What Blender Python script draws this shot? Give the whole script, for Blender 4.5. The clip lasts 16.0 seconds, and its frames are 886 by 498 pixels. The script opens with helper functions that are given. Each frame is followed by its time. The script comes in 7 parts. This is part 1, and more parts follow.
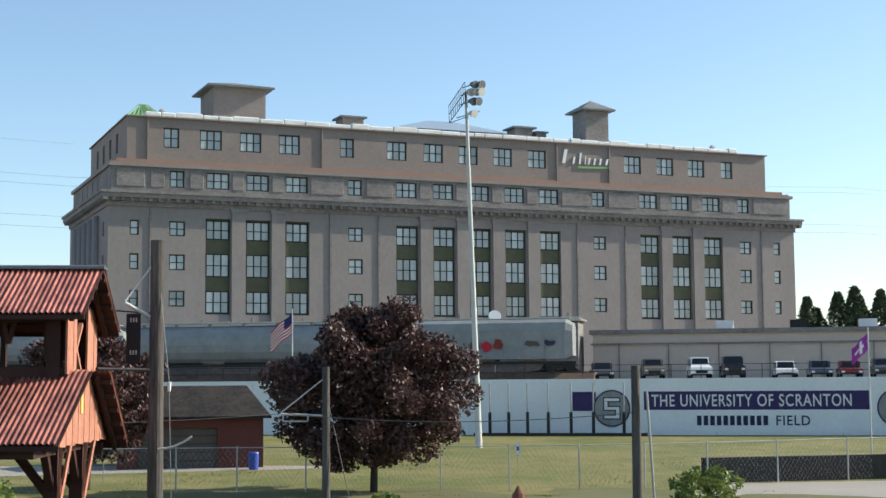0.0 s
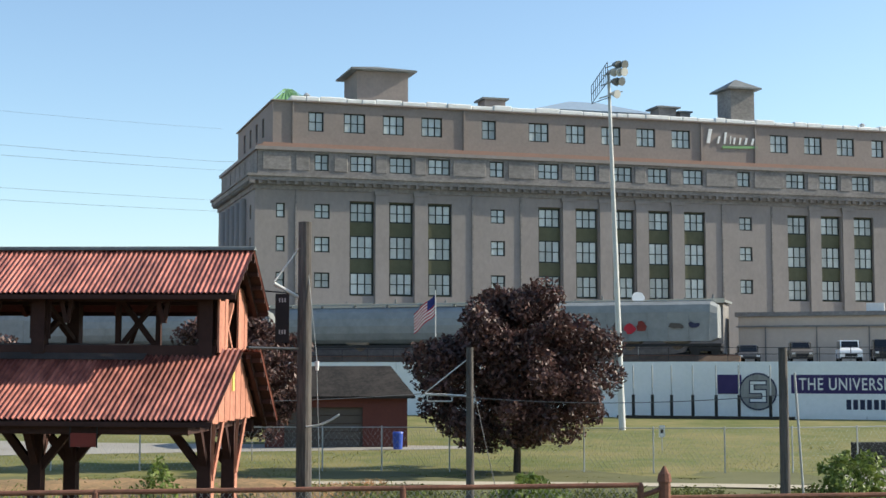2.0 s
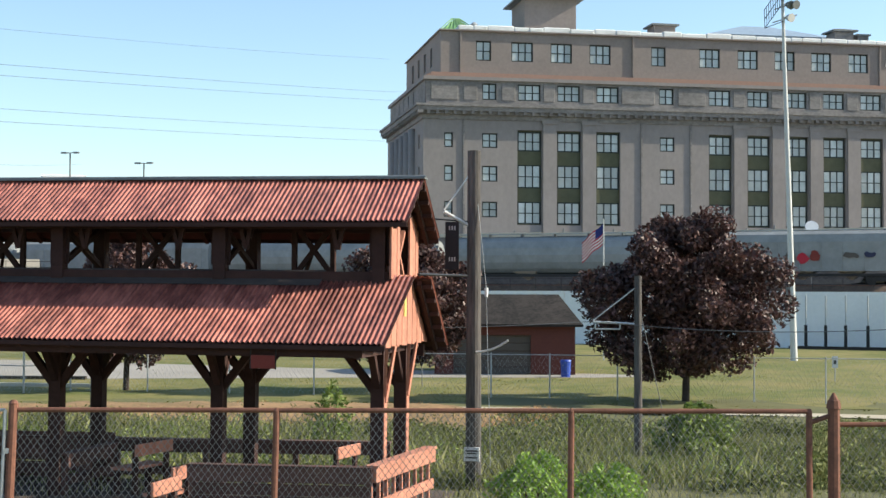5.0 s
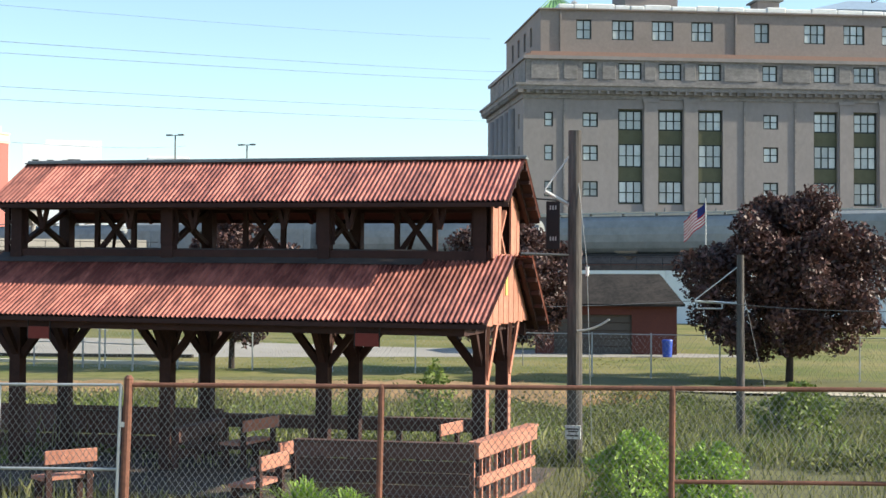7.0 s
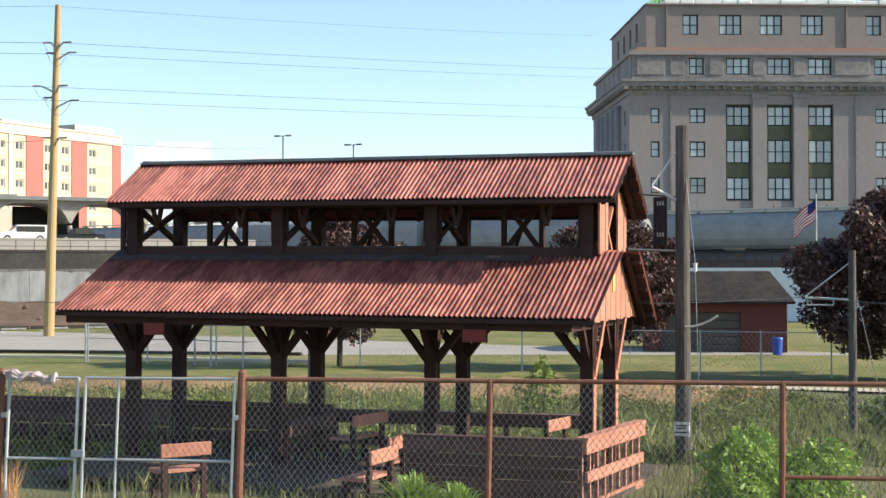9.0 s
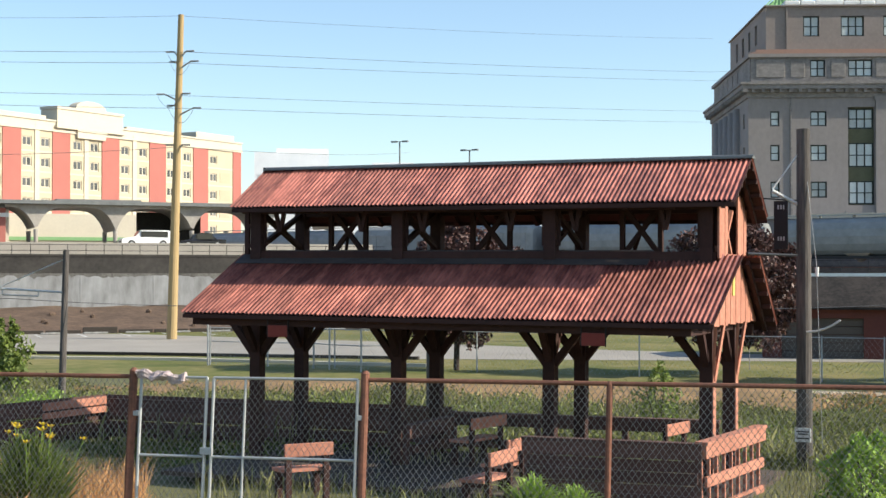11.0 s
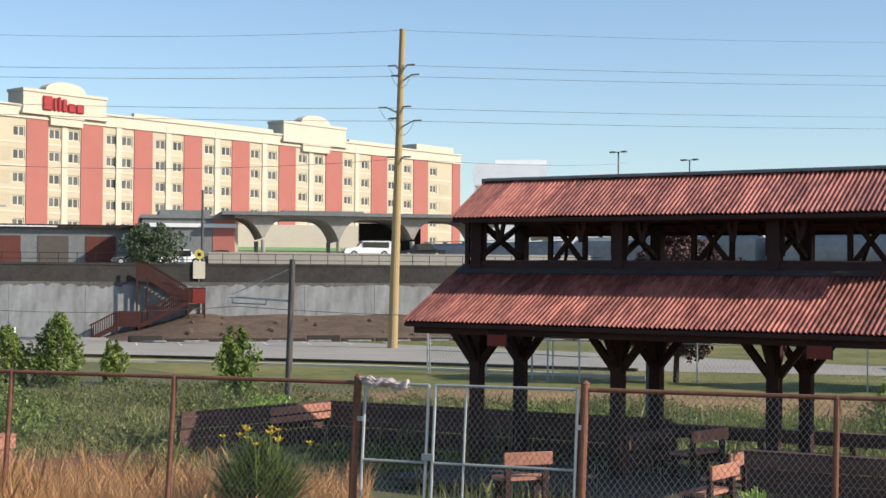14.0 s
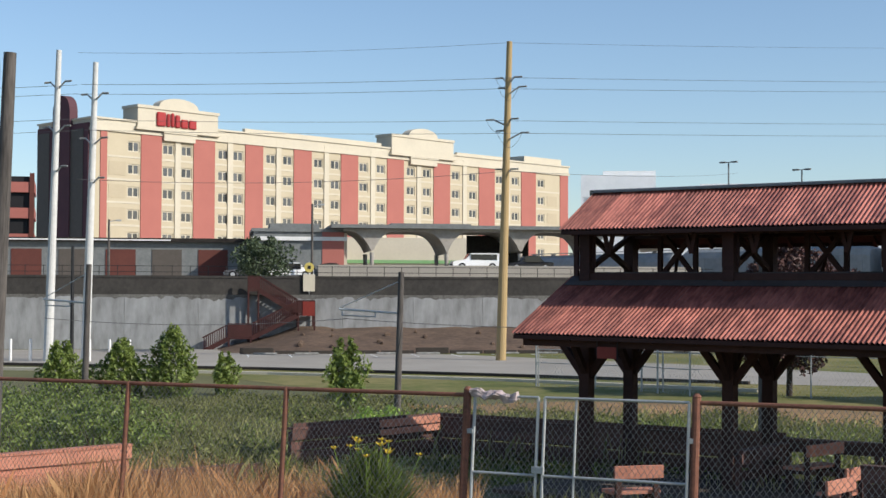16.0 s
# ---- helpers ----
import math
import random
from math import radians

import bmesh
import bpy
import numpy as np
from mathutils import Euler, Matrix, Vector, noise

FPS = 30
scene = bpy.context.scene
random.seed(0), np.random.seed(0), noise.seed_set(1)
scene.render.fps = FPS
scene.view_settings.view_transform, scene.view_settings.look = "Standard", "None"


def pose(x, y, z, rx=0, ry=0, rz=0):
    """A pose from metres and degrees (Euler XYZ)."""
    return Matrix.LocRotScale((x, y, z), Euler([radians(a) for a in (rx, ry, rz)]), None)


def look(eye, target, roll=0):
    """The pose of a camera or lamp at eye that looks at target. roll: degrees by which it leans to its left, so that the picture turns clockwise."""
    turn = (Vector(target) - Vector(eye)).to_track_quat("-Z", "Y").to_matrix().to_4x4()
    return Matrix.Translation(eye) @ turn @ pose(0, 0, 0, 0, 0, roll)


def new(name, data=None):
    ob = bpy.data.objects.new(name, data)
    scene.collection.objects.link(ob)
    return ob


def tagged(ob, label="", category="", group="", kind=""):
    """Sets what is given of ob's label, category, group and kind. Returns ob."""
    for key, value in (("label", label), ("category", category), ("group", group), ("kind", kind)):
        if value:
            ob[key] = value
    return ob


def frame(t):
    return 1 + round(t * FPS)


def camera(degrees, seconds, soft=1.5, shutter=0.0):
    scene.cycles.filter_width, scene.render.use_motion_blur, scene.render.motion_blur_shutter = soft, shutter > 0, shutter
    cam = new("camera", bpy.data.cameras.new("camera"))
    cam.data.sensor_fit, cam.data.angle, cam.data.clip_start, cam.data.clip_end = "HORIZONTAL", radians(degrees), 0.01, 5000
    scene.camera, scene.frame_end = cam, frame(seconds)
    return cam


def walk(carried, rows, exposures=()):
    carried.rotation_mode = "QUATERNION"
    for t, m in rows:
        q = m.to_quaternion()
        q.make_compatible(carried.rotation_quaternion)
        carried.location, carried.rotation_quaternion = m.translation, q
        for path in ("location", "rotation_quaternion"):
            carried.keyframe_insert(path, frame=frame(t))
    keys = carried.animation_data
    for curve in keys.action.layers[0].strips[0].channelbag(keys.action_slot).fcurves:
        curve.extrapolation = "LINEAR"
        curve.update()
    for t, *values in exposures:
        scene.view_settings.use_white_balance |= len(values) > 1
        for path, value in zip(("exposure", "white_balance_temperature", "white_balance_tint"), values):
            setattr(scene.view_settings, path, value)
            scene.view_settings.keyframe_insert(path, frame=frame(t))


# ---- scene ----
cam = camera(34.28, 16.0)
ROWS = [
    (0.0, 0.018, 0.015, 3.313, 0.026, 5.178, 0.416),
    (0.5, 0.003, 0.024, 3.310, 1.266, 5.185, 0.354),
    (1.0, -0.002, -0.008, 3.305, 2.693, 5.085, 0.267),
    (1.5, -0.011, -0.031, 3.301, 4.105, 4.864, 0.155),
    (2.0, -0.008, -0.070, 3.288, 5.675, 4.481, 0.092),
    (2.5, 0.011, -0.183, 3.283, 7.132, 4.048, -0.034),
    (3.0, 0.008, -0.211, 3.285, 8.379, 3.570, -0.117),
    (3.5, 0.013, -0.251, 3.283, 9.468, 3.052, -0.246),
    (4.0, 0.011, -0.263, 3.273, 10.461, 2.497, -0.243),
    (6.5, 0.045, -0.482, 3.243, 15.276, 0.976, -0.169),
    (7.0, 0.051, -0.526, 3.243, 16.342, 0.841, -0.139),
    (7.5, 0.053, -0.544, 3.230, 17.407, 0.781, -0.076),
    (8.0, 0.060, -0.570, 3.223, 18.436, 0.748, -0.015),
    (10.5, 0.082, -0.777, 3.194, 23.949, 0.954, 0.080),
    (11.0, 0.094, -0.823, 3.191, 25.165, 0.995, 0.012),
    (11.5, 0.106, -0.841, 3.188, 26.555, 1.034, -0.012),
    (12.0, 0.111, -0.854, 3.183, 28.051, 1.073, -0.091),
    (12.5, 0.095, -0.824, 3.178, 29.699, 1.120, -0.164),
    (13.0, 0.102, -0.861, 3.182, 31.204, 1.194, -0.232),
    (13.5, 0.099, -0.874, 3.178, 32.614, 1.308, -0.334),
    (14.0, 0.098, -0.878, 3.177, 33.833, 1.409, -0.297),
    (14.5, 0.095, -0.876, 3.177, 34.935, 1.520, -0.304),
    (15.0, 0.114, -0.911, 3.178, 36.001, 1.636, -0.257),
    (15.5, 0.103, -0.901, 3.178, 37.072, 1.753, -0.264),
    (16.0, 0.096, -0.895, 3.178, 38.137, 1.880, -0.178),
]
EXPOSURES = [(0.0, 0.47, 6900, 6), (3.0, 0.56, 6950, 6), (4.0, 0.6, 7000, 6), (7.0, 0.82, 7000, 6), (8.0, 0.8, 7000, 7), (10.5, 0.6, 7000, 8), (13.0, 0.38, 6900, 9), (14.5, 0.12, 6700, 10), (16.0, 0.0, 6600, 10)]
walk(cam, [(t, pose(x, y, z, 90 + pitch, roll, yaw)) for t, x, y, z, yaw, pitch, roll in ROWS], EXPOSURES)

# ---- light ----
SUN_AZ, SUN_EL = radians(76.5), radians(31)  # azimuth from +y towards +x
world = bpy.data.worlds.new("sky")
scene.world = world
world.use_nodes = True
wn = world.node_tree.nodes
sky = wn.new("ShaderNodeTexSky")
sky.sky_type, sky.sun_disc = "NISHITA", False
sky.sun_elevation, sky.sun_rotation = SUN_EL, SUN_AZ
sky.altitude, sky.air_density, sky.dust_density, sky.ozone_density = 200, 1.0, 0.7, 3.4
world.node_tree.links.new(sky.outputs["Color"], wn["Background"].inputs["Color"])
wn["Background"].inputs["Strength"].default_value = 0.15
sun_data = bpy.data.lights.new("sun", "SUN")
sun_data.energy, sun_data.angle, sun_data.color = 5.0, radians(0.53), (1.0, 0.94, 0.84)
sun = new("sun", sun_data)
sun.matrix_world = look((0, 0, 0), (-math.sin(SUN_AZ) * math.cos(SUN_EL), -math.cos(SUN_AZ) * math.cos(SUN_EL), -math.sin(SUN_EL)))


# ---- materials ----
def material(name, base, second=None, rough=0.8, metal=0.0, fine=40.0, coarse=1.5, spread=0.25, bump=0.15, random_tint=0.0, stretch=(1, 1, 1), spec=0.3, contrast=0.14):
    """Two-scale noise between base and second, with relief; random_tint varies it from object to object."""
    m = bpy.data.materials.new(name)
    m.use_nodes = True
    n, li = m.node_tree.nodes, m.node_tree.links
    b = n["Principled BSDF"]
    b.inputs["Roughness"].default_value = rough
    b.inputs["Metallic"].default_value = metal
    b.inputs["Specular IOR Level"].default_value = spec
    second = second or tuple(c * (1 - spread) for c in base)
    tc = n.new("ShaderNodeTexCoord")
    mp = n.new("ShaderNodeMapping")
    mp.inputs["Scale"].default_value = stretch
    li.new(tc.outputs["Object"], mp.inputs["Vector"])
    if random_tint:
        info, shift = n.new("ShaderNodeObjectInfo"), n.new("ShaderNodeMath")
        shift.operation = "MULTIPLY"
        shift.inputs[1].default_value = 80.0
        li.new(info.outputs["Random"], shift.inputs[0])
        li.new(shift.outputs[0], mp.inputs["Location"])
    n1, n2 = n.new("ShaderNodeTexNoise"), n.new("ShaderNodeTexNoise")
    for q, s in ((n1, fine), (n2, coarse)):
        q.inputs["Scale"].default_value = s
        q.inputs["Detail"].default_value = 5
        q.inputs["Roughness"].default_value = 0.65
        li.new(mp.outputs["Vector"], q.inputs["Vector"])
    mean = n.new("ShaderNodeMath")
    mean.operation = "MULTIPLY_ADD"
    mean.inputs[1].default_value = 0.45
    li.new(n1.outputs["Fac"], mean.inputs[0])
    half = n.new("ShaderNodeMath")
    half.operation = "MULTIPLY"
    half.inputs[1].default_value = 0.55
    li.new(n2.outputs["Fac"], half.inputs[0])
    li.new(half.outputs[0], mean.inputs[2])
    ramp = n.new("ShaderNodeMapRange")
    ramp.inputs["From Min"].default_value, ramp.inputs["From Max"].default_value = 0.5 - contrast, 0.5 + contrast
    li.new(mean.outputs[0], ramp.inputs["Value"])
    mix = n.new("ShaderNodeMix")
    mix.data_type = "RGBA"
    mix.inputs["A"].default_value, mix.inputs["B"].default_value = (*base, 1), (*second, 1)
    li.new(ramp.outputs[0], mix.inputs["Factor"])
    colour = mix.outputs["Result"]
    if random_tint:
        oi, hs = n.new("ShaderNodeObjectInfo"), n.new("ShaderNodeHueSaturation")
        mr = n.new("ShaderNodeMapRange")
        mr.inputs["To Min"].default_value, mr.inputs["To Max"].default_value = 1 - random_tint, 1 + random_tint
        li.new(oi.outputs["Random"], mr.inputs["Value"])
        li.new(mr.outputs[0], hs.inputs["Value"])
        li.new(colour, hs.inputs["Color"])
        colour = hs.outputs["Color"]
    li.new(colour, b.inputs["Base Color"])
    if bump:
        bp = n.new("ShaderNodeBump")
        bp.inputs["Strength"].default_value, bp.inputs["Distance"].default_value = bump, 0.02
        li.new(n1.outputs["Fac"], bp.inputs["Height"])
        li.new(bp.outputs["Normal"], b.inputs["Normal"])
    return m


def island_material(name, base, second, rough=0.6, spec=0.3, shine=0.0):
    """For leaves and blades: each loose piece takes its own tone."""
    m = bpy.data.materials.new(name)
    m.use_nodes = True
    n, li = m.node_tree.nodes, m.node_tree.links
    b = n["Principled BSDF"]
    b.inputs["Roughness"].default_value, b.inputs["Specular IOR Level"].default_value = rough, spec
    g, mix = n.new("ShaderNodeNewGeometry"), n.new("ShaderNodeMix")
    mix.data_type = "RGBA"
    mix.inputs["A"].default_value, mix.inputs["B"].default_value = (*base, 1), (*second, 1)
    li.new(g.outputs["Random Per Island"], mix.inputs["Factor"])
    li.new(mix.outputs["Result"], b.inputs["Base Color"])
    if shine:
        tr, ad, out = n.new("ShaderNodeBsdfTranslucent"), n.new("ShaderNodeMixShader"), n["Material Output"]
        li.new(mix.outputs["Result"], tr.inputs["Color"])
        ad.inputs[0].default_value = shine
        li.new(b.outputs[0], ad.inputs[1])
        li.new(tr.outputs[0], ad.inputs[2])
        li.new(ad.outputs[0], out.inputs["Surface"])
    return m


M_STONE = material("limestone", (0.285, 0.258, 0.246), (0.215, 0.196, 0.188), 0.9, fine=3, coarse=0.25, bump=0.08, stretch=(0.8, 0.8, 0.5), contrast=0.17)
M_STONE_DARK = material("weathered_limestone", (0.275, 0.256, 0.245), (0.155, 0.145, 0.138), 0.9, fine=4, coarse=0.5, stretch=(0.6, 0.6, 1.0))
M_ATTIC = material("attic_render", (0.28, 0.238, 0.218), (0.22, 0.187, 0.172), 0.9, fine=3, coarse=0.2)
M_COPPER = material("terracotta_coping", (0.34, 0.21, 0.16), (0.28, 0.185, 0.145), 0.8, fine=4, coarse=0.4)
M_ROOFWHITE = material("white_roof_membrane", (0.85, 0.85, 0.84), (0.68, 0.68, 0.66), 0.55, fine=3, coarse=0.4)
M_GREENTILE = material("green_copper", (0.16, 0.33, 0.13), (0.22, 0.38, 0.20), 0.7, fine=6)
M_SPANDREL = material("olive_spandrel", (0.105, 0.108, 0.062), (0.075, 0.08, 0.045), 0.6, fine=8)
M_FRAME = material("dark_window_frame", (0.025, 0.035, 0.032), rough=0.5, fine=20)
M_PANE = material("window_pane", (0.52, 0.56, 0.55), (0.36, 0.41, 0.41), 0.15, fine=1.2, coarse=0.5, bump=0.0, random_tint=0.3, spec=0.6)
M_PANE_DARK = material("dark_window_pane", (0.05, 0.055, 0.06), (0.09, 0.09, 0.09), 0.1, fine=1.2, coarse=0.5, bump=0.0, random_tint=0.5, spec=0.6)
M_GREYROOF = material("grey_metal_roof", (0.20, 0.21, 0.21), (0.13, 0.14, 0.14), 0.6, fine=5)
M_BLUEROOF = material("blue_grey_glazing", (0.30, 0.38, 0.45), (0.24, 0.30, 0.36), 0.35, fine=2)
M_CREAM = material("cream_stucco", (0.50, 0.435, 0.315), (0.44, 0.38, 0.275), 0.9, fine=5, coarse=0.2)
M_CREAM_LIGHT = material("pale_cream_trim", (0.57, 0.52, 0.415), (0.50, 0.455, 0.365), 0.85, fine=4, coarse=0.3)
M_TAN = material("tan_panel", (0.46, 0.39, 0.28), (0.41, 0.35, 0.25), 0.9, fine=4, coarse=0.3)
M_REDBRICK = material("red_brick_panel", (0.40, 0.145, 0.12), (0.35, 0.125, 0.105), 0.9, fine=8, coarse=0.3)
# purple brick darkened by the shade of the hotel's end
M_PURPLEBRICK = material("shaded_purple_brick", (0.11, 0.05, 0.06), (0.08, 0.04, 0.05), 0.9, fine=8, coarse=0.3)
M_REDLETTER = material("red_sign_face", (0.36, 0.03, 0.032), rough=0.5, fine=4, spread=0.15)
M_RUST = material("rusted_corrugated_steel", (0.44, 0.15, 0.11), (0.18, 0.05, 0.038), 0.5, 0.15, fine=7, coarse=2.2, bump=0.25, random_tint=0.25, contrast=0.07, spec=0.5, stretch=(1.2, 0.4, 0.4))
# barn paint with the shade of the timber already in its colour
M_BARN = material("barn_red_wood_shaded", (0.058, 0.026, 0.021), (0.034, 0.016, 0.014), 0.85, fine=14, coarse=1.5, stretch=(1, 1, 1), random_tint=0.12)
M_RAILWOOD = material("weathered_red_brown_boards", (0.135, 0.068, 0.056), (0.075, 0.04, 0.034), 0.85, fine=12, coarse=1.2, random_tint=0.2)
# the same barn paint again, lightened to carry direct sun
M_BARN_LIT = material("barn_red_boards_sunlit", (0.50, 0.225, 0.155), (0.34, 0.14, 0.095), 0.85, fine=12, coarse=1.5, random_tint=0.1)
M_POLEWOOD = material("weathered_pole_wood", (0.135, 0.12, 0.11), (0.05, 0.045, 0.042), 0.9, fine=10, coarse=2, stretch=(3, 3, 0.25), bump=0.35, contrast=0.1)
M_TANPOLE = material("tan_laminated_pole", (0.42, 0.30, 0.15), (0.33, 0.24, 0.12), 0.8, fine=8, coarse=1, stretch=(2, 2, 0.15))
M_WHITEPOLE = material("white_steel_pole", (0.62, 0.62, 0.60), (0.48, 0.48, 0.47), 0.5, fine=6, coarse=0.6)
M_GALV = material("galvanised_steel", (0.46, 0.47, 0.47), (0.32, 0.33, 0.33), 0.5, 0.3, fine=30)
M_RUSTPIPE = material("rusty_fence_pipe", (0.27, 0.115, 0.075), (0.13, 0.062, 0.045), 0.85, 0.1, fine=25, coarse=3)
M_WIRE = material("chain_link_wire", (0.36, 0.335, 0.315), (0.24, 0.205, 0.185), 0.6, 0.25, fine=20)
M_CABLE = material("grey_cable", (0.12, 0.12, 0.125), rough=0.6, fine=5)
M_CONCRETE = material("stained_concrete", (0.33, 0.33, 0.32), (0.20, 0.20, 0.19), 0.9, fine=2.5, coarse=0.6, stretch=(1, 1, 0.25), contrast=0.1)
M_WESTWALL = material("stained_white_concrete", (0.325, 0.335, 0.34), (0.17, 0.172, 0.172), 0.9, fine=1.6, coarse=0.22, stretch=(1, 1, 0.3), contrast=0.12)
M_PARAPET = material("dark_parapet_concrete", (0.06, 0.055, 0.05), (0.03, 0.028, 0.026), 0.9, fine=3, coarse=0.4)
M_WHITEWALL = material("white_painted_wall", (0.82, 0.83, 0.83), (0.72, 0.74, 0.74), 0.85, fine=3, coarse=0.3)
M_PURPLE = material("purple_banner", (0.045, 0.03, 0.12), (0.035, 0.024, 0.10), 0.6, fine=2)
M_NAVY = material("navy_lettering", (0.03, 0.035, 0.08), rough=0.6, fine=3)
M_MAROON = material("maroon_padding", (0.10, 0.045, 0.075), rough=0.7, fine=3)
M_ASPHALT = material("asphalt", (0.35, 0.325, 0.285), (0.27, 0.25, 0.22), 0.95, fine=8, coarse=0.2)
M_LAWN = material("mown_lawn", (0.095, 0.115, 0.024), (0.215, 0.185, 0.07), 0.95, fine=1.2, coarse=0.13, bump=0.5, contrast=0.09)
M_GROUND = material("weedy_earth", (0.145, 0.14, 0.06), (0.095, 0.098, 0.04), 0.95, fine=3, coarse=0.25, bump=0.5)
M_DIRT = material("bare_brown_soil", (0.16, 0.108, 0.076), (0.07, 0.048, 0.035), 0.95, fine=2.5, coarse=0.5, bump=0.8)
M_BALLAST = material("dry_orange_bank", (0.34, 0.205, 0.10), (0.17, 0.115, 0.055), 0.95, fine=5, coarse=0.5, bump=0.6, contrast=0.1)
M_FLASH = material("dull_brown_flashing", (0.085, 0.066, 0.060), (0.045, 0.036, 0.034), 0.7, fine=6, coarse=1.2)
M_STAIN = material("black_wall_grime", (0.075, 0.072, 0.066), (0.16, 0.155, 0.145), 0.95, fine=5, coarse=0.8, contrast=0.1)
M_TIE = material("dark_timber_edging", (0.05, 0.042, 0.036), rough=0.9, fine=8)
M_BEIGE = material("beige_metal_siding", (0.58, 0.48, 0.40), (0.50, 0.41, 0.34), 0.7, fine=2, coarse=0.2)
M_HOPPER = material("grey_freight_car_paint", (0.27, 0.285, 0.285), (0.20, 0.21, 0.21), 0.6, fine=1.2, coarse=0.3)
M_BLACK = material("black_metal", (0.018, 0.018, 0.02), rough=0.5, fine=8)
M_SHINGLE = material("brown_shingles", (0.042, 0.035, 0.031), (0.016, 0.014, 0.013), 0.95, fine=5, coarse=0.9, contrast=0.09)
M_BRICK = material("dark_red_brick", (0.13, 0.045, 0.035), (0.10, 0.036, 0.03), 0.9, fine=6, coarse=0.6)
M_DOORGREY = material("grey_garage_door", (0.10, 0.085, 0.075), (0.08, 0.07, 0.06), 0.7, fine=5)
M_BLUE = material("blue_plastic", (0.04, 0.09, 0.42), rough=0.4, fine=5)
M_WHITE = material("white_paint", (0.75, 0.75, 0.74), (0.66, 0.66, 0.65), 0.5, fine=6)
M_YELLOW = material("yellow_paint", (0.62, 0.50, 0.14), rough=0.6, fine=6)
M_SIGNRED = material("red_sign", (0.20, 0.028, 0.02), rough=0.5, fine=6)
M_STAIR = material("red_painted_stair", (0.06, 0.018, 0.016), (0.036, 0.012, 0.011), 0.7, fine=6)
M_FLAGRED = material("red_cloth", (0.50, 0.03, 0.05), rough=0.8, fine=8)
M_FLAGBLUE = material("blue_cloth", (0.03, 0.04, 0.18), rough=0.8, fine=8)
M_FLAGPURPLE = material("bright_purple_cloth", (0.42, 0.06, 0.42), rough=0.8, fine=8)
M_LEAF_PURPLE = island_material("purple_maple_leaf", (0.018, 0.012, 0.012), (0.15, 0.078, 0.068), 0.5, 0.3, 0.18)
M_LEAF_GREEN = island_material("green_leaf", (0.085, 0.125, 0.028), (0.23, 0.29, 0.07), 0.5, 0.35, 0.25)
M_LEAF_BRIGHT = island_material("bright_green_leaf", (0.15, 0.27, 0.04), (0.33, 0.45, 0.09), 0.5, 0.35, 0.3)
M_NEEDLE = island_material("conifer_needle", (0.03, 0.05, 0.024), (0.075, 0.10, 0.05), 0.6, 0.3)
M_BLADE = island_material("weed_blade", (0.10, 0.115, 0.038), (0.34, 0.33, 0.15), 0.7, 0.2, 0.25)
M_BLADE_DRY = island_material("dry_grass_blade", (0.42, 0.20, 0.09), (0.62, 0.40, 0.20), 0.8, 0.2, 0.25)
M_PETAL = island_material("yellow_petal", (0.70, 0.42, 0.02), (0.80, 0.60, 0.05), 0.6, 0.3, 0.3)
M_WEEDLEAF = island_material("olive_weed_leaf", (0.045, 0.058, 0.018), (0.23, 0.24, 0.085), 0.7, 0.2, 0.25)
M_LAWNBLADE = island_material("lawn_blade", (0.11, 0.13, 0.026), (0.24, 0.22, 0.065), 0.7, 0.2, 0.25)
M_BARK = material("tree_bark", (0.06, 0.045, 0.037), (0.035, 0.028, 0.024), 0.95, fine=12, bump=0.6)
M_GLASS_DARK = material("car_glass", (0.015, 0.017, 0.02), rough=0.08, fine=4, bump=0.0, spec=0.6)
M_DECK = material("grey_brown_deck", (0.115, 0.084, 0.066), (0.065, 0.05, 0.042), 0.95, fine=10, coarse=1, random_tint=0.15)
M_CANOPY = material("pale_canopy_concrete", (0.40, 0.37, 0.33), (0.29, 0.265, 0.24), 0.9, fine=2, coarse=0.5)
M_GRAVEL = material("pale_gravel", (0.50, 0.44, 0.34), (0.36, 0.31, 0.23), 0.95, fine=6, coarse=0.6)
M_TARP = material("pale_pink_tarp", (0.50, 0.42, 0.41), (0.30, 0.23, 0.23), 0.7, fine=14, coarse=5)
M_TYRE = material("tyre_rubber", (0.015, 0.015, 0.015), rough=0.9, fine=20)


# ---- building helpers ----
def part(name, bm, mat, parent=None, label="", smooth=False):
    me = bpy.data.meshes.new(name)
    bm.normal_update()
    bm.to_mesh(me)
    bm.free()
    return part_of(name, me, mat, parent, label, smooth)


def part_of(name, me, mat, parent=None, label="", smooth=False):
    if mat and not me.materials:
        me.materials.append(mat)
    if smooth:
        me.shade_smooth()
    ob = new(name, me)
    if parent:
        ob.parent = parent
    if label:
        ob["label"] = label
    return ob


def thing(name, m, label, category, group="", kind=""):
    ob = new(name)
    ob.empty_display_size = 0.2
    ob.matrix_world = m
    return tagged(ob, label, category, group, kind)


def box(bm, x0, y0, z0, x1, y1, z1, bevel=0.0):
    r = bmesh.ops.create_cube(bm, size=1.0, matrix=Matrix.LocRotScale(((x0 + x1) / 2, (y0 + y1) / 2, (z0 + z1) / 2), None, (abs(x1 - x0), abs(y1 - y0), abs(z1 - z0))))
    if bevel:
        edges = {e for v in r["verts"] for e in v.link_edges}
        bmesh.ops.bevel(bm, geom=list(edges), offset=bevel, segments=1, affect="EDGES")


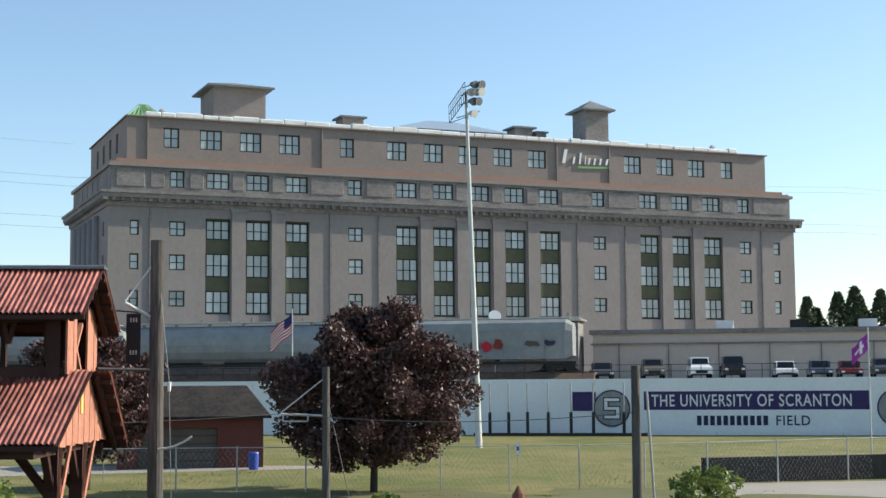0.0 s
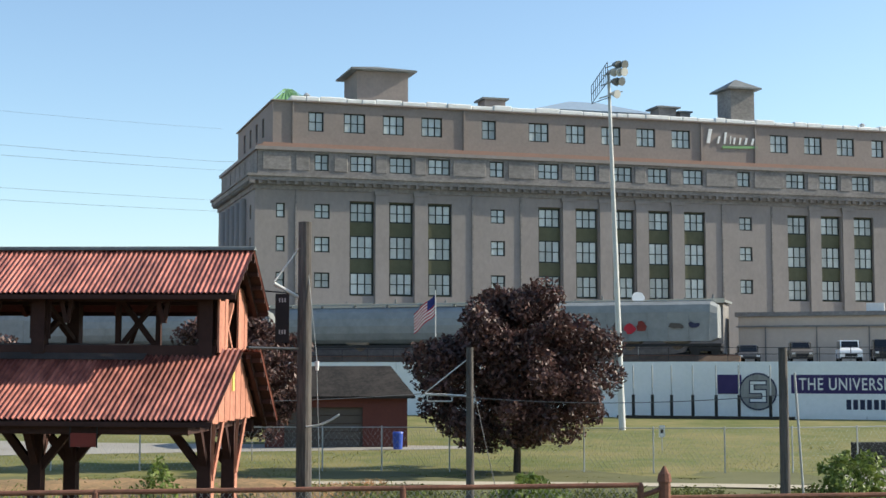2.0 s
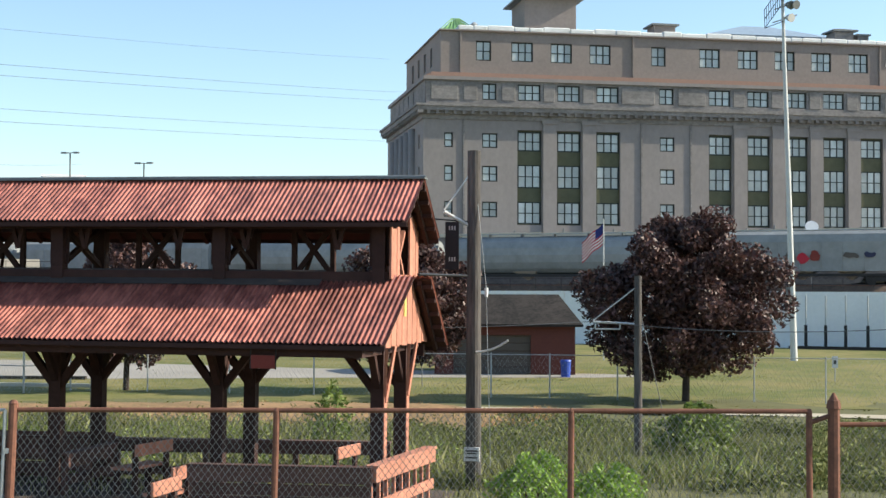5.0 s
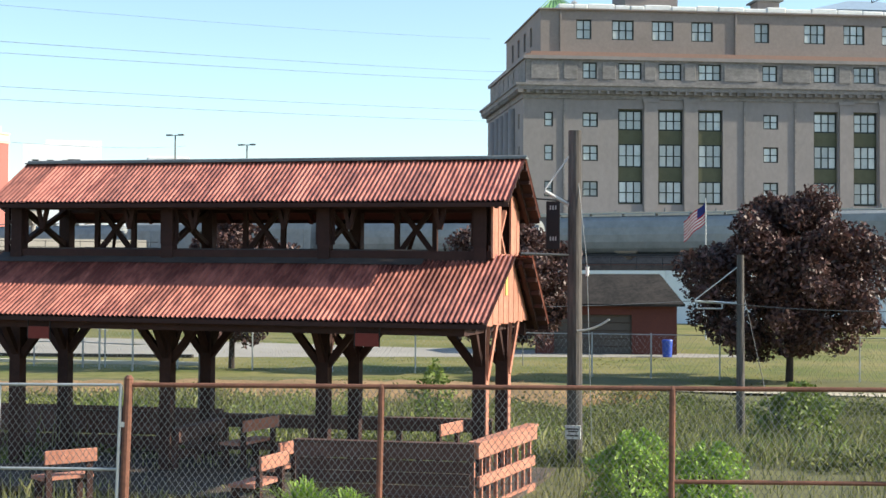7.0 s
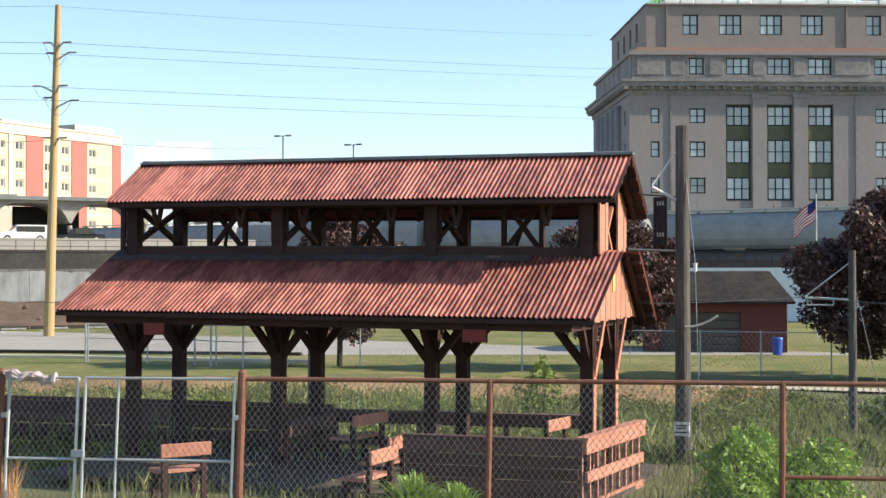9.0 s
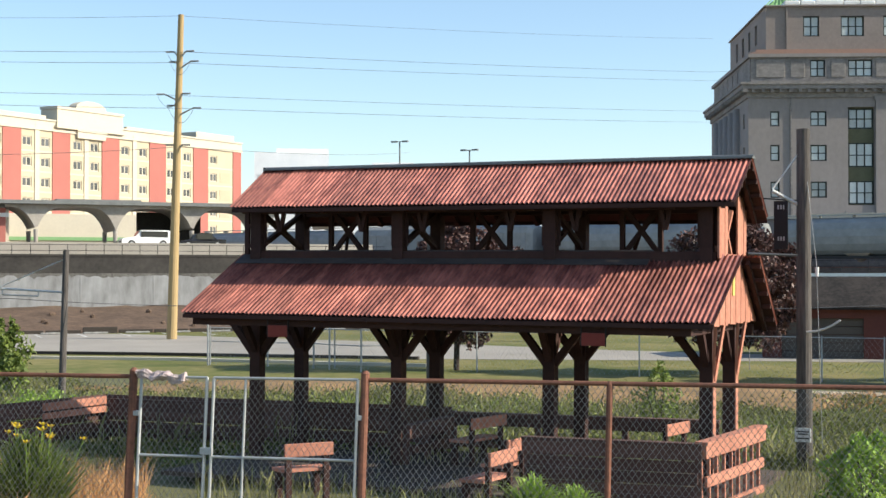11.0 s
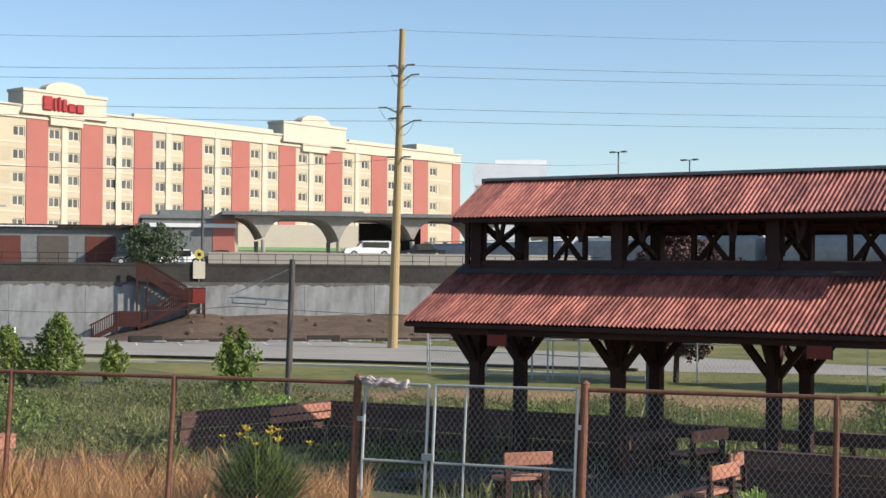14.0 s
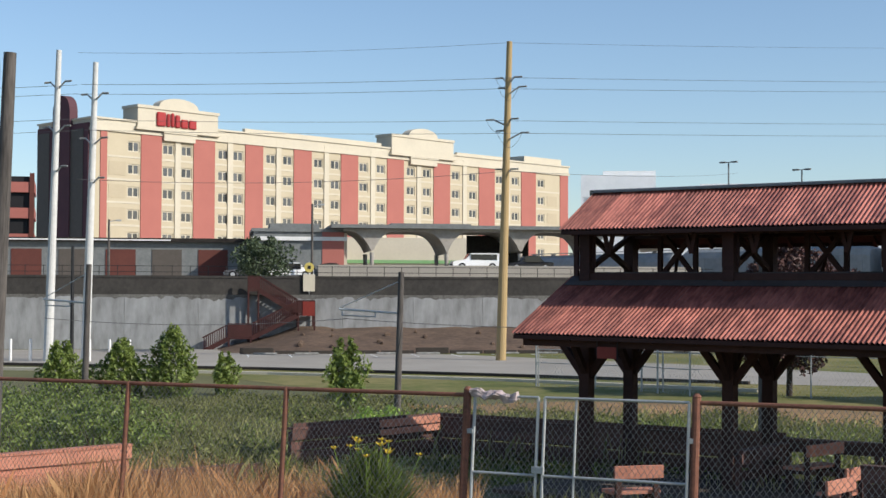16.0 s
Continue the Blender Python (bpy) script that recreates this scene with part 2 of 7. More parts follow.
def beam(bm, p, q, w, h=None, up=(0, 0, 1)):
    """A squared timber from p to q."""
    p, q = Vector(p), Vector(q)
    d = (q - p)
    z = d.normalized()
    side = z.cross(Vector(up))
    if side.length < 1e-4:
        side = Vector((1, 0, 0))
    side.normalize()
    top = side.cross(z)
    m = Matrix((side, top, z)).transposed().to_4x4()
    m.translation = (p + q) / 2
    bmesh.ops.create_cube(bm, size=1.0, matrix=m @ Matrix.Diagonal((w, h or w, d.length, 1)))


def rod(bm, p, q, r0, r1=None, n=8):
    p, q = Vector(p), Vector(q)
    d = q - p
    m = d.to_track_quat("Z", "Y").to_matrix().to_4x4()
    m.translation = (p + q) / 2
    bmesh.ops.create_cone(bm, cap_ends=True, segments=n, radius1=r0, radius2=r0 if r1 is None else r1, depth=d.length, matrix=m)


def rods(pairs, r, n=6):
    bm = bmesh.new()
    for p, q in pairs:
        rod(bm, p, q, r, r, n)
    return bm


def poly(bm, pts):
    bm.faces.new([bm.verts.new(p) for p in pts])


def extrude_poly(bm, pts, d):
    """A flat outline pts swept by the vector d."""
    a = [bm.verts.new(p) for p in pts]
    b = [bm.verts.new(Vector(p) + Vector(d)) for p in pts]
    bm.faces.new(a[::-1])
    bm.faces.new(b)
    for i in range(len(a)):
        j = (i + 1) % len(a)
        bm.faces.new((a[i], a[j], b[j], b[i]))


def pierced_wall(bm, x0, x1, z0, z1, holes, depth, at=lambda x, y, z: (x, y, z)):
    """A wall face at y = 0 with rectangular openings whose reveals go back by depth."""
    xs = sorted({x0, x1, *(h[0] for h in holes), *(h[1] for h in holes)})
    zs = sorted({z0, z1, *(h[2] for h in holes), *(h[3] for h in holes)})
    for a, b in zip(xs, xs[1:]):
        for c, d in zip(zs, zs[1:]):
            mx, mz = (a + b) / 2, (c + d) / 2
            if not any(h[0] < mx < h[1] and h[2] < mz < h[3] for h in holes):
                poly(bm, [at(a, 0, c), at(b, 0, c), at(b, 0, d), at(a, 0, d)])
    for a, b, c, d in holes:
        for p, q in (((a, c), (b, c)), ((b, c), (b, d)), ((b, d), (a, d)), ((a, d), (a, c))):
            poly(bm, [at(p[0], 0, p[1]), at(p[0], depth, p[1]), at(q[0], depth, q[1]), at(q[0], 0, q[1])])


MESHES = {}


def window_meshes(w, h, cols, rows, bar=0.08, deep=0.1, frame_mat=None):
    """Shared frame and pane meshes for a window of that size, origin at its lower left, facing -y."""
    key = (round(w, 2), round(h, 2), cols, rows, bar, bool(frame_mat))
    if key not in MESHES:
        bm = bmesh.new()
        lights = []
        for i in range(cols):
            x = (w - bar) * i / cols
            for j in range(rows):
                z = (h - bar) * j / rows
                lights.append((x + bar, x + (w - bar) / cols, z + (bar if j == 0 else bar * 0.7), z + (h - bar) / rows))
        pierced_wall(bm, 0, w, 0, h, lights, deep)
        bmesh.ops.remove_doubles(bm, verts=bm.verts, dist=0.001)
        fr = bpy.data.meshes.new("window_frame")
        bm.normal_update()
        bm.to_mesh(fr)
        bm.free()
        fr.materials.append(frame_mat or M_FRAME)
        panes = []
        for i in range(cols):
            bm = bmesh.new()
            x = (w - bar) * i / cols
            box(bm, x + bar, 0.045, bar, x + (w - bar) / cols, 0.065, h - bar)
            me = bpy.data.meshes.new("pane")
            bm.normal_update()
            bm.to_mesh(me)
            bm.free()
            panes.append(me)
        MESHES[key] = fr, panes
    return MESHES[key]


def window(parent, m, w, h, cols, rows, pane, bar=0.08, frame_mat=None):
    fr, panes = window_meshes(w, h, cols, rows, bar, frame_mat=frame_mat)
    ob = part_of("window", fr, None, parent)
    ob.matrix_local = m
    for me in panes:
        if not me.materials:
            me.materials.append(pane)
        part_of("pane", me, None, ob)
    return ob


def mesh_from(name, verts, faces, mat, parent=None, label=""):
    me = bpy.data.meshes.new(name)
    me.from_pydata(verts, [], faces)
    return part_of(name, me, mat, parent, label)


def leaf_cloud(centres, size, seed, shape=0.5):
    """Leaf quads round the given centres (n x 3 array), each turned at random."""
    rng = np.random.default_rng(seed)
    n = len(centres)
    a = rng.normal(size=(n, 3))
    a /= np.linalg.norm(a, axis=1)[:, None]
    b = rng.normal(size=(n, 3))
    b -= (a * b).sum(1)[:, None] * a
    b /= np.linalg.norm(b, axis=1)[:, None]
    s = size * rng.uniform(0.6, 1.3, (n, 1))
    v = np.stack([centres - a * s, centres + b * s * shape, centres + a * s, centres - b * s * shape], 1).reshape(-1, 3)
    return v.tolist(), np.arange(4 * n).reshape(n, 4).tolist()


# ---- the ground ----


def level(x, y):
    """Ground height: flat by the fence, a ditch that is deeper to the east, then the level of the lawn."""
    r = math.hypot(x, y)
    east = min(1.0, max(0.0, (32 - math.degrees(math.atan2(-x, y))) / 30))
    steps = [(0, 0.0), (23.5, 0.0), (36, -0.45 - 0.95 * east), (50, -0.95 - 0.25 * east), (62, -1.3), (6000, -1.3)]
    for (a, za), (b, zb) in zip(steps, steps[1:]):
        if r <= b:
            k = (r - a) / (b - a)
            return za + (zb - za) * k * k * (3 - 2 * k)
    return -1.3


def sheet(name, ring, spokes, a0, a1, mat, lift=0.0, label="", category="ground", rough=0.0):
    """A piece of ground over a fan of ranges and bearings (degrees left of +y)."""
    verts, faces = [], []
    for i, r in enumerate(ring):
        for j in range(spokes + 1):
            a = radians(a0 + (a1 - a0) * j / spokes)
            x, y = -r * math.sin(a), r * math.cos(a)
            z = level(x, y) + lift
            if rough and r < 60:
                z += rough * noise.noise((x * 0.35, y * 0.35, 3))
            verts.append((x, y, z))
    for i in range(len(ring) - 1):
        for j in range(spokes):
            k = i * (spokes + 1) + j
            faces.append((k, k + spokes + 1, k + spokes + 2, k + 1))
    ob = mesh_from(name, verts, faces, mat)
    ob.data.shade_smooth()
    return tagged(ob, label, category, kind="structure")


rings = [0.3, 4, 8, 12] + [14 + i for i in range(46)] + [62, 66, 72, 80, 90, 105, 130, 170, 240, 400, 800, 1600, 3500]
sheet("ground", rings, 180, -180, 180, M_GROUND, 0.0, "weedy rough earth falling away to a shallow ditch", "ground", 0.12)

sheet("gravel_path", [52.2, 53.0, 53.9], 40, -14, 13, M_GRAVEL, 0.05, "pale gravel path along the lawn edge", "path")

WALL_L, WALL_C, WALL_R = Vector((-140, 28)), Vector((-45, 130)), Vector((60, 107.5))


def strip(name, pts_near, pts_far, mat, z, label, category):
    verts = [(x, y, z) for x, y in pts_near] + [(x, y, z) for x, y in pts_far]
    n = len(pts_near)
    faces = [(i, i + 1, n + i + 1, n + i) for i in range(n - 1)]
    return tagged(mesh_from(name, verts, faces, mat), label, category, kind="structure")


strip("lawn", [(-42, 48), (-30, 53), (-14, 56), (0, 57.5), (14, 58), (70, 60)], [(-101, 68), (-84, 87), (-62, 111), (-44, 129), (16, 116), (72, 104)], M_LAWN, -1.285,
      "sunlit mown lawn of mixed green", "lawn")
strip("road", [(-84, 52), (-62, 61), (-48, 64.5), (-33, 67), (-19, 72), (-8, 75), (-5.5, 76.2)], [(-101.5, 67), (-88, 82), (-66, 86), (-42, 83), (-26, 79.5), (-8, 78.2), (-5.5, 77.4)], M_ASPHALT, -1.27,
      "pale worn asphalt car park in front of the wall", "road")

# the retaining wall and the plateau behind it
TOP = 3.25


def along(a, b, s, off=0.0):
    d = (b - a).normalized()
    n = Vector((-d.y, d.x))
    p = a + d * s + n * off
    return p


def wall_run(name, a, b, mat, label, joints=6.0, z1=TOP):
    d = (b - a)
    th = thing(name, pose(a.x, a.y, 0, 0, 0, math.degrees(math.atan2(d.y, d.x))), label, "wall", kind="structure")
    n = int(d.length / joints)
    step = d.length / n
    bm = bmesh.new()
    box(bm, 0, 0, -1.5, step - 0.03, 0.6, z1)
    me = bpy.data.meshes.new("wall_panel")
    bm.normal_update()
    bm.to_mesh(me)
    bm.free()
    for i in range(n):
        ob = part_of("wall_panel", me, mat, th)
        ob.location = (i * step, 0, 0)
    bm = bmesh.new()
    box(bm, 0, 0.1, -1.5, d.length, 0.55, z1 - 0.02)
    part("core", bm, M_CONCRETE, th)
    return th


wall_west = wall_run("wall_west", WALL_L, WALL_C, M_WESTWALL, "stained pale concrete retaining wall")
wall_north = wall_run("wall_north", WALL_C, WALL_R, M_WHITEWALL, "white painted retaining wall with a field banner", 9.0)

d = WALL_C - WALL_L
verts, faces = [], []
for i in range(700):
    u = i * 0.2
    drop = 0.22 + 0.25 * noise.noise((u * 0.25, 1, 0)) + 0.30 * max(0.0, noise.noise((u * 1.6, 4, 0))) ** 0.7 + 0.8 * max(0.0, noise.noise((u * 3.1, 9, 0)) - 0.28)
    verts += [(u, -0.004, TOP - max(0.04, drop)), (u, -0.004, TOP)]
faces = [(2 * i, 2 * i + 2, 2 * i + 3, 2 * i + 1) for i in range(699)]
mesh_from("grime", verts, faces, M_STAIN, wall_west, "dark grime running down from the wall top")

# plateau behind the wall
pl = [(-140.3, 28.7), (-45.2, 130.6), (60, 108.2), (900, 300), (900, 1500), (-1200, 1500), (-1200, 28.7)]
bm = bmesh.new()
poly(bm, [(x, y, TOP - 0.05) for x, y in pl])
tagged(part("plateau_ground", bm, M_ASPHALT), "grey yard on the upper level behind the wall", "ground", kind="structure")

# dark parapet over the west wall
d = WALL_C - WALL_L
yaw_w = math.degrees(math.atan2(d.y, d.x))
par = thing("parapet", pose(WALL_L.x, WALL_L.y, 0, 0, 0, yaw_w), "dark weathered concrete parapet on top of the wall", "parapet", kind="structure")
bm = bmesh.new()
box(bm, 0, 0.75, TOP - 0.1, 118, 1.2, 4.65)
box(bm, 0, 0.7, 4.65, 118, 1.3, 4.85)
part("parapet_band", bm, M_PARAPET, par)
bm = bmesh.new()
for i in range(79):
    rod(bm, (i * 1.5, 0.95, 4.68), (i * 1.5, 0.95, 5.7), 0.03, None, 5)
for z in (5.15, 5.65):
    rod(bm, (0, 0.95, z), (118, 0.95, z), 0.025, None, 5)
part("railing", bm, M_BLACK, par)
bm = bmesh.new()
box(bm, 0, 1.3, TOP - 0.1, 118, 30, 4.7)
box(bm, 82.5, 5.0, 4.6, 118, 30.1, 5.55)
box(bm, 83, 4.0, 4.6, 118, 4.8, 5.9)
tagged(part("upper_deck", bm, M_ASPHALT, None), "asphalt deck behind the parapet", "ground", kind="structure").matrix_world = pose(WALL_L.x, WALL_L.y, 0, 0, 0, yaw_w)

# ---- the stone hotel ----
HOTEL = pose(-33.05, 141.18, 0, 0, 0, 22.85)
hotel = thing("hotel_building", HOTEL, "long grey limestone hotel with a stepped attic", "building")
LX, WY = 82.0, 25.0
BASE, CORN, BAND, ATT = TOP - 0.3, 21.6, 25.1, 30.0
triples = [11.1, 15.3, 19.5, 31.8, 36.1, 40.4, 44.7, 49.0, 61.9, 66.2, 70.5]
doubles = [6.9, 25.9, 55.3, 75.0]
singles = [2.6, 79.5]
ROWS3 = [(17.6, 19.6), (13.8, 16.2), (10.1, 12.4)]
ROWS2 = [(17.85, 19.35), (14.4, 16.0), (10.75, 12.35)]
holes = []
wins = []
for c in triples:
    holes.append((c - 1.3, c + 1.3, 10.0, 19.75))
    for a, b in ROWS3:
        wins.append((c - 1.22, 0.42, a, 2.44, b - a, 3, 2))
for c in doubles:
    for a, b in ROWS2:
        holes.append((c - 0.8, c + 0.8, a, b))
        wins.append((c - 0.8, 0.25, a, 1.6, b - a, 2, 2))
for c in singles:
    for a, b in ROWS2:
        holes.append((c - 0.45, c + 0.45, a, b))
        wins.append((c - 0.45, 0.25, a, 0.9, b - a, 1, 2))
bm = bmesh.new()
pierced_wall(bm, 0, LX, BASE, CORN, holes, 0.5)
part("front_wall", bm, M_STONE, hotel)
for c in triples:
    for a, b in ((10.004, 10.1), (12.4, 13.8), (16.2, 17.6), (19.6, 19.74)):
        bm = bmesh.new()
        box(bm, c - 1.298, 0.36 if b - a > 0.5 else 0.40, a, c + 1.298, 0.48, b)
        part("spandrel", bm, M_SPANDREL, hotel, "olive green spandrel panel")
bm = bmesh.new()
box(bm, 0.5, 0.5, BASE, LX - 0.5, 0.8, CORN - 0.5)
part("inner_core", bm, M_FRAME, hotel)
# pilasters between the tall bays
for grp in ((13.2, 17.4), (33.95, 38.25, 42.55, 46.85), (64.05, 68.35)):
    for c in grp:
        bm = bmesh.new()
        box(bm, c - 0.72, -0.22, BASE, c + 0.72, -0.002, 20.4)
        box(bm, c - 0.85, -0.32, 20.4, c + 0.85, -0.002, 20.8)
        part("pilaster", bm, M_STONE, hotel)
for c in (4.2, 23.1, 28.5, 52.4, 58.6, 77.3):
    bm = bmesh.new()
    box(bm, c - 0.09, -0.12, BASE, c + 0.09, -0.002, CORN)
    part("downpipe", bm, M_STONE_DARK, hotel)
# left and right side walls with tall openings
side_holes = [(y - 0.9, y + 0.9, 9.5, 19.6) for y in (7.5, 10.9, 14.2, 17.5)] + [(y - 0.45, y + 0.45, a, b) for y in (2.6, 22.3) for a, b in ROWS2]
bm = bmesh.new()
pierced_wall(bm, 0, WY, BASE, CORN, side_holes, 0.6, lambda x, y, z: (y, WY - x, z))
part("side_wall", bm, M_STONE, hotel)
bm = bmesh.new()
box(bm, 0.6, 0.9, BASE, 0.75, WY - 0.6, CORN - 0.5)
part("side_glazing", bm, M_PANE_DARK, hotel, "dark recessed side glazing")
for y in (5.8, 9.2, 12.55, 15.85, 19.2):
    bm = bmesh.new()
    rod(bm, (-0.1, y, BASE), (-0.1, y, 20.2), 0.6, 0.52, 14)
    part("column", bm, M_STONE, hotel, smooth=True)
bm = bmesh.new()
poly(bm, [(LX, 0, BASE), (LX, WY, BASE), (LX, WY, CORN), (LX, 0, CORN)])
poly(bm, [(LX, WY, BASE), (0, WY, BASE), (0, WY, CORN), (LX, WY, CORN)])
part("back_wall", bm, M_STONE, hotel)
for x, y, z, w, h, c, r in wins:
    window(hotel, pose(x, y - 0.08, z), w, h, c, r, M_PANE, 0.13)


def ledge(bm, o, z0, z1, inset=0.0):
    box(bm, -o + inset, -o + inset, z0, LX + o - inset, WY + o - inset, z1)


for o, z0, z1 in ((0.15, CORN - 0.9, CORN - 0.4), (0.4, CORN - 0.4, CORN - 0.1), (0.75, CORN - 0.1, CORN + 0.35), (0.9, CORN + 0.35, CORN + 0.6)):
    bm = bmesh.new()
    ledge(bm, o, z0, z1)
    part("cornice_course", bm, M_STONE_DARK, hotel, "projecting stone cornice streaked dark")
bm = bmesh.new()
for i in range(92):
    x = -0.5 + i * 0.912
    box(bm, x - 0.16, -0.7, CORN - 0.42, x + 0.16, -0.2, CORN - 0.1)
for i in range(28):
    y = -0.8 + i * 0.95
    box(bm, -0.7, y - 0.16, CORN - 0.42, -0.2, y + 0.16, CORN - 0.1)
tagged(part("dentil", bm, M_STONE_DARK, hotel), kind="stuff")
# storey above the cornice
bands = [(6.9, 1.5, 2), (11.1, 2.4, 3), (15.3, 2.4, 3), (19.5, 2.4, 3), (25.9, 1.6, 2), (31.8, 2.4, 3), (36.1, 2.4, 3), (40.4, 2.4, 3), (44.7, 2.4, 3), (49.0, 2.4, 3), (55.3, 1.6, 2), (61.9, 2.4, 3), (66.2, 2.4, 3), (70.5, 2.4, 3), (75.0, 1.6, 2)]
bm = bmesh.new()
pierced_wall(bm, 0.3, LX - 0.3, CORN + 0.6, BAND - 0.35, [(c - w / 2, c + w / 2, 22.8, 24.5) for c, w, n in bands], 0.3, lambda x, y, z: (x, y + 0.25, z))
box(bm, 0.3, 0.7, CORN + 0.5, LX - 0.3, WY - 0.3, BAND - 0.35)
pierced_wall(bm, 0.3, WY - 0.3, CORN + 0.6, BAND - 0.35, [(y - 0.6, y + 0.6, 22.8, 24.5) for y in (7.5, 10.9, 14.2, 17.5)], 0.3, lambda x, y, z: (0.25 + y, WY - x, z))
part("frieze_storey", bm, M_STONE_DARK, hotel)
for y in (6.9, 10.3, 13.6, 16.9):
    window(hotel, pose(0.5, y + 1.2, 22.8, 0, 0, -90), 1.2, 1.7, 2, 2, M_PANE, 0.13)
for c, w, n in bands:
    window(hotel, pose(c - w / 2, 0.45, 22.8), w, 1.7, n, 2, M_PANE, 0.13)
for a, b in ((4.2, 5.6), (8.2, 9.6), (12.6, 13.8), (16.8, 18.0), (21.0, 24.6), (27.2, 30.2), (33.3, 34.6), (37.6, 38.9), (41.9, 43.2), (46.2, 47.5), (50.6, 54.1), (56.6, 60.3), (63.4, 64.7), (67.7, 69.0), (72.0, 73.8), (76.4, 81.0), (0.8, 3.6)):
    bm = bmesh.new()
    box(bm, a, 0.17, 22.75, b, 0.25, 24.5, 0.03)
    part("frieze_panel", bm, M_STONE_DARK, hotel)
bm = bmesh.new()
ledge(bm, 0.0, BAND - 0.35, BAND)
part("coping", bm, M_STONE, hotel)
bm = bmesh.new()
ledge(bm, 0.0, BAND, BAND + 0.55, 0.9)
ledge(bm, 0.0, BAND + 0.004, BAND + 0.2, 0.35)
part("red_band", bm, M_COPPER, hotel, "pinkish terracotta band")
# attic storey, set back
atts = [(6.5, 1.6, 2)] + [(c, 2.3, 3) for c in (10.6, 14.8, 19.0)] + [(25.4, 1.6, 2)] + [(c, 2.3, 3) for c in (31.1, 35.4, 39.6, 43.8, 48.1)] + [(c, 2.3, 3) for c in (60.5, 64.9, 69.2)] + [(73.5, 1.6, 2)]
bm = bmesh.new()
pierced_wall(bm, 2.0, LX - 3.0, BAND + 0.5, ATT, [(c - w / 2, c + w / 2, 27.0, 29.05) for c, w, n in atts], 0.3, lambda x, y, z: (x, y + 1.3, z))
pierced_wall(bm, 1.3, WY - 1.3, BAND + 0.5, ATT, [(y - 0.6, y + 0.6, 27.0, 29.05) for y in (6, 10, 14, 18)], 0.3, lambda x, y, z: (2.0 + y, WY - x, z))
poly(bm, [(LX - 3, 1.3, BAND), (LX - 3, WY - 1.3, BAND), (LX - 3, WY - 1.3, ATT), (LX - 3, 1.3, ATT)])
box(bm, 2.5, 1.7, BAND, LX - 3.2, WY - 1.4, ATT - 0.05)
for a, b in ((4.1, 22.6), (50.6, 57.4)):
    for e in (a, b):
        box(bm, e - 0.1, 1.12, BAND + 0.55, e + 0.1, 1.3, ATT)
part("attic_storey", bm, M_ATTIC, hotel)
for c, w, n in atts:
    window(hotel, pose(c - w / 2, 1.5, 27.0), w, 2.05, n, 2, M_PANE, 0.13)
for y in (6, 10, 14, 18):
    window(hotel, pose(2.22, WY - y + 0.6, 27.0, 0, 0, -90), 1.2, 2.05, 1, 2, M_PANE_DARK, 0.1)
bm = bmesh.new()
box(bm, 1.8, 1.0, ATT, LX - 2.8, WY - 1.0, ATT + 0.12)
part("attic_coping", bm, M_ATTIC, hotel)
rng = random.Random(4)
bm = bmesh.new()
x = 3.8
while x < LX - 8:
    w = rng.uniform(1.2, 3.0)
    box(bm, x, 1.05 + rng.uniform(0, 0.1), ATT + 0.12, x + w - 0.05, 4.2, ATT + rng.uniform(0.5, 0.72), 0.08)
    x += w
part("roof_edge_membrane", bm, M_ROOFWHITE, hotel, "rumpled bright white roofing membrane")
bm = bmesh.new()
poly(bm, [(2.4, 1.6, ATT + 0.16), (LX - 3.2, 1.6, ATT + 0.16), (LX - 3.2, WY - 1.6, ATT + 0.16), (2.4, WY - 1.6, ATT + 0.16)])
part("flat_roof", bm, M_GREYROOF, hotel)


def hip(bm, x0, y0, x1, y1, z0, z1, k=0.5):
    """A hipped cap over a rectangle."""
    cx, cy = (x0 + x1) / 2, (y0 + y1) / 2
    rx, ry = max((x1 - x0 - (y1 - y0)) / 2, 0.05) * k, max((y1 - y0 - (x1 - x0)) / 2, 0.05) * k
    lo = [bm.verts.new(p) for p in ((x0, y0, z0), (x1, y0, z0), (x1, y1, z0), (x0, y1, z0))]
    hi = [bm.verts.new(p) for p in ((cx - rx, cy - ry, z1), (cx + rx, cy - ry, z1), (cx + rx, cy + ry, z1), (cx - rx, cy + ry, z1))]
    bm.faces.new(lo[::-1])
    bm.faces.new(hi)
    for i in range(4):
        j = (i + 1) % 4
        bm.faces.new((lo[i], lo[j], hi[j], hi[i]))


def roof_block(name, x0, y0, x1, y1, z0, z1, cap, over, mat, capmat, label):
    bm = bmesh.new()
    box(bm, x0, y0, z0, x1, y1, z1)
    ob = part(name, bm, mat, hotel, label)
    bm = bmesh.new()
    box(bm, x0 - over, y0 - over, z1 - 0.12, x1 + over, y1 + over, z1 + 0.06)
    hip(bm, x0 - over, y0 - over, x1 + over, y1 + over, z1 + 0.06, z1 + cap, 1.0)
    part("cap", bm, capmat, ob)


roof_block("penthouse", 11.9, 5.6, 17.6, 11.6, ATT, 34.7, 1.0, 0.8, M_ATTIC, M_GREYROOF, "square rendered penthouse with a low hipped cap")
roof_block("penthouse", 54.9, 2.2, 57.9, 5.4, ATT, 34.4, 1.3, 0.65, M_STONE_DARK, M_GREYROOF, "dark square tower with a ribbed cap")
roof_block("roof_vent", 26.2, 5.0, 28.6, 7.4, ATT, 32.2, 0.3, 0.35, M_ATTIC, M_GREYROOF, "small rendered vent house")
roof_block("roof_vent", 47.2, 5.0, 49.4, 7.2, ATT, 32.3, 0.4, 0.4, M_STONE_DARK, M_GREYROOF, "small dark vent house")
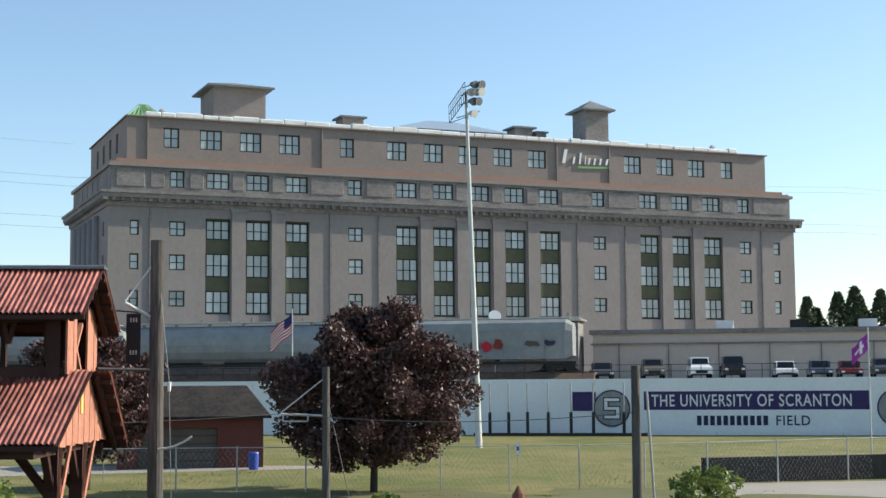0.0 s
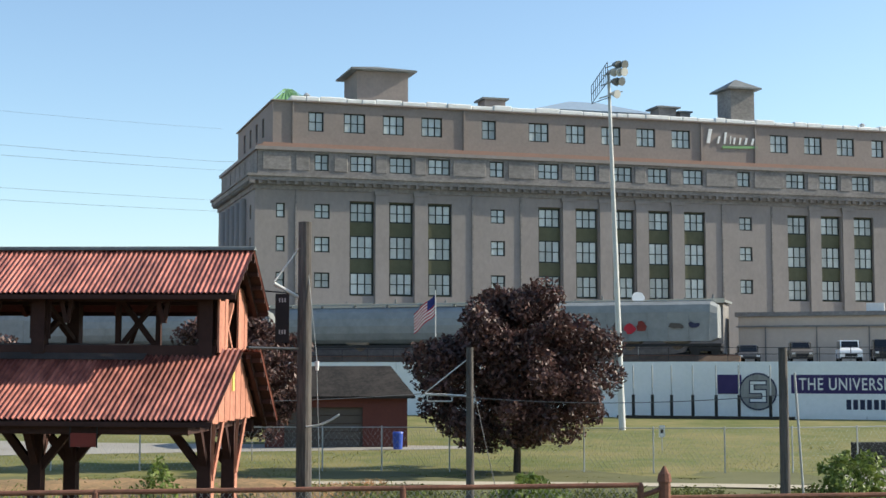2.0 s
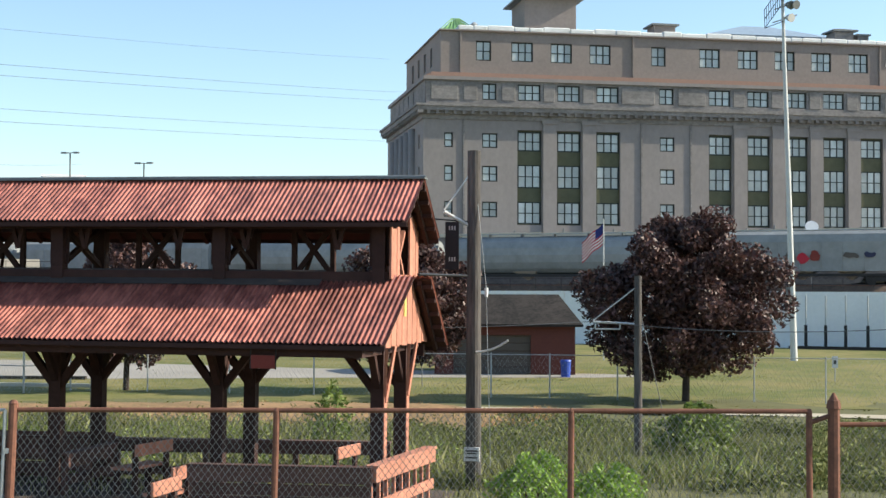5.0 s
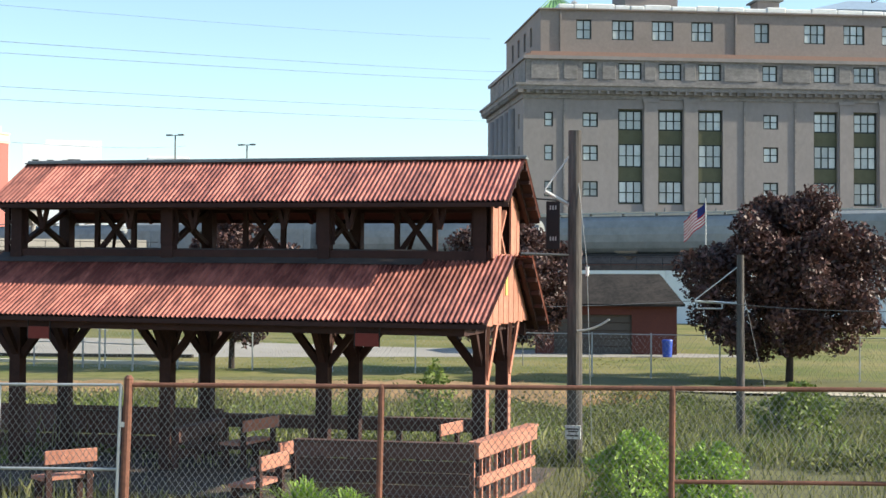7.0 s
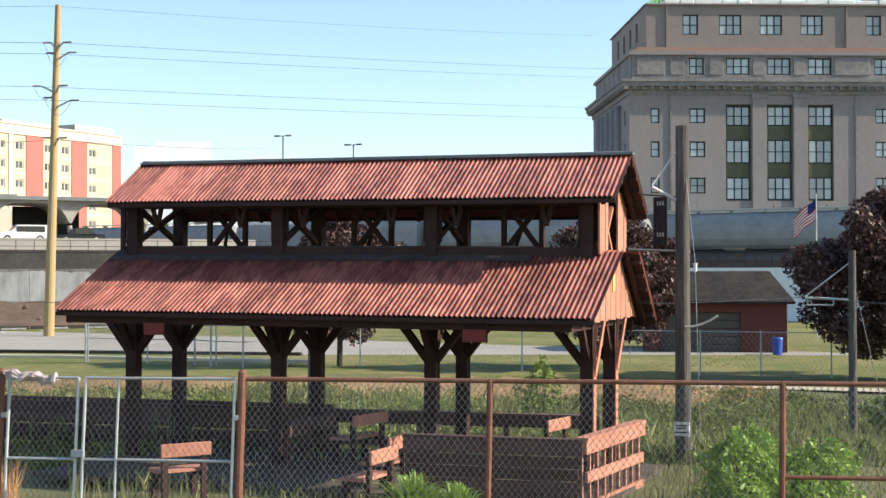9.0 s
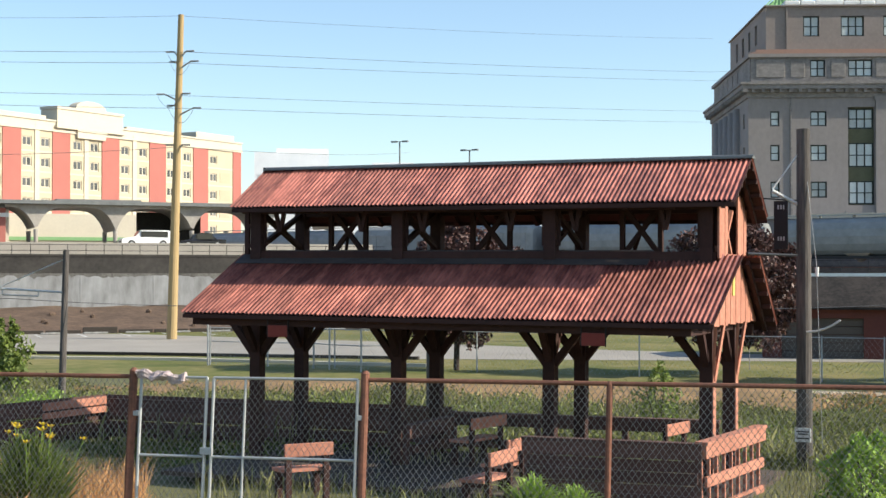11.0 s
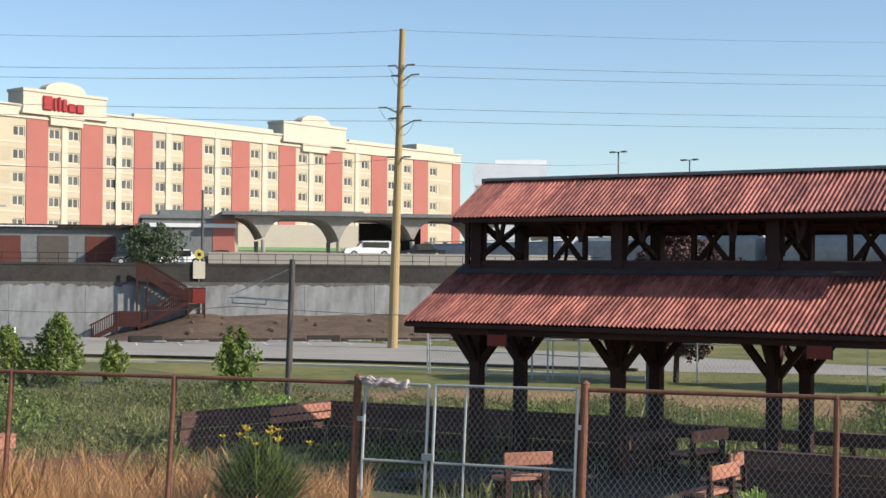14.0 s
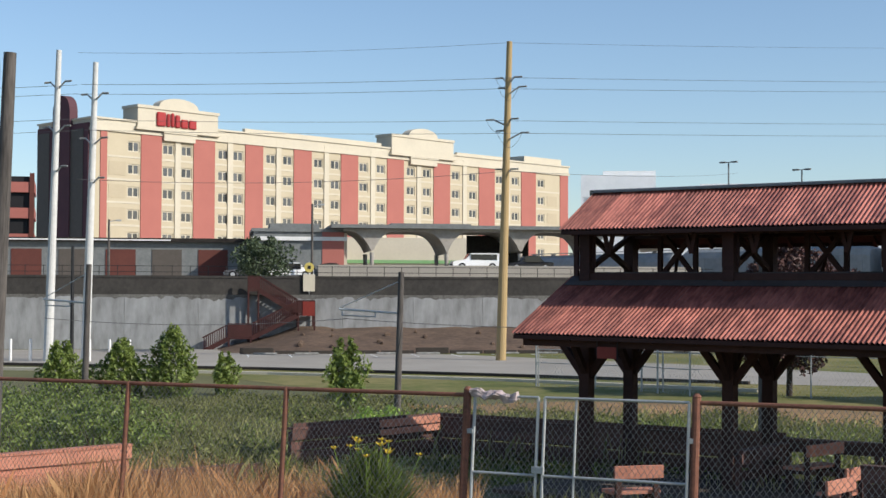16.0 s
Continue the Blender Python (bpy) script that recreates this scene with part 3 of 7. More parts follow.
roof_block("roof_vent", 49.9, 5.0, 51.2, 6.6, ATT, 31.9, 0.2, 0.2, M_STONE_DARK, M_GREYROOF, "small dark vent house")
bm = bmesh.new()
hip(bm, 34, 9, 49, 18, ATT + 2.2, ATT + 4.0, 0.6)
box(bm, 34.2, 9.2, ATT, 48.8, 17.8, ATT + 2.22)
part("skylight", bm, M_BLUEROOF, hotel, "long blue-grey glazed skylight")
bm = bmesh.new()
hip(bm, 2.0, 3.0, 6.6, 7.6, ATT + 0.12, ATT + 2.0, 0.3)
for i in range(9):
    t = i / 8
    beam(bm, (2.0 + 4.6 * t, 2.98, ATT + 0.16), (3.9 + 0.8 * t, 5.2, ATT + 2.03), 0.08)
part("green_hip_roof", bm, M_GREENTILE, hotel, "green standing-seam copper hip roof")
for x in (5.8, 72.5):
    bm = bmesh.new()
    rod(bm, (x, 2.8, ATT), (x, 2.8, ATT + 1.0), 0.3, 0.3, 10)
    rod(bm, (x, 2.8, ATT + 1.0), (x, 2.8, ATT + 1.25), 0.42, 0.1, 10)
    part("roof_cowl", bm, M_GALV, hotel)
# sign on the attic: plain shapes in its colours
sgn = new("roof_sign")
sgn.parent = hotel
sgn["label"] = "white script sign with a green swoosh"
xx = 51.2
for w, h in ((1.2, 1.6), (0.7, 0.8), (0.7, 1.3), (0.25, 0.9), (0.6, 0.75), (0.6, 0.75), (0.7, 0.75), (0.8, 0.75)):
    bm = bmesh.new()
    extrude_poly(bm, [(xx, 1.14, 27.75), (xx + w * 0.34, 1.14, 27.75), (xx + w * 0.62, 1.14, 27.75 + h), (xx + w * 0.28, 1.14, 27.75 + h)], (0, 0.12, 0))
    part("sign_shape", bm, M_WHITE, sgn)
    xx += w + 0.12
bm = bmesh.new()
beam(bm, (53.2, 1.22, 27.35), (57.6, 1.22, 27.5), 0.1, 0.26)
part("swoosh", bm, M_GREENTILE, sgn, "green swoosh bar")


# ---- the timber shelter ----
XR, YR = -4.89, 20.73
XL, XLU = XR - 8.544, XR - 8.467
TURN = pose(XR, YR, 3.0, 0, 0.396, 1.29) @ pose(-XR, -YR, -3.0)
SHELTER = thing("timber_shelter", TURN, "two-tiered red-brown timber shelter with rusted corrugated roofs", "shelter")


def sheet_mesh(width, run, rise, waves=8, amp=0.0165):
    """One corrugated sheet: x along the eave, falling from the origin towards -y."""
    n = waves * 8
    L = math.hypot(run, rise)
    nrm = Vector((0, -rise / L, run / L))
    verts, faces = [], []
    for k in (0, 1):
        for j in (0, 1, 2):
            for i in range(n + 1):
                w = amp * math.cos(2 * math.pi * waves * i / n)
                p = Vector((width * i / n, -run * j / 2, -rise * j / 2)) + nrm * (w - 0.004 * k)
                verts.append(p)
    m = n + 1
    for j in (0, 1):
        for i in range(n):
            a = j * m + i
            faces.append((a, a + m, a + m + 1, a + 1))
            b = a + 3 * m
            faces.append((b, b + 1, b + m + 1, b + m))
    me = bpy.data.meshes.new("corrugated_sheet")
    me.from_pydata(verts, [], faces)
    me.materials.append(M_RUST)
    me.shade_smooth()
    return me


def roof_slope(parent, x0, x1, y, z, run, rise, n, back=False, extra=0.0):
    w = (x1 + extra - x0) / n
    me = sheet_mesh(w, run, rise)
    rngs = random.Random(7)
    for i in range(n):
        ob = part_of("corrugated_sheet", me, None, parent)
        lift = 0.004 * (i % 2)
        if back:
            ob.matrix_local = pose(x0 + (i + 1) * w, y, z + lift, 0, 0, 180)
        else:
            ob.matrix_local = pose(x0 + i * w, y, z + lift, 0, 0, rngs.uniform(-0.12, 0.12))


UP_RIDGE, UP_EAVE, UP_HALF = 4.949, 4.249, 1.173
LO_TOP, LO_EAVE, LO_HALF, MID = 3.466, 2.529, 2.47, 0.62
UP_BACK, UP_BACK_Z, LO_BACK, LO_BACK_Z = 1.2, 4.08, 2.02, 2.36
GX = XR - 0.3
up_roof = new("upper_roof")
up_roof.parent = SHELTER
lo_roof = new("lower_roof")
lo_roof.parent = SHELTER
roof_slope(up_roof, XLU, XR, YR, UP_RIDGE, UP_HALF, UP_RIDGE - UP_EAVE, 14)
roof_slope(up_roof, XLU, XR, YR, UP_RIDGE, UP_BACK, UP_RIDGE - UP_BACK_Z, 14, True)
roof_slope(lo_roof, XL, XR, YR - MID, LO_TOP, LO_HALF - MID, LO_TOP - LO_EAVE, 14)
roof_slope(lo_roof, XL, XR, YR + MID, LO_TOP, LO_BACK - MID, LO_TOP - LO_BACK_Z, 14, True)
# dark boards added under all slopes to stand for the shade there
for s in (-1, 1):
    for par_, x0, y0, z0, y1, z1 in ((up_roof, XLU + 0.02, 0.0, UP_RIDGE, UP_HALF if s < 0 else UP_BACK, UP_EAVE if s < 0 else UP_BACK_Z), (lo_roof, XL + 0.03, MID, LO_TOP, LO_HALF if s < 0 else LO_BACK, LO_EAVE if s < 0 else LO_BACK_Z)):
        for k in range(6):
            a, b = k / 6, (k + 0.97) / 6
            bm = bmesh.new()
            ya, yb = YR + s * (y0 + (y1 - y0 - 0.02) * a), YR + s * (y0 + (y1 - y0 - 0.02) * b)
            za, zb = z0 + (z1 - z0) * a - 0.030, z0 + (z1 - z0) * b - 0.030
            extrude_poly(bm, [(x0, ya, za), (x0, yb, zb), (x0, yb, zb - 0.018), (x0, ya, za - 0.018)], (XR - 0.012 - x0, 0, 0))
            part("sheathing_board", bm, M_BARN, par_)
bm = bmesh.new()
for s in (-1, 1):
    beam(bm, (XLU - 0.01, YR + s * 0.05, UP_RIDGE - 0.008), (XR + 0.02, YR + s * 0.05, UP_RIDGE - 0.008), 0.12, 0.022)
rod(bm, (XLU - 0.01, YR, UP_RIDGE + 0.012), (XR + 0.02, YR, UP_RIDGE + 0.012), 0.03, None, 8)
part("ridge_cap", bm, M_GREYROOF, up_roof, "dull grey ridge cap")
# flashing laid over the head of the lower roof
k = (LO_TOP - LO_EAVE) / (LO_HALF - MID)
for i in range(5):
    a, b = XL + 0.05 + i * 1.42, XL + 0.05 + (i + 1) * 1.42 + 0.04
    bm = bmesh.new()
    lift = 0.024 + 0.003 * (i % 2)
    extrude_poly(bm, [(a, YR - MID + 0.01, LO_TOP + 0.05 + lift), (a, YR - MID - 0.02, LO_TOP + lift), (a, YR - MID - 0.36, LO_TOP - 0.34 * k + lift), (a, YR - MID - 0.36, LO_TOP - 0.34 * k + lift - 0.006), (a, YR - MID + 0.004, LO_TOP + lift - 0.006)], (b - a, 0, 0))
    part("flashing", bm, M_FLASH, lo_roof, "smooth dull brown flashing strip")


def timbers(name, items, mat, label=""):
    """One part for every timber in items: (p, q, width, height)."""
    for p, q, w, h in items:
        bm = bmesh.new()
        beam(bm, p, q, w, h)
        part(name, bm, mat, SHELTER, label)


POSTX = (-13.06, -10.42, -7.83, -5.39)
YF, YB = YR - 0.75, YR + 0.75
items = []
for x in POSTX:
    for y in (YF, YB):
        items.append(((x, y, -0.15), (x, y, LO_TOP + 0.1), 0.19, 0.19))
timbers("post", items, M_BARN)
items = []
for x in POSTX:
    for y in (YF, YB):
        for sx in (-1, 1):
            if x + sx * 0.62 < GX:
                items.append(((x + sx * 0.06, y, 1.78), (x + sx * 0.60, y, 2.46), 0.11, 0.11))
        for sy in (-1, 1):
            items.append(((x, y + sy * 0.06, 1.85), (x, y + sy * 0.55, 2.50), 0.10, 0.10))
timbers("knee_brace", items, M_BARN)
items = []
for y in (YF, YB, YR - LO_HALF + 0.25, YR + LO_BACK - 0.22):
    items.append(((XL + 0.1, y, (2.42 if y < YR else 2.28) if abs(y - YR) > 1 else 2.53), (GX - 0.06, y, (2.42 if y < YR else 2.28) if abs(y - YR) > 1 else 2.53), 0.14, 0.18))
for x in POSTX:
    items.append(((x, YR - LO_HALF + 0.35, 2.40), (x, YR + LO_BACK - 0.3, 2.40), 0.14, 0.16))
timbers("beam", items, M_BARN)
# fascia under the front and back eaves
for y, z, x0 in ((YR - LO_HALF + 0.03, LO_EAVE, XL + 0.02), (YR + LO_BACK - 0.03, LO_BACK_Z, XL + 0.02), (YR - UP_HALF + 0.03, UP_EAVE, XLU + 0.02), (YR + UP_BACK - 0.03, UP_BACK_Z, XLU + 0.02)):
    bm = bmesh.new()
    box(bm, x0, y - 0.015, z - 0.09, XR - 0.01, y + 0.015, z - 0.03)
    part("fascia", bm, M_BARN, SHELTER)
# rafters and purlins of both roofs
k_lob = (LO_TOP - LO_BACK_Z) / (LO_BACK - MID)
k_up, k_lo = (UP_RIDGE - UP_EAVE) / UP_HALF, (LO_TOP - LO_EAVE) / (LO_HALF - MID)
items = []
for i in range(12):
    x = XL + 0.3 + i * (XR - XL - 0.5) / 11
    for s in (-1, 1):
        items.append(((x, YR + s * 0.02, UP_RIDGE - 0.1), (x, YR + s * ((UP_HALF if s < 0 else UP_BACK) - 0.05), (UP_EAVE if s < 0 else UP_BACK_Z) - 0.07), 0.06, 0.10))
        items.append(((x, YR + s * MID, LO_TOP - 0.1), (x, YR + s * ((LO_HALF if s < 0 else LO_BACK) - 0.05), (LO_EAVE if s < 0 else LO_BACK_Z) - 0.07), 0.06, 0.10))
timbers("rafter", items, M_BARN)
items = []
for i in range(5):
    y = YR + MID + 0.1 + i * 0.27
    z = LO_TOP - k_lob * (y - YR - MID) - 0.08
    items.append(((XR - 0.6, y, z), (XR - 0.02, y, z), 0.07, 0.07))
for i in range(4):
    for s in (-1, 1):
        y = YR + s * (0.12 + i * 0.26)
        z = UP_RIDGE - (k_up if s < 0 else (UP_RIDGE - UP_BACK_Z) / UP_BACK) * abs(y - YR) - 0.08
        items.append(((XR - 0.6, y, z), (XR - 0.015, y, z), 0.06, 0.06))
timbers("purlin", items, M_BARN)
# upper storey: posts, sills, crosses, brackets
items = []
for x in POSTX:
    for y in (YF, YB):
        items.append(((x, y, LO_TOP + 0.1), (x, y, UP_EAVE + 0.05), 0.19, 0.19))
for xl, xr in zip(POSTX, POSTX[1:]):
    for c in (0.375, 0.625):
        x = xl + (xr - xl) * c
        items.append(((x, YR, LO_TOP - 0.3), (x, YR, UP_RIDGE - 0.1), 0.075, 0.075))
timbers("upper_post", items, M_BARN)
items = []
for xl, xr in zip(POSTX, POSTX[1:]):
    a, b = xl + (xr - xl) * 0.38, xl + (xr - xl) * 0.62
    items.append(((a, YR, LO_TOP + 0.0), (b, YR, UP_EAVE - 0.02), 0.075, 0.075))
    items.append(((b, YR + 0.01, LO_TOP + 0.0), (a, YR + 0.01, UP_EAVE - 0.02), 0.075, 0.075))
    items.append(((a, YR + 0.5, LO_TOP + 0.0), ((a + b) / 2, YR, LO_TOP + 0.4), 0.05, 0.05))
for x in POSTX:
    items.append(((x, YF, LO_TOP + 0.1), (x, YB, UP_EAVE - 0.05), 0.08, 0.08))
    items.append(((x + 0.01, YB, LO_TOP + 0.1), (x + 0.01, YF, UP_EAVE - 0.05), 0.08, 0.08))
timbers("cross_brace", items, M_BARN)
items = []
for y in (YF, YB):
    items.append(((XL + 0.25, y, LO_TOP - 0.03), (GX - 0.06, y, LO_TOP - 0.03), 0.12, 0.16))
    items.append(((XL + 0.25, y, UP_EAVE - 0.04), (GX - 0.06, y, UP_EAVE - 0.04), 0.12, 0.13))
timbers("beam", items, M_BARN)
items = []
for xl, xr in zip(POSTX, POSTX[1:]):
    for c in (0.16, 0.74):
        x = xl + (xr - xl) * c
        items.append(((x, YF, UP_EAVE - 0.41), (x - 0.10, YF, UP_EAVE - 0.02), 0.06, 0.06))
        items.append(((x, YF + 0.01, UP_EAVE - 0.41), (x + 0.08, YF + 0.01, UP_EAVE - 0.02), 0.06, 0.06))
timbers("bracket", items, M_BARN)
# boarded panels beside the upper posts
for x in POSTX:
    for s in (-1, 1):
        if x + s * 0.3 > XR - 0.05 or x + s * 0.3 < XL + 0.1:
            continue
        bm = bmesh.new()
        box(bm, x + s * 0.09, YF + 0.02, LO_TOP + 0.14, x + s * (0.16 if s < 0 else 0.14), YF + 0.05, UP_EAVE - 0.05)
        part("side_board", bm, M_BARN, SHELTER)
# gable boards at the lit end, sunlight put into their colour
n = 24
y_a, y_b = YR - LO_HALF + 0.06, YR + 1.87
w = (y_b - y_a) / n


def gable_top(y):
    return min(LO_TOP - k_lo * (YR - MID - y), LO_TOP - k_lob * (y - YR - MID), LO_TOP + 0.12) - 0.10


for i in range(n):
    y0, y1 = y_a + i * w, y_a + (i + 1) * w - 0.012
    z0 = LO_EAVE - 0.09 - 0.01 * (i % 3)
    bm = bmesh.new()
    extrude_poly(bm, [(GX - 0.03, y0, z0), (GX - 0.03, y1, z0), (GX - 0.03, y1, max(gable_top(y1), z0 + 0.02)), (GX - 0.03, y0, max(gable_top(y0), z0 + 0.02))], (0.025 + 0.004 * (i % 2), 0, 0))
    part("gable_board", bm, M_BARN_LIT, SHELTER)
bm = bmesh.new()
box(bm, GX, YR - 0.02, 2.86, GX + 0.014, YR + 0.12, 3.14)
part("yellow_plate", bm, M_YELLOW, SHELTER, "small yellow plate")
# upright boards at the lit end of the upper storey, coloured as sunlit
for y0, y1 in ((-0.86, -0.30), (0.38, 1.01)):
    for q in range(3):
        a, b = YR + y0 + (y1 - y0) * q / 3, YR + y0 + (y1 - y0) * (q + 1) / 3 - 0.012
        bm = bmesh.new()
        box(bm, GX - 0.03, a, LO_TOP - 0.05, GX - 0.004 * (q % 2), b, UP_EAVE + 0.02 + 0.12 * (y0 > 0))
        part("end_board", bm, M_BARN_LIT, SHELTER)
# these two braces take the sun-coloured barn paint
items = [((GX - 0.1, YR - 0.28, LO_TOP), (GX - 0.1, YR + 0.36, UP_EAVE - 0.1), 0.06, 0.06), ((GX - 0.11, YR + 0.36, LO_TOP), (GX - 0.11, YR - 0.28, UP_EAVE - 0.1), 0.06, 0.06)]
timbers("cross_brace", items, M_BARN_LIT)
# added slanting struts and post strips: painted sunlit edges at the lit end
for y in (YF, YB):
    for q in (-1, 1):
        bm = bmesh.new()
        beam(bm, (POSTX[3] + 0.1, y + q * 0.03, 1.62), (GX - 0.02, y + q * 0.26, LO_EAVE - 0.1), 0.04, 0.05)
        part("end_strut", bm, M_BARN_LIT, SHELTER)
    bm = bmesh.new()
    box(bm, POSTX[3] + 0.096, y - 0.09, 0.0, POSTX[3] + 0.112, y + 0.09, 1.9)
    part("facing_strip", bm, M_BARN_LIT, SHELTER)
# open rail frame at the shaded end of the upper storey
for z in (LO_TOP + 0.12, LO_TOP + 0.45):
    bm = bmesh.new()
    box(bm, XLU + 0.04, YF - 0.02, z, POSTX[0] - 0.1, YF + 0.03, z + 0.06)
    part("end_rail", bm, M_BARN, SHELTER)
bm = bmesh.new()
box(bm, XLU + 0.04, YF - 0.022, LO_TOP, XLU + 0.12, YF + 0.032, UP_EAVE - 0.05)
part("end_rail", bm, M_BARN, SHELTER)
# hanging red sign boards
for x in (-11.72, -6.62):
    sg = thing("hanging_sign", TURN @ pose(x, YR - LO_HALF + 0.1, 2.19), "small dark red sign hanging under the eave", "sign", "hanging signs")
    bm = bmesh.new()
    box(bm, -0.17, -0.015, -0.02, 0.17, 0.015, 0.16)
    part("board", bm, M_SIGNRED, sg)
    for s in (-0.18, 0.18):
        bm = bmesh.new()
        box(bm, s - 0.007, -0.007, -0.03, s + 0.007, 0.007, 0.3)
        part("hanger", bm, M_BLACK, sg)
# platform floor
for i in range(22):
    bm = bmesh.new()
    box(bm, -13.4 + i * 0.4, 17.7, 0.02, -13.4 + i * 0.4 + 0.385, 22.0, 0.09)
    part("deck_plank", bm, M_DECK, SHELTER)

# ---- railings, benches and screens of the shelter ----


def rail_panel(x, y, length, yaw, top=0.98, rails=(0.30, 0.62), posts=1.0, solid=False, mat=M_RAILWOOD, half=0.045, label="red-brown timber railing round the shelter"):
    th = thing("timber_railing", pose(x, y, 0, 0, 0, yaw), label, "railing", "shelter railings")
    n = max(1, round(length / posts))
    bm = bmesh.new()
    for i in range(n + 1):
        b = length * i / n
        part_b = bmesh.new()
        box(part_b, b - half, -half, 0.0, b + half, half, top - 0.04)
        part("railing_post", part_b, mat, th)
    bm.free()
    bm = bmesh.new()
    box(bm, -0.06, -0.10, top - 0.18, length + 0.06, -0.05, top)
    part("top_rail", bm, mat, th)
    bm = bmesh.new()
    box(bm, -0.06, -0.12, top + 0.002, length + 0.06, 0.06, top + 0.04)
    part("cap_rail", bm, mat, th)
    for z in rails:
        bm = bmesh.new()
        box(bm, 0, -0.09, z - 0.07, length, -0.05, z + 0.07)
        part("rail", bm, mat, th)
    if solid:
        for i in range(5):
            bm = bmesh.new()
            box(bm, 0, -0.048, 0.08 + i * 0.165, length, -0.02, 0.08 + i * 0.165 + 0.15)
            part("board", bm, mat, th)
    return th


# east railing: sunlight is part of its wood colour
rail_panel(-4.88, 17.72, 2.4, 85, 0.95, (0.06, 0.46), 0.3, mat=M_BARN_LIT, half=0.022, label="red timber railing in a sunlit tone")
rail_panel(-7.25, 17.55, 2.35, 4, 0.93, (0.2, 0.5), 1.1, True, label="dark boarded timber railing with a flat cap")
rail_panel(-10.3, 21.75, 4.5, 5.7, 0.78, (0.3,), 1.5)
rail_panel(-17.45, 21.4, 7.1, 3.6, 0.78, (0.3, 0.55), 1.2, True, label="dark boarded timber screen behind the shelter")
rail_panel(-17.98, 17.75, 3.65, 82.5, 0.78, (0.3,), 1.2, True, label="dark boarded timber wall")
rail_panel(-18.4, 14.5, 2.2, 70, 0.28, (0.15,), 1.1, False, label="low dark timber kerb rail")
# wall facing the sun, given the sunlit wood colour
rail_panel(-17.42, 11.0, 2.3, 83, 0.9, (0.25, 0.55), 1.1, True, mat=M_BARN_LIT, label="red boarded wall in a sunlit tone")
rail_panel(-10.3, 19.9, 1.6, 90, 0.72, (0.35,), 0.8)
# plank coloured as if the sun lies on it
pk = thing("leaning_plank", pose(-17.98, 17.75, 0, 0, 0, 82.5), "broad red plank in a sunlit tone fixed along the wall top", "plank")
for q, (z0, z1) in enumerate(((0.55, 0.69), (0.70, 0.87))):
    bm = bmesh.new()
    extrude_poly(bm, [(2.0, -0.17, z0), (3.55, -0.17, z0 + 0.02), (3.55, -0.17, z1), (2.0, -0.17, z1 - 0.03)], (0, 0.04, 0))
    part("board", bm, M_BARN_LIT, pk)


def bench(x, y, yaw, length=0.9):
    th = thing("timber_bench", pose(x, y, 0.09, 0, 0, yaw), "weathered red timber bench with sunlit-toned planks and a plank back", "bench", "shelter benches")
    for i in (0, 1):
        bm = bmesh.new()
        xx = -length / 2 + 0.08 + i * (length - 0.16)
        box(bm, xx - 0.04, -0.2, 0, xx + 0.04, -0.12, 0.40)
        box(bm, xx - 0.04, 0.14, 0, xx + 0.04, 0.20, 0.78)
        box(bm, xx - 0.035, -0.2, 0.34, xx + 0.035, 0.14, 0.40)
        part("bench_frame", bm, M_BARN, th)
    # seat and back planks carry sunlight in their colour, the frames do not
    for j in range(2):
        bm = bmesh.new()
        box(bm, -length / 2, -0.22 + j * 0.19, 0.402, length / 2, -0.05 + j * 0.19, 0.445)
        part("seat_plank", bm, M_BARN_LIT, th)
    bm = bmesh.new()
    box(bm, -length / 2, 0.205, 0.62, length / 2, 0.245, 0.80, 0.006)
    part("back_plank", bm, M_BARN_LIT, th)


bench(-10.08, 16.28, -126, 0.72)
bench(-7.42, 16.55, -93, 0.8)
bench(-7.75, 17.9, -97, 0.6)
bench(-9.35, 20.6, -100, 1.0)
bench(-6.3, 20.9, -100, 0.8)

# ---- timber trolley poles with bracket arms ----


def trolley_pole(x, y, z0, z1, r, arm=1.5, yaw=180, lean=0.0, label="weathered round timber pole with a steel bracket arm", arms=True, drop=0.55, wire=0.75):
    th = thing("trolley_pole", pose(x, y, z0, 0, lean, 0), label, "pole", "trolley poles")
    h = z1 - z0
    bm = bmesh.new()
    rod(bm, (0, 0, -0.3), (0, 0, h), r * 1.12, r * 0.88, 16)
    part("shaft", bm, M_POLEWOOD, th, smooth=False)
    if arms:
        c, s = math.cos(radians(yaw)), math.sin(radians(yaw))
        za = h - drop * 2.2
        bm = bmesh.new()
        rod(bm, (0, 0, za), (arm * c, arm * s, za + 0.05), 0.03, None, 8)
        part("bracket_arm", bm, M_WHITEPOLE, th)
        bm = bmesh.new()
        rod(bm, (0, 0, h - 0.25), (arm * c, arm * s, za + 0.08), 0.015, None, 6)
        part("stay_rod", bm, M_WHITEPOLE, th)
        bm = bmesh.new()
        rod(bm, (arm * c * 0.95, arm * s * 0.95, za - 0.13), (arm * c * 0.4, arm * s * 0.4, za - 0.13), 0.02, None, 6)
        rod(bm, (arm * c * 0.95, arm * s * 0.95, za - 0.13), (arm * c * 0.95, arm * s * 0.95, za + 0.05), 0.02, None, 6)
        rod(bm, (arm * c * 0.4, arm * s * 0.4, za - 0.13), (arm * c * 0.4, arm * s * 0.4, za + 0.02), 0.02, None, 6)
        part("hanger", bm, M_GALV, th)
    return th


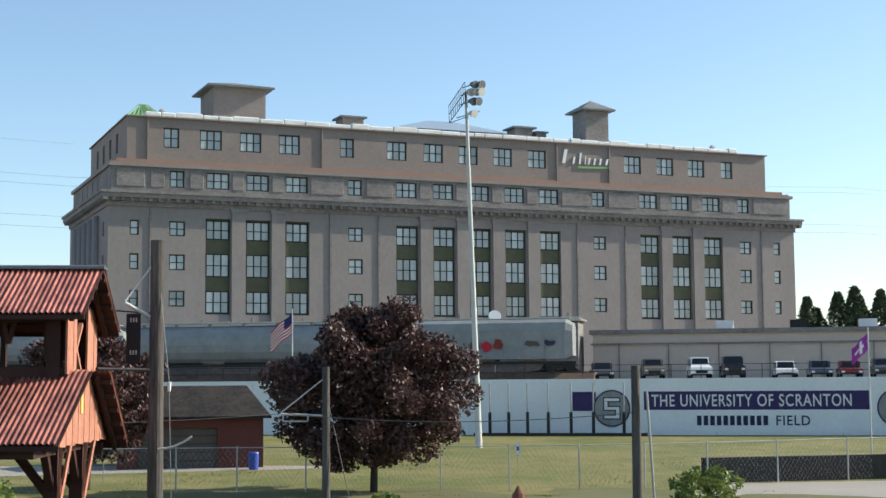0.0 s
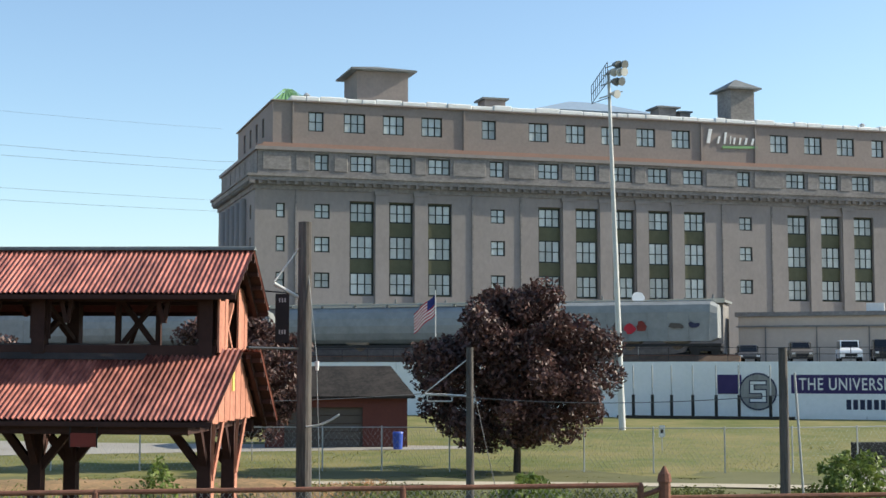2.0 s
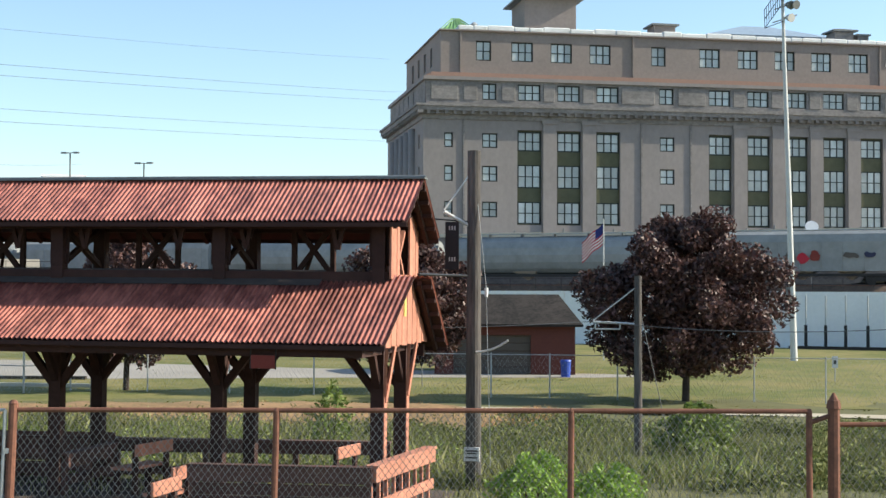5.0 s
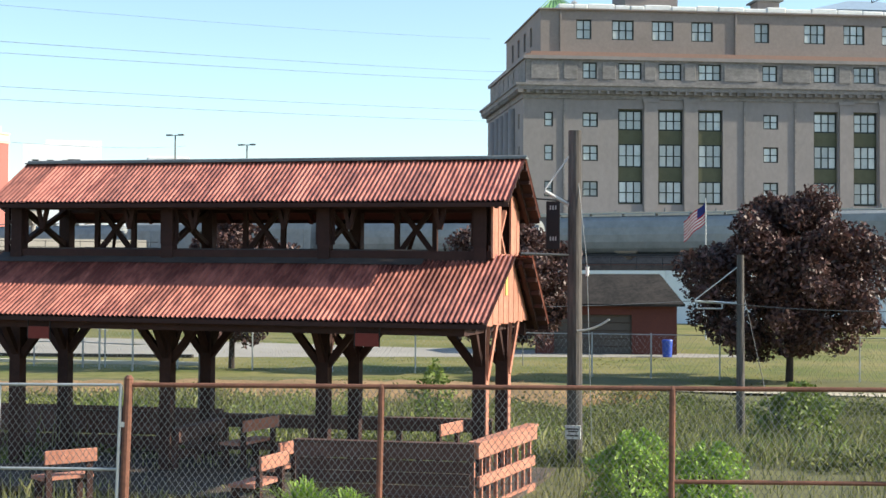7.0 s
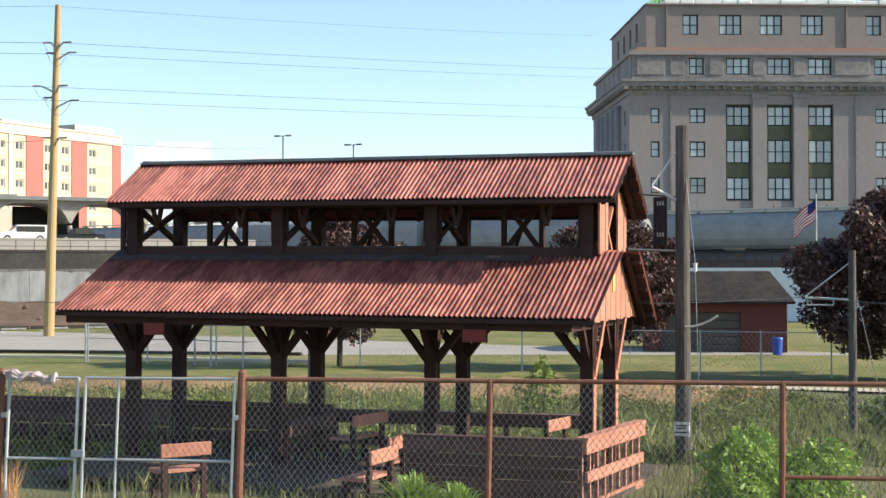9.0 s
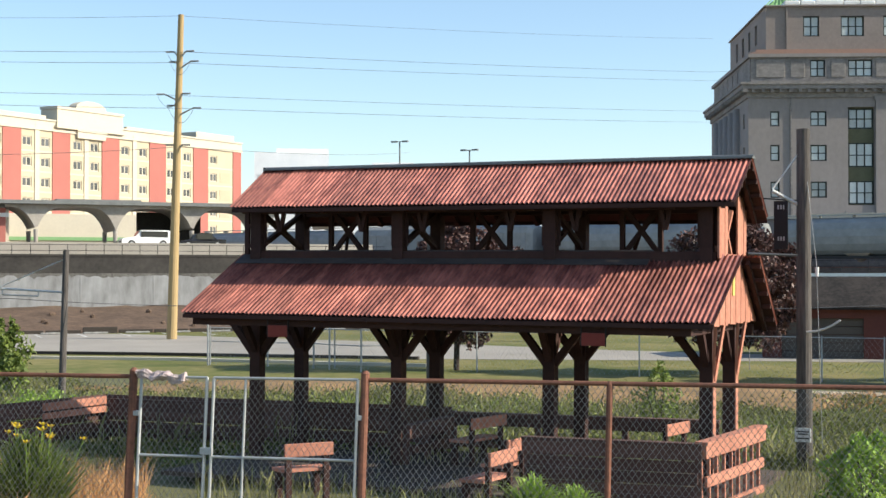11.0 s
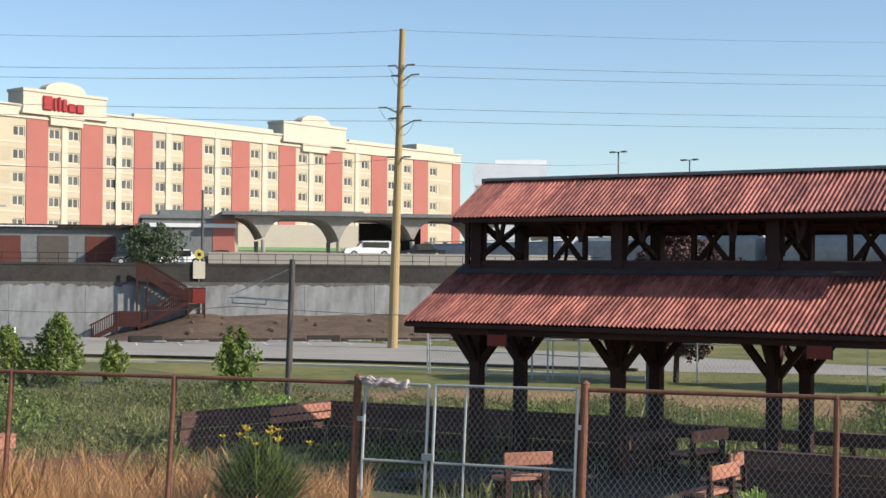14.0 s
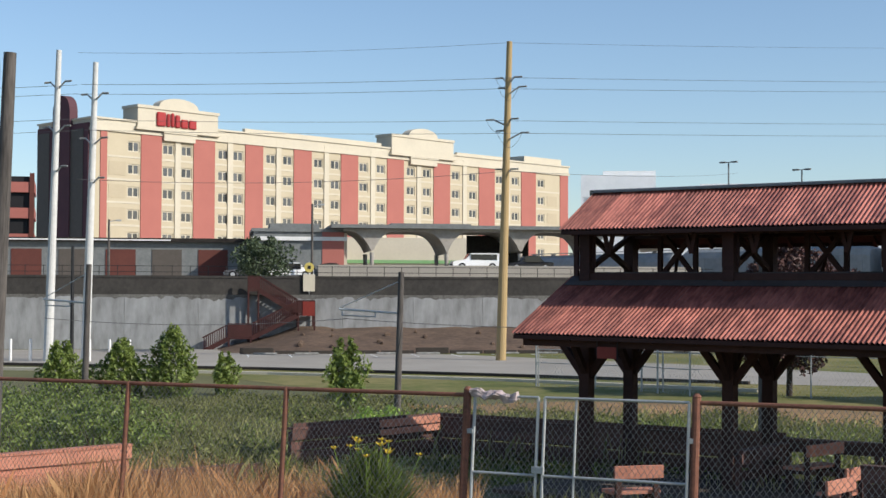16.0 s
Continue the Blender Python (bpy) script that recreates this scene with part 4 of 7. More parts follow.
pole_a = trolley_pole(-4.63, 23.33, -0.05, 5.6, 0.125, 0.55, 200, arms=False, label="tall weathered timber pole beside the shelter")
bm = bmesh.new()
rod(bm, (0, 0, 4.35), (-0.46, -0.25, 4.62), 0.03, None, 8)
part("bracket_arm", bm, M_WHITEPOLE, pole_a)
bm = bmesh.new()
rod(bm, (0, 0, 5.35), (-0.46, -0.25, 4.65), 0.014, None, 6)
part("stay_rod", bm, M_WHITEPOLE, pole_a)
bm = bmesh.new()
rod(bm, (0.0, -0.02, 4.45), (-0.62, -0.2, 4.5), 0.012, None, 6)
part("bar", bm, M_BLACK, pole_a)
bm = bmesh.new()
rod(bm, (0.02, -0.05, 5.3), (0.24, -0.14, 3.35), 0.006, None, 5)
rod(bm, (0.24, -0.14, 3.2), (0.33, -0.2, 0.4), 0.006, None, 5)
part("drop_wire", bm, M_GALV, pole_a)
bm = bmesh.new()
rod(bm, (0.24, -0.14, 3.35), (0.24, -0.14, 3.2), 0.035, 0.025, 8)
part("insulator", bm, M_WHITE, pole_a)
bm = bmesh.new()
arc = [(0.06 + 0.55 * t, -0.12, 2.28 + 0.2 * t * t) for t in (0, 0.25, 0.5, 0.75, 1)]
for p, q in zip(arc, arc[1:]):
    rod(bm, p, q, 0.018, None, 6)
part("curved_arm", bm, M_WHITEPOLE, pole_a)
bm = bmesh.new()
box(bm, -0.13, -0.16, 0.47, 0.13, -0.12, 0.70)
plate = part("notice", bm, M_WHITE, pole_a, "small white notice with lines of dark print")
bm = bmesh.new()
for z, w in ((0.64, 0.20), (0.60, 0.16), (0.53, 0.2)):
    box(bm, -w / 2, -0.166, z - 0.012, w / 2, -0.161, z + 0.012)
part("print_bar", bm, M_BLACK, plate)
bm = bmesh.new()
rod(bm, (-5.02, 20.95, 3.5), (-4.72, 23.2, 3.5), 0.022, None, 8)
tagged(part("tie_rod", bm, M_BLACK), "thin black rod from the shelter to the pole", "rod")
ban = thing("hanging_banner", pose(-4.95, 23.1, 4.4), "narrow black hanging banner with pale marks", "banner")
bm = bmesh.new()
box(bm, -0.12, -0.01, -0.80, 0.11, 0.012, 0.0)
part("cloth", bm, M_BLACK, ban)
bm = bmesh.new()
for z in (-0.14, -0.66):
    for i in range(3):
        box(bm, -0.06 + i * 0.045, -0.014, z, -0.035 + i * 0.045, -0.011, z + 0.07)
part("mark", bm, M_GALV, ban)
trolley_pole(-2.90, 35.8, level(-2.9, 35.8), 3.64, 0.10, 1.12, 183)
trolley_pole(-26.92, 31.35, level(-26.8, 31.4), 3.88, 0.095, 2.0, 195, 1.9, label="weathered timber pole with a long bracket arm")
trolley_pole(-14.2, 29.0, level(-14.2, 29.0), 4.1, 0.125, arms=False, label="plain weathered timber pole behind the shelter")
trolley_pole(-36.28, 27.4, level(-36.1, 27.4), 4.14, 0.095, 1.7, 195, 2.0, label="weathered timber pole with a long bracket arm")
trolley_pole(3.97, 29.75, level(3.97, 29.75), 3.56, 0.10, arms=False, label="dark timber pole with a pale guard rod")
trolley_pole(-21.6, 14.0, 0.0, 7.4, 0.125, lean=3.2, arms=False, label="tall dark timber pole")
bm = bmesh.new()
rod(bm, (0, 0, 0), (0, 0, 4.0), 0.025, None, 8)
tagged(part("guard_rod", bm, M_GALV), "pale leaning steel rod beside a pole", "rod").matrix_world = pose(4.4, 29.7, -0.95, 0, -3, 0)
for nm, p, q, r in (("guy_wire", (-2.9, 35.8, 3.0), (-1.95, 35.8, -1.3), 0.01), ("guy_wire", (-16, 68, 3.2), (-15.5, 66, -1.3), 0.02)):
    bm = bmesh.new()
    rod(bm, p, q, r, None, 5)
    tagged(part(nm, bm, M_CABLE), "thin steel guy wire", "wire")

# ---- the chain-link fence in front ----
FY, FK = 14.02, 0.235


def fence_at(x):
    return FY + FK * x


FZ = 2.1
LEAN = 0.07  # the whole fence leans away from the road


def fence_pt(x, z, off=0.0):
    return (x, fence_at(x) + LEAN * (z - FZ) + off, z)


fx = [-22.9, -20.65, -18.4, -16.2, -13.98, -11.77, -9.51, -7.0, -4.53, -1.75, 0.505]
fence = thing("chain_link_fence", pose(0, 0, 0), "rusty chain-link fence with pipe rails", "fence")
for i, x in enumerate(fx):
    bm = bmesh.new()
    r = 0.046 if x in (-9.51, -7.0) else 0.032
    top = FZ + (0.05 if x in (-9.51, -7.0) else -0.02)
    rod(bm, fence_pt(x, -0.1), fence_pt(x, top), r, None, 10)
    rod(bm, fence_pt(x, top), fence_pt(x, top + 0.035), r * 1.12, r * 0.5, 10)
    part("fence_post", bm, M_RUSTPIPE, fence)
for a, b in zip(fx, fx[1:]):
    if a == -9.51:
        continue
    bm = bmesh.new()
    rod(bm, fence_pt(a, FZ - 0.01), fence_pt(b, FZ - 0.01), 0.024, None, 8)
    part("top_rail", bm, M_RUSTPIPE, fence)
bm = bmesh.new()
rod(bm, fence_pt(-1.75, 1.19), fence_pt(0.505, 1.19), 0.022, None, 8)
part("mid_rail", bm, M_RUSTPIPE, fence)


def link_mesh(name, a, b, z0, z1, parent, gap=0.066, r=0.0029, mat=M_WIRE, lean=0.0):
    """Woven diagonals between two upright ends a and b (x, y)."""
    a, b = Vector(a), Vector(b)
    L, H = (b - a).length, z1 - z0
    u = (b - a) / L
    nrm = Vector((-u.y, u.x, 0))
    verts, faces = [], []
    k = 0.74
    n = int((L + H * k) / gap) + 1
    for sgn in (1, -1):
        for i in range(n):
            s0 = -H * k + i * gap
            lo, hi = max(0.0, -s0 / k), min(H, (L - s0) / k)
            if hi - lo < 0.02:
                continue
            ends = []
            for h in (lo, hi):
                s = s0 + h * k
                s = s if sgn == 1 else L - s
                p = a + u * s
                ends.append(Vector((p.x, p.y + lean * (z0 + h - FZ), z0 + h)) + nrm * (0.003 * sgn))
            d = (ends[1] - ends[0]).normalized()
            e1 = nrm
            e2 = d.cross(nrm)
            base = len(verts)
            for p in ends:
                for ang in (0, 2.094, 4.189):
                    verts.append(p + (e1 * math.cos(ang) + e2 * math.sin(ang)) * r)
            for j in range(3):
                q = (j + 1) % 3
                faces.append((base + j, base + q, base + 3 + q, base + 3 + j))
    ob = mesh_from(name, verts, faces, mat, parent)
    return tagged(ob, kind="stuff")


for a, b in zip(fx, fx[1:]):
    if a == -9.51:
        continue
    link_mesh("chain_link", (a, fence_at(a)), (b, fence_at(b)), 0.05, FZ - 0.02, fence, lean=LEAN)
# return leg at the end post, with a pointed cap, and a lower fence going on
bm = bmesh.new()
x0, y0 = 0.74, fence_at(0.74)
rod(bm, (x0, y0, -0.1), (x0, y0, 2.12), 0.06, None, 10)
rod(bm, (x0, y0, 2.12), (x0, y0, 2.2), 0.075, 0.06, 10)
rod(bm, (x0, y0, 2.2), (x0, y0, 2.27), 0.05, 0.012, 10)
part("gate_post", bm, M_RUSTPIPE, fence, "rusty gate post with a pointed cap")
bm = bmesh.new()
rod(bm, (0.505, fence_at(0.505), 1.98), (x0, y0, 2.06), 0.025, None, 8)
part("top_rail", bm, M_RUSTPIPE, fence)
low = thing("low_chain_link_fence", pose(0, 0, 0), "lower rusty chain-link fence beyond the gate post", "fence")
xs = [0.78, 3.2, 5.6, 8.0]
for x in xs[1:]:
    bm = bmesh.new()
    rod(bm, (x, fence_at(x) + 0.15, -0.1), (x, fence_at(x) + 0.15, 1.97), 0.034, None, 8)
    part("fence_post", bm, M_RUSTPIPE, low)
for a, b in zip(xs, xs[1:]):
    bm = bmesh.new()
    rod(bm, (a, fence_at(a) + 0.15, 1.95), (b, fence_at(b) + 0.15, 1.95), 0.024, None, 8)
    part("top_rail", bm, M_RUSTPIPE, low)
    link_mesh("chain_link", (a, fence_at(a) + 0.15), (b, fence_at(b) + 0.15), 0.05, 1.94, low)

# double gate of galvanised pipe
for a, b, split in ((-9.40, -8.675, None), (-8.60, -7.06, -8.255)):
    gt = thing("chain_link_gate", pose(0, 0, 0), "galvanised pipe gate leaf with chain-link mesh", "gate", "gate leaves")
    for x in (a, b):
        bm = bmesh.new()
        rod(bm, fence_pt(x, 0.08, -0.03), fence_pt(x, 2.09, -0.03), 0.018, None, 8)
        part("stile", bm, M_GALV, gt)
    if split:
        bm = bmesh.new()
        rod(bm, fence_pt(split, 0.08, -0.03), fence_pt(split, 2.09, -0.03), 0.015, None, 8)
        part("mullion", bm, M_GALV, gt)
    for z in (0.1, 1.26, 2.09):
        bm = bmesh.new()
        rod(bm, fence_pt(a, z, -0.03), fence_pt(b, z, -0.03), 0.015, None, 8)
        part("gate_rail", bm, M_GALV, gt)
    for x, z in ((a, 0.5), (a, 1.7)) if split is None else ((b, 0.5), (b, 1.7)):
        bm = bmesh.new()
        q = -1 if split is None else 1
        beam(bm, fence_pt(x, z, -0.03), fence_pt(x + q * 0.08, z, -0.01), 0.05, 0.05)
        part("hinge", bm, M_GALV, gt)
    link_mesh("chain_link", (a, fence_at(a) - 0.02), (b, fence_at(b) - 0.02), 0.1, 2.08, gt, r=0.0026, lean=LEAN)
    if split is None:
        bm = bmesh.new()
        beam(bm, fence_pt(b - 0.03, 1.32, -0.05), fence_pt(b + 0.1, 1.32, -0.05), 0.05, 0.07)
        part("latch", bm, M_GALV, gt)
# tarp: a sagging roll with folds
verts, faces = [], []
for i in range(25):
    t = i / 24
    x = -9.44 + 0.53 * t
    for j in range(12):
        a = 2 * math.pi * j / 12
        r = 0.046 + 0.014 * math.sin(9 * t + 3 * a) + 0.010 * math.sin(31 * t + a)
        verts.append((x, fence_at(x) - 0.03 + r * math.cos(a), 2.12 - 0.05 * t + 0.015 * math.sin(14 * t) + r * math.sin(a)))
for i in range(24):
    for j in range(12):
        k = (j + 1) % 12
        faces.append((i * 12 + j, i * 12 + k, i * 12 + 12 + k, i * 12 + 12 + j))
faces += [tuple(range(12)), tuple(range(299, 287, -1))]
tagged(mesh_from("rolled_tarp", verts, faces, M_TARP), "crumpled pale pink tarp rolled over the gate top", "tarp")


# ---- the red and cream hotel ----
HIL = pose(-149.34, 116.4, 0, 0, 0, math.degrees(math.atan2(96.14, 9.89)))
inn = thing("hotel_building", HIL, "six-storey cream and red hotel with pediments", "building")
HL, HW, H0, H1 = 96.6, 13.2, 3.0, 25.4
reds = [(1.0, 2.0), (7.2, 10.5), (15.7, 19.3), (24.6, 27.8), (33.5, 36.9), (42.7, 46.2), (52.3, 55.9), (62.6, 66.4), (73.3, 77.2), (84.0, 87.8), (94.4, 96.6)]
winx = [6.2 - 0.1, 11.6, 14.6, 19.9 + 0.9, 23.4, 29.3, 32.4, 38.3, 41.6, 47.4, 51.0, 57.5, 61.1, 67.8, 71.9, 78.5, 82.5, 89.3]
winz = [22.75 - 3.0 * k for k in range(6)]
holes = [(x - 0.9, x + 0.9, z - 0.7, z + 0.7) for x in winx for z in winz]
edges = [0.0]
for a, b in reds:
    edges += [a, b]
edges.append(HL)
for i, (a, b) in enumerate(zip(edges, edges[1:])):
    if b - a < 0.05:
        continue
    red = i % 2 == 1
    bm = bmesh.new()
    if red:
        box(bm, a, -0.12, H0, b, 0.3, 24.49)
        part("brick_bay", bm, M_REDBRICK, inn)
    else:
        pierced_wall(bm, a, b, H0, H1, [h for h in holes if a < h[0] and h[1] < b], 0.3)
        part("stucco_bay", bm, M_CREAM, inn)
        c = (a + b) / 2
        if 4 < b - a and 9 < c < 88:
            bm = bmesh.new()
            box(bm, c - 0.45, -0.16, H0, c + 0.45, -0.003, H1)
            part("stucco_pier", bm, M_CREAM_LIGHT, inn)
        if 2 < b - a:
            for z in winz[:-1]:
                bm = bmesh.new()
                box(bm, a + 0.05, -0.05, z - 1.55, b - 0.05, -0.002, z - 1.3)
                part("band_course", bm, M_CREAM_LIGHT, inn)
for z in winz[1:4]:
    bm = bmesh.new()
    box(bm, 2.3, -0.04, z - 0.9, 4.9, -0.002, z + 0.9)
    part("tan_panel", bm, M_TAN, inn)
    bm = bmesh.new()
    box(bm, 90.9, -0.04, z - 0.9, 93.6, -0.002, z + 0.9)
    part("tan_panel", bm, M_TAN, inn)
for x in winx:
    for z in winz:
        window(inn, pose(x - 0.9, 0.12, z - 0.7), 1.8, 1.4, 2, 1, M_PANE_DARK, 0.16, M_CREAM_LIGHT)
bm = bmesh.new()
box(bm, 0.05, 0.31, H0, HL - 0.05, HW, H1 - 0.1)
part("inner_core", bm, M_FRAME, inn)
bm = bmesh.new()
for z0, z1, o in ((24.5, 24.9, 0.25), (24.9, 26.0, 0.12), (26.0, 26.25, 0.3)):
    box(bm, -o, -o, z0, HL + o, 0.6, z1)
    box(bm, -o, 0.6, z0, 0.6, HW + o, z1)
    box(bm, HL - 0.6, 0.6, z0, HL + o, HW, z1)
part("parapet", bm, M_CREAM_LIGHT, inn, "pale cream parapet with a moulded cap")
for v in ((24.5, -0.1, 26.252, 51.0, 0.5, 26.75), (68.0, -0.1, 26.252, 80.0, 0.5, 26.6), (86.0, 1.0, 26.2, 96.0, 9.0, 27.4)):
    bm = bmesh.new()
    box(bm, *v)
    part("parapet_step", bm, M_CREAM_LIGHT, inn)
for a, b in ((6.4, 19.5), (52.9, 66.8)):
    bm = bmesh.new()
    box(bm, a, -0.45, 25.3, b, 3.0, 28.3)
    box(bm, a - 0.25, -0.7, 25.1, b + 0.25, 3.2, 25.5)
    box(bm, a - 0.15, -0.6, 28.0, b + 0.15, 3.1, 28.4)
    c, w = (a + b) / 2, 3.2
    pts = [(c - w, -0.5, 28.3)] + [(c + w * math.cos(math.pi * (1 - k / 12)), -0.5, 28.5 + 1.2 * math.sin(math.pi * k / 12)) for k in range(13)] + [(c + w, -0.5, 28.3)]
    extrude_poly(bm, pts, (0, 1.6, 0))
    ped = part("pediment", bm, M_CREAM_LIGHT, inn, "pale arched pediment")
    bm = bmesh.new()
    box(bm, a + 4.2, -0.5, 23.9, b - 3.8, -0.13, 25.1)
    box(bm, a + 4.0, -0.65, 24.9, b - 3.6, -0.13, 25.12)
    part("bay_head", bm, M_CREAM_LIGHT, ped)
# the red sign as plain letter-like blocks
x = 9.3
for w, h in ((1.45, 1.9), (0.5, 1.75), (0.5, 1.9), (0.75, 1.7), (1.1, 1.2), (1.25, 1.2)):
    bm = bmesh.new()
    box(bm, x, -0.75, 25.75, x + w, -0.46, 25.75 + h, 0.12)
    part("sign_block", bm, M_REDLETTER, inn, "red block of the sign on the pediment")
    x += w + 0.18
# end wall and arched bay: purple brick with this side's shade painted in
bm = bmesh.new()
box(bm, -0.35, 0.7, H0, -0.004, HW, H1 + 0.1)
part("end_wall", bm, M_PURPLEBRICK, inn, "dark purple end wall with shade put into its colour")
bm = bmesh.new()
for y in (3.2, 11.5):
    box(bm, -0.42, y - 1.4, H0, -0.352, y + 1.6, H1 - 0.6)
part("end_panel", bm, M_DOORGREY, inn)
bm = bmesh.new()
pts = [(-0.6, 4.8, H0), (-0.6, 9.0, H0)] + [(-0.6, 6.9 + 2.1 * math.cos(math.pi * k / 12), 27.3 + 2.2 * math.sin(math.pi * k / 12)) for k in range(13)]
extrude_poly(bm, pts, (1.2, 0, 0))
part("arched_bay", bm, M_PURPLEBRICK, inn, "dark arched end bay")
bm = bmesh.new()
box(bm, 0.4, 0.7, H1, HL - 0.5, HW - 0.2, H1 + 0.3)
part("flat_roof", bm, M_GREYROOF, inn)

# far buildings over the shelter
FARB = thing("far_building", pose(-178, 277, 0, 0, 0, 32), "far white apartment block with small windows", "building")
holes = [(2 + 3.2 * i, 3.4 + 3.2 * i, z, z + 2.0) for i in range(5) for z in (21.5, 25.5)]
bm = bmesh.new()
pierced_wall(bm, 0, 17, 0, 31, holes, 0.3)
box(bm, 0.02, 0.32, 0, 16.98, 12, 31)
box(bm, 5, 1, 31, 17, 11, 32)
part("wall", bm, M_WHITEWALL, FARB)
for h in holes:
    window(FARB, pose(h[0], 0.15, h[2]), 1.4, 2.0, 1, 2, M_PANE_DARK, 0.1)
FB2 = thing("far_building", pose(-160, 250, 0, 0, 0, 28), "far low pale building behind the shelter roof", "building")
bm = bmesh.new()
box(bm, 0, 0, 0, 60, 14, 23.6)
box(bm, -0.2, -0.3, 23.6, 60.2, 14.3, 24.0)
box(bm, 24, 3, 24.0, 32, 10, 26.0)
box(bm, 23.6, 2.6, 26.0, 32.4, 10.4, 26.4)
part("wall", bm, M_WHITEWALL, FB2)
bm = bmesh.new()
box(bm, 8, 2, 24.0, 10.5, 5, 25.4)
part("roof_unit", bm, M_BLACK, FB2)
for px, py, h in ((-76.9, 151.0, 18.9), (-69.4, 154.5, 17.9), (-172, 118, 26.2)):
    lp = thing("street_lamp", pose(px, py, TOP), "tall twin-headed parking lot lamp", "lamp", "parking lamps")
    bm = bmesh.new()
    rod(bm, (0, 0, 0), (0, 0, h - TOP), 0.14, 0.09, 8)
    part("pole", bm, M_GREYROOF, lp)
    for s in (-1, 1):
        bm = bmesh.new()
        rod(bm, (0, 0, h - TOP - 0.05), (s * 0.5, 0, h - TOP), 0.05, None, 6)
        box(bm, s * 0.4, -0.18, h - TOP - 0.1, s * 1.1, 0.18, h - TOP + 0.08)
        part("lamp_head", bm, M_GREYROOF, lp)
GAR = thing("parking_garage", pose(-197.3, 120.1, 0, 0, 0, 53), "brick parking garage with open decks", "building")
for k in range(5):
    bm = bmesh.new()
    box(bm, 0, 0, 3 + k * 4.0, 18, 12, 4.6 + k * 4.0)
    part("deck_band", bm, M_REDBRICK, GAR)
# solid black core painted in for the shade inside the decks
bm = bmesh.new()
box(bm, 0.2, 0.6, 3, 17.8, 11.5, 21.5)
part("dark_deck_core", bm, M_BLACK, GAR)
for x in (0.2, 6, 12, 17.2):
    bm = bmesh.new()
    box(bm, x, -0.15, 3, x + 0.7, 0.5, 22.0)
    part("brick_pier", bm, M_BRICK, GAR)

# ---- the upper level west: station canopy, low buildings, cars ----
WW = pose(WALL_L.x, WALL_L.y, 0, 0, 0, yaw_w)


def on_wall(s, off, z, turn=0.0):
    return WW @ pose(s, off, z, 0, 0, turn)


can = thing("platform_canopy", on_wall(85.6, 8.0, 5.55), "grey concrete station canopy on flared columns", "canopy")
bm = bmesh.new()
verts, faces = [], []
NS = 120
for i in range(NS + 1):
    x = 30.0 * i / NS
    u = ((x - 2.6) % 6.9) / 6.9
    low = 1.5 + 2.05 * (1 - abs(2 * u - 1) ** 4.6)
    if x < 2.6:
        low = 1.5 + 2.05 * (1 - (x / 2.6) ** 3.0)
    for y in (0, 7.0):
        verts.append((x, y, min(low, 3.55)))
        verts.append((x, y, 3.75 + 0.006 * x))
for i in range(NS):
    a = i * 4
    b = a + 4
    faces += [(a, b, b + 1, a + 1), (a + 2, a + 3, b + 3, b + 2), (a, a + 2, b + 2, b), (a + 1, b + 1, b + 3, a + 3)]
faces += [(0, 1, 3, 2), (NS * 4, NS * 4 + 2, NS * 4 + 3, NS * 4 + 1)]
mesh_from("vault", verts, faces, M_CANOPY, can)
bm = bmesh.new()
box(bm, -1.2, -0.8, 3.78, 30.0, 7.8, 4.1)
box(bm, 4.5, 1.5, 4.1, 12.0, 5.0, 4.35)
part("roof_slab", bm, M_GREYROOF, can, "dark flat roof slab")
bm = bmesh.new()
box(bm, 12.5, 6.72, 0, 18.6, 6.95, 3.5)
part("back_wall", bm, M_PARAPET, can, "dark concrete back wall")
for x in (2.6, 9.5, 16.4, 23.3):
    for y in (0.35, 6.6):
        bm = bmesh.new()
        rod(bm, (x, y, 0), (x, y, 1.6), 0.16, 0.22, 10)
        part("column", bm, M_CANOPY, can)
sh = thing("storefront_building", on_wall(77.5, 9.0, 4.7), "low grey block with a red and cream end", "building")
bm = bmesh.new()
box(bm, 0, 0, 0, 6.2, 10, 4.3)
box(bm, -0.2, -0.2, 4.3, 8.4, 10.2, 4.6)
box(bm, 1.5, 1, 4.6, 6, 8, 5.1)
part("wall", bm, M_GREYROOF, sh)
bm = bmesh.new()
box(bm, -0.25, -0.25, 3.5, 8.45, -0.02, 3.85)
part("white_band", bm, M_WHITE, sh)
bm = bmesh.new()
box(bm, 6.202, -0.05, 0, 8.2, 10, 4.29)
part("red_end", bm, M_REDBRICK, sh)
bm = bmesh.new()
box(bm, 7.6, 18.5, 0.9, 26, 24, 4.6)
box(bm, 8.21, 0.2, 0.9, 8.5, 18.4, 4.2)
cw = part("cream_wing", bm, M_CREAM_LIGHT, sh, "pale cream wing under the canopy")
bm = bmesh.new()
box(bm, 7.7, 18.35, 1.9, 25.9, 18.49, 2.25)
part("green_stripe", bm, M_GREENTILE, cw)
lg = thing("long_low_building", on_wall(50.0, 13.0, 4.7), "long low grey building with a pale roof stripe", "building")
bm = bmesh.new()
box(bm, 0, 0, 0, 27.4, 9, 3.4)
part("wall", bm, M_GREYROOF, lg)
bm = bmesh.new()
box(bm, -0.3, -0.5, 3.4, 27.7, 9.3, 3.75)
part("roof", bm, M_SHINGLE, lg)
bm = bmesh.new()
box(bm, -0.3, -0.53, 3.5, 20, -0.505, 3.62)
part("roof_stripe", bm, M_WHITE, lg)
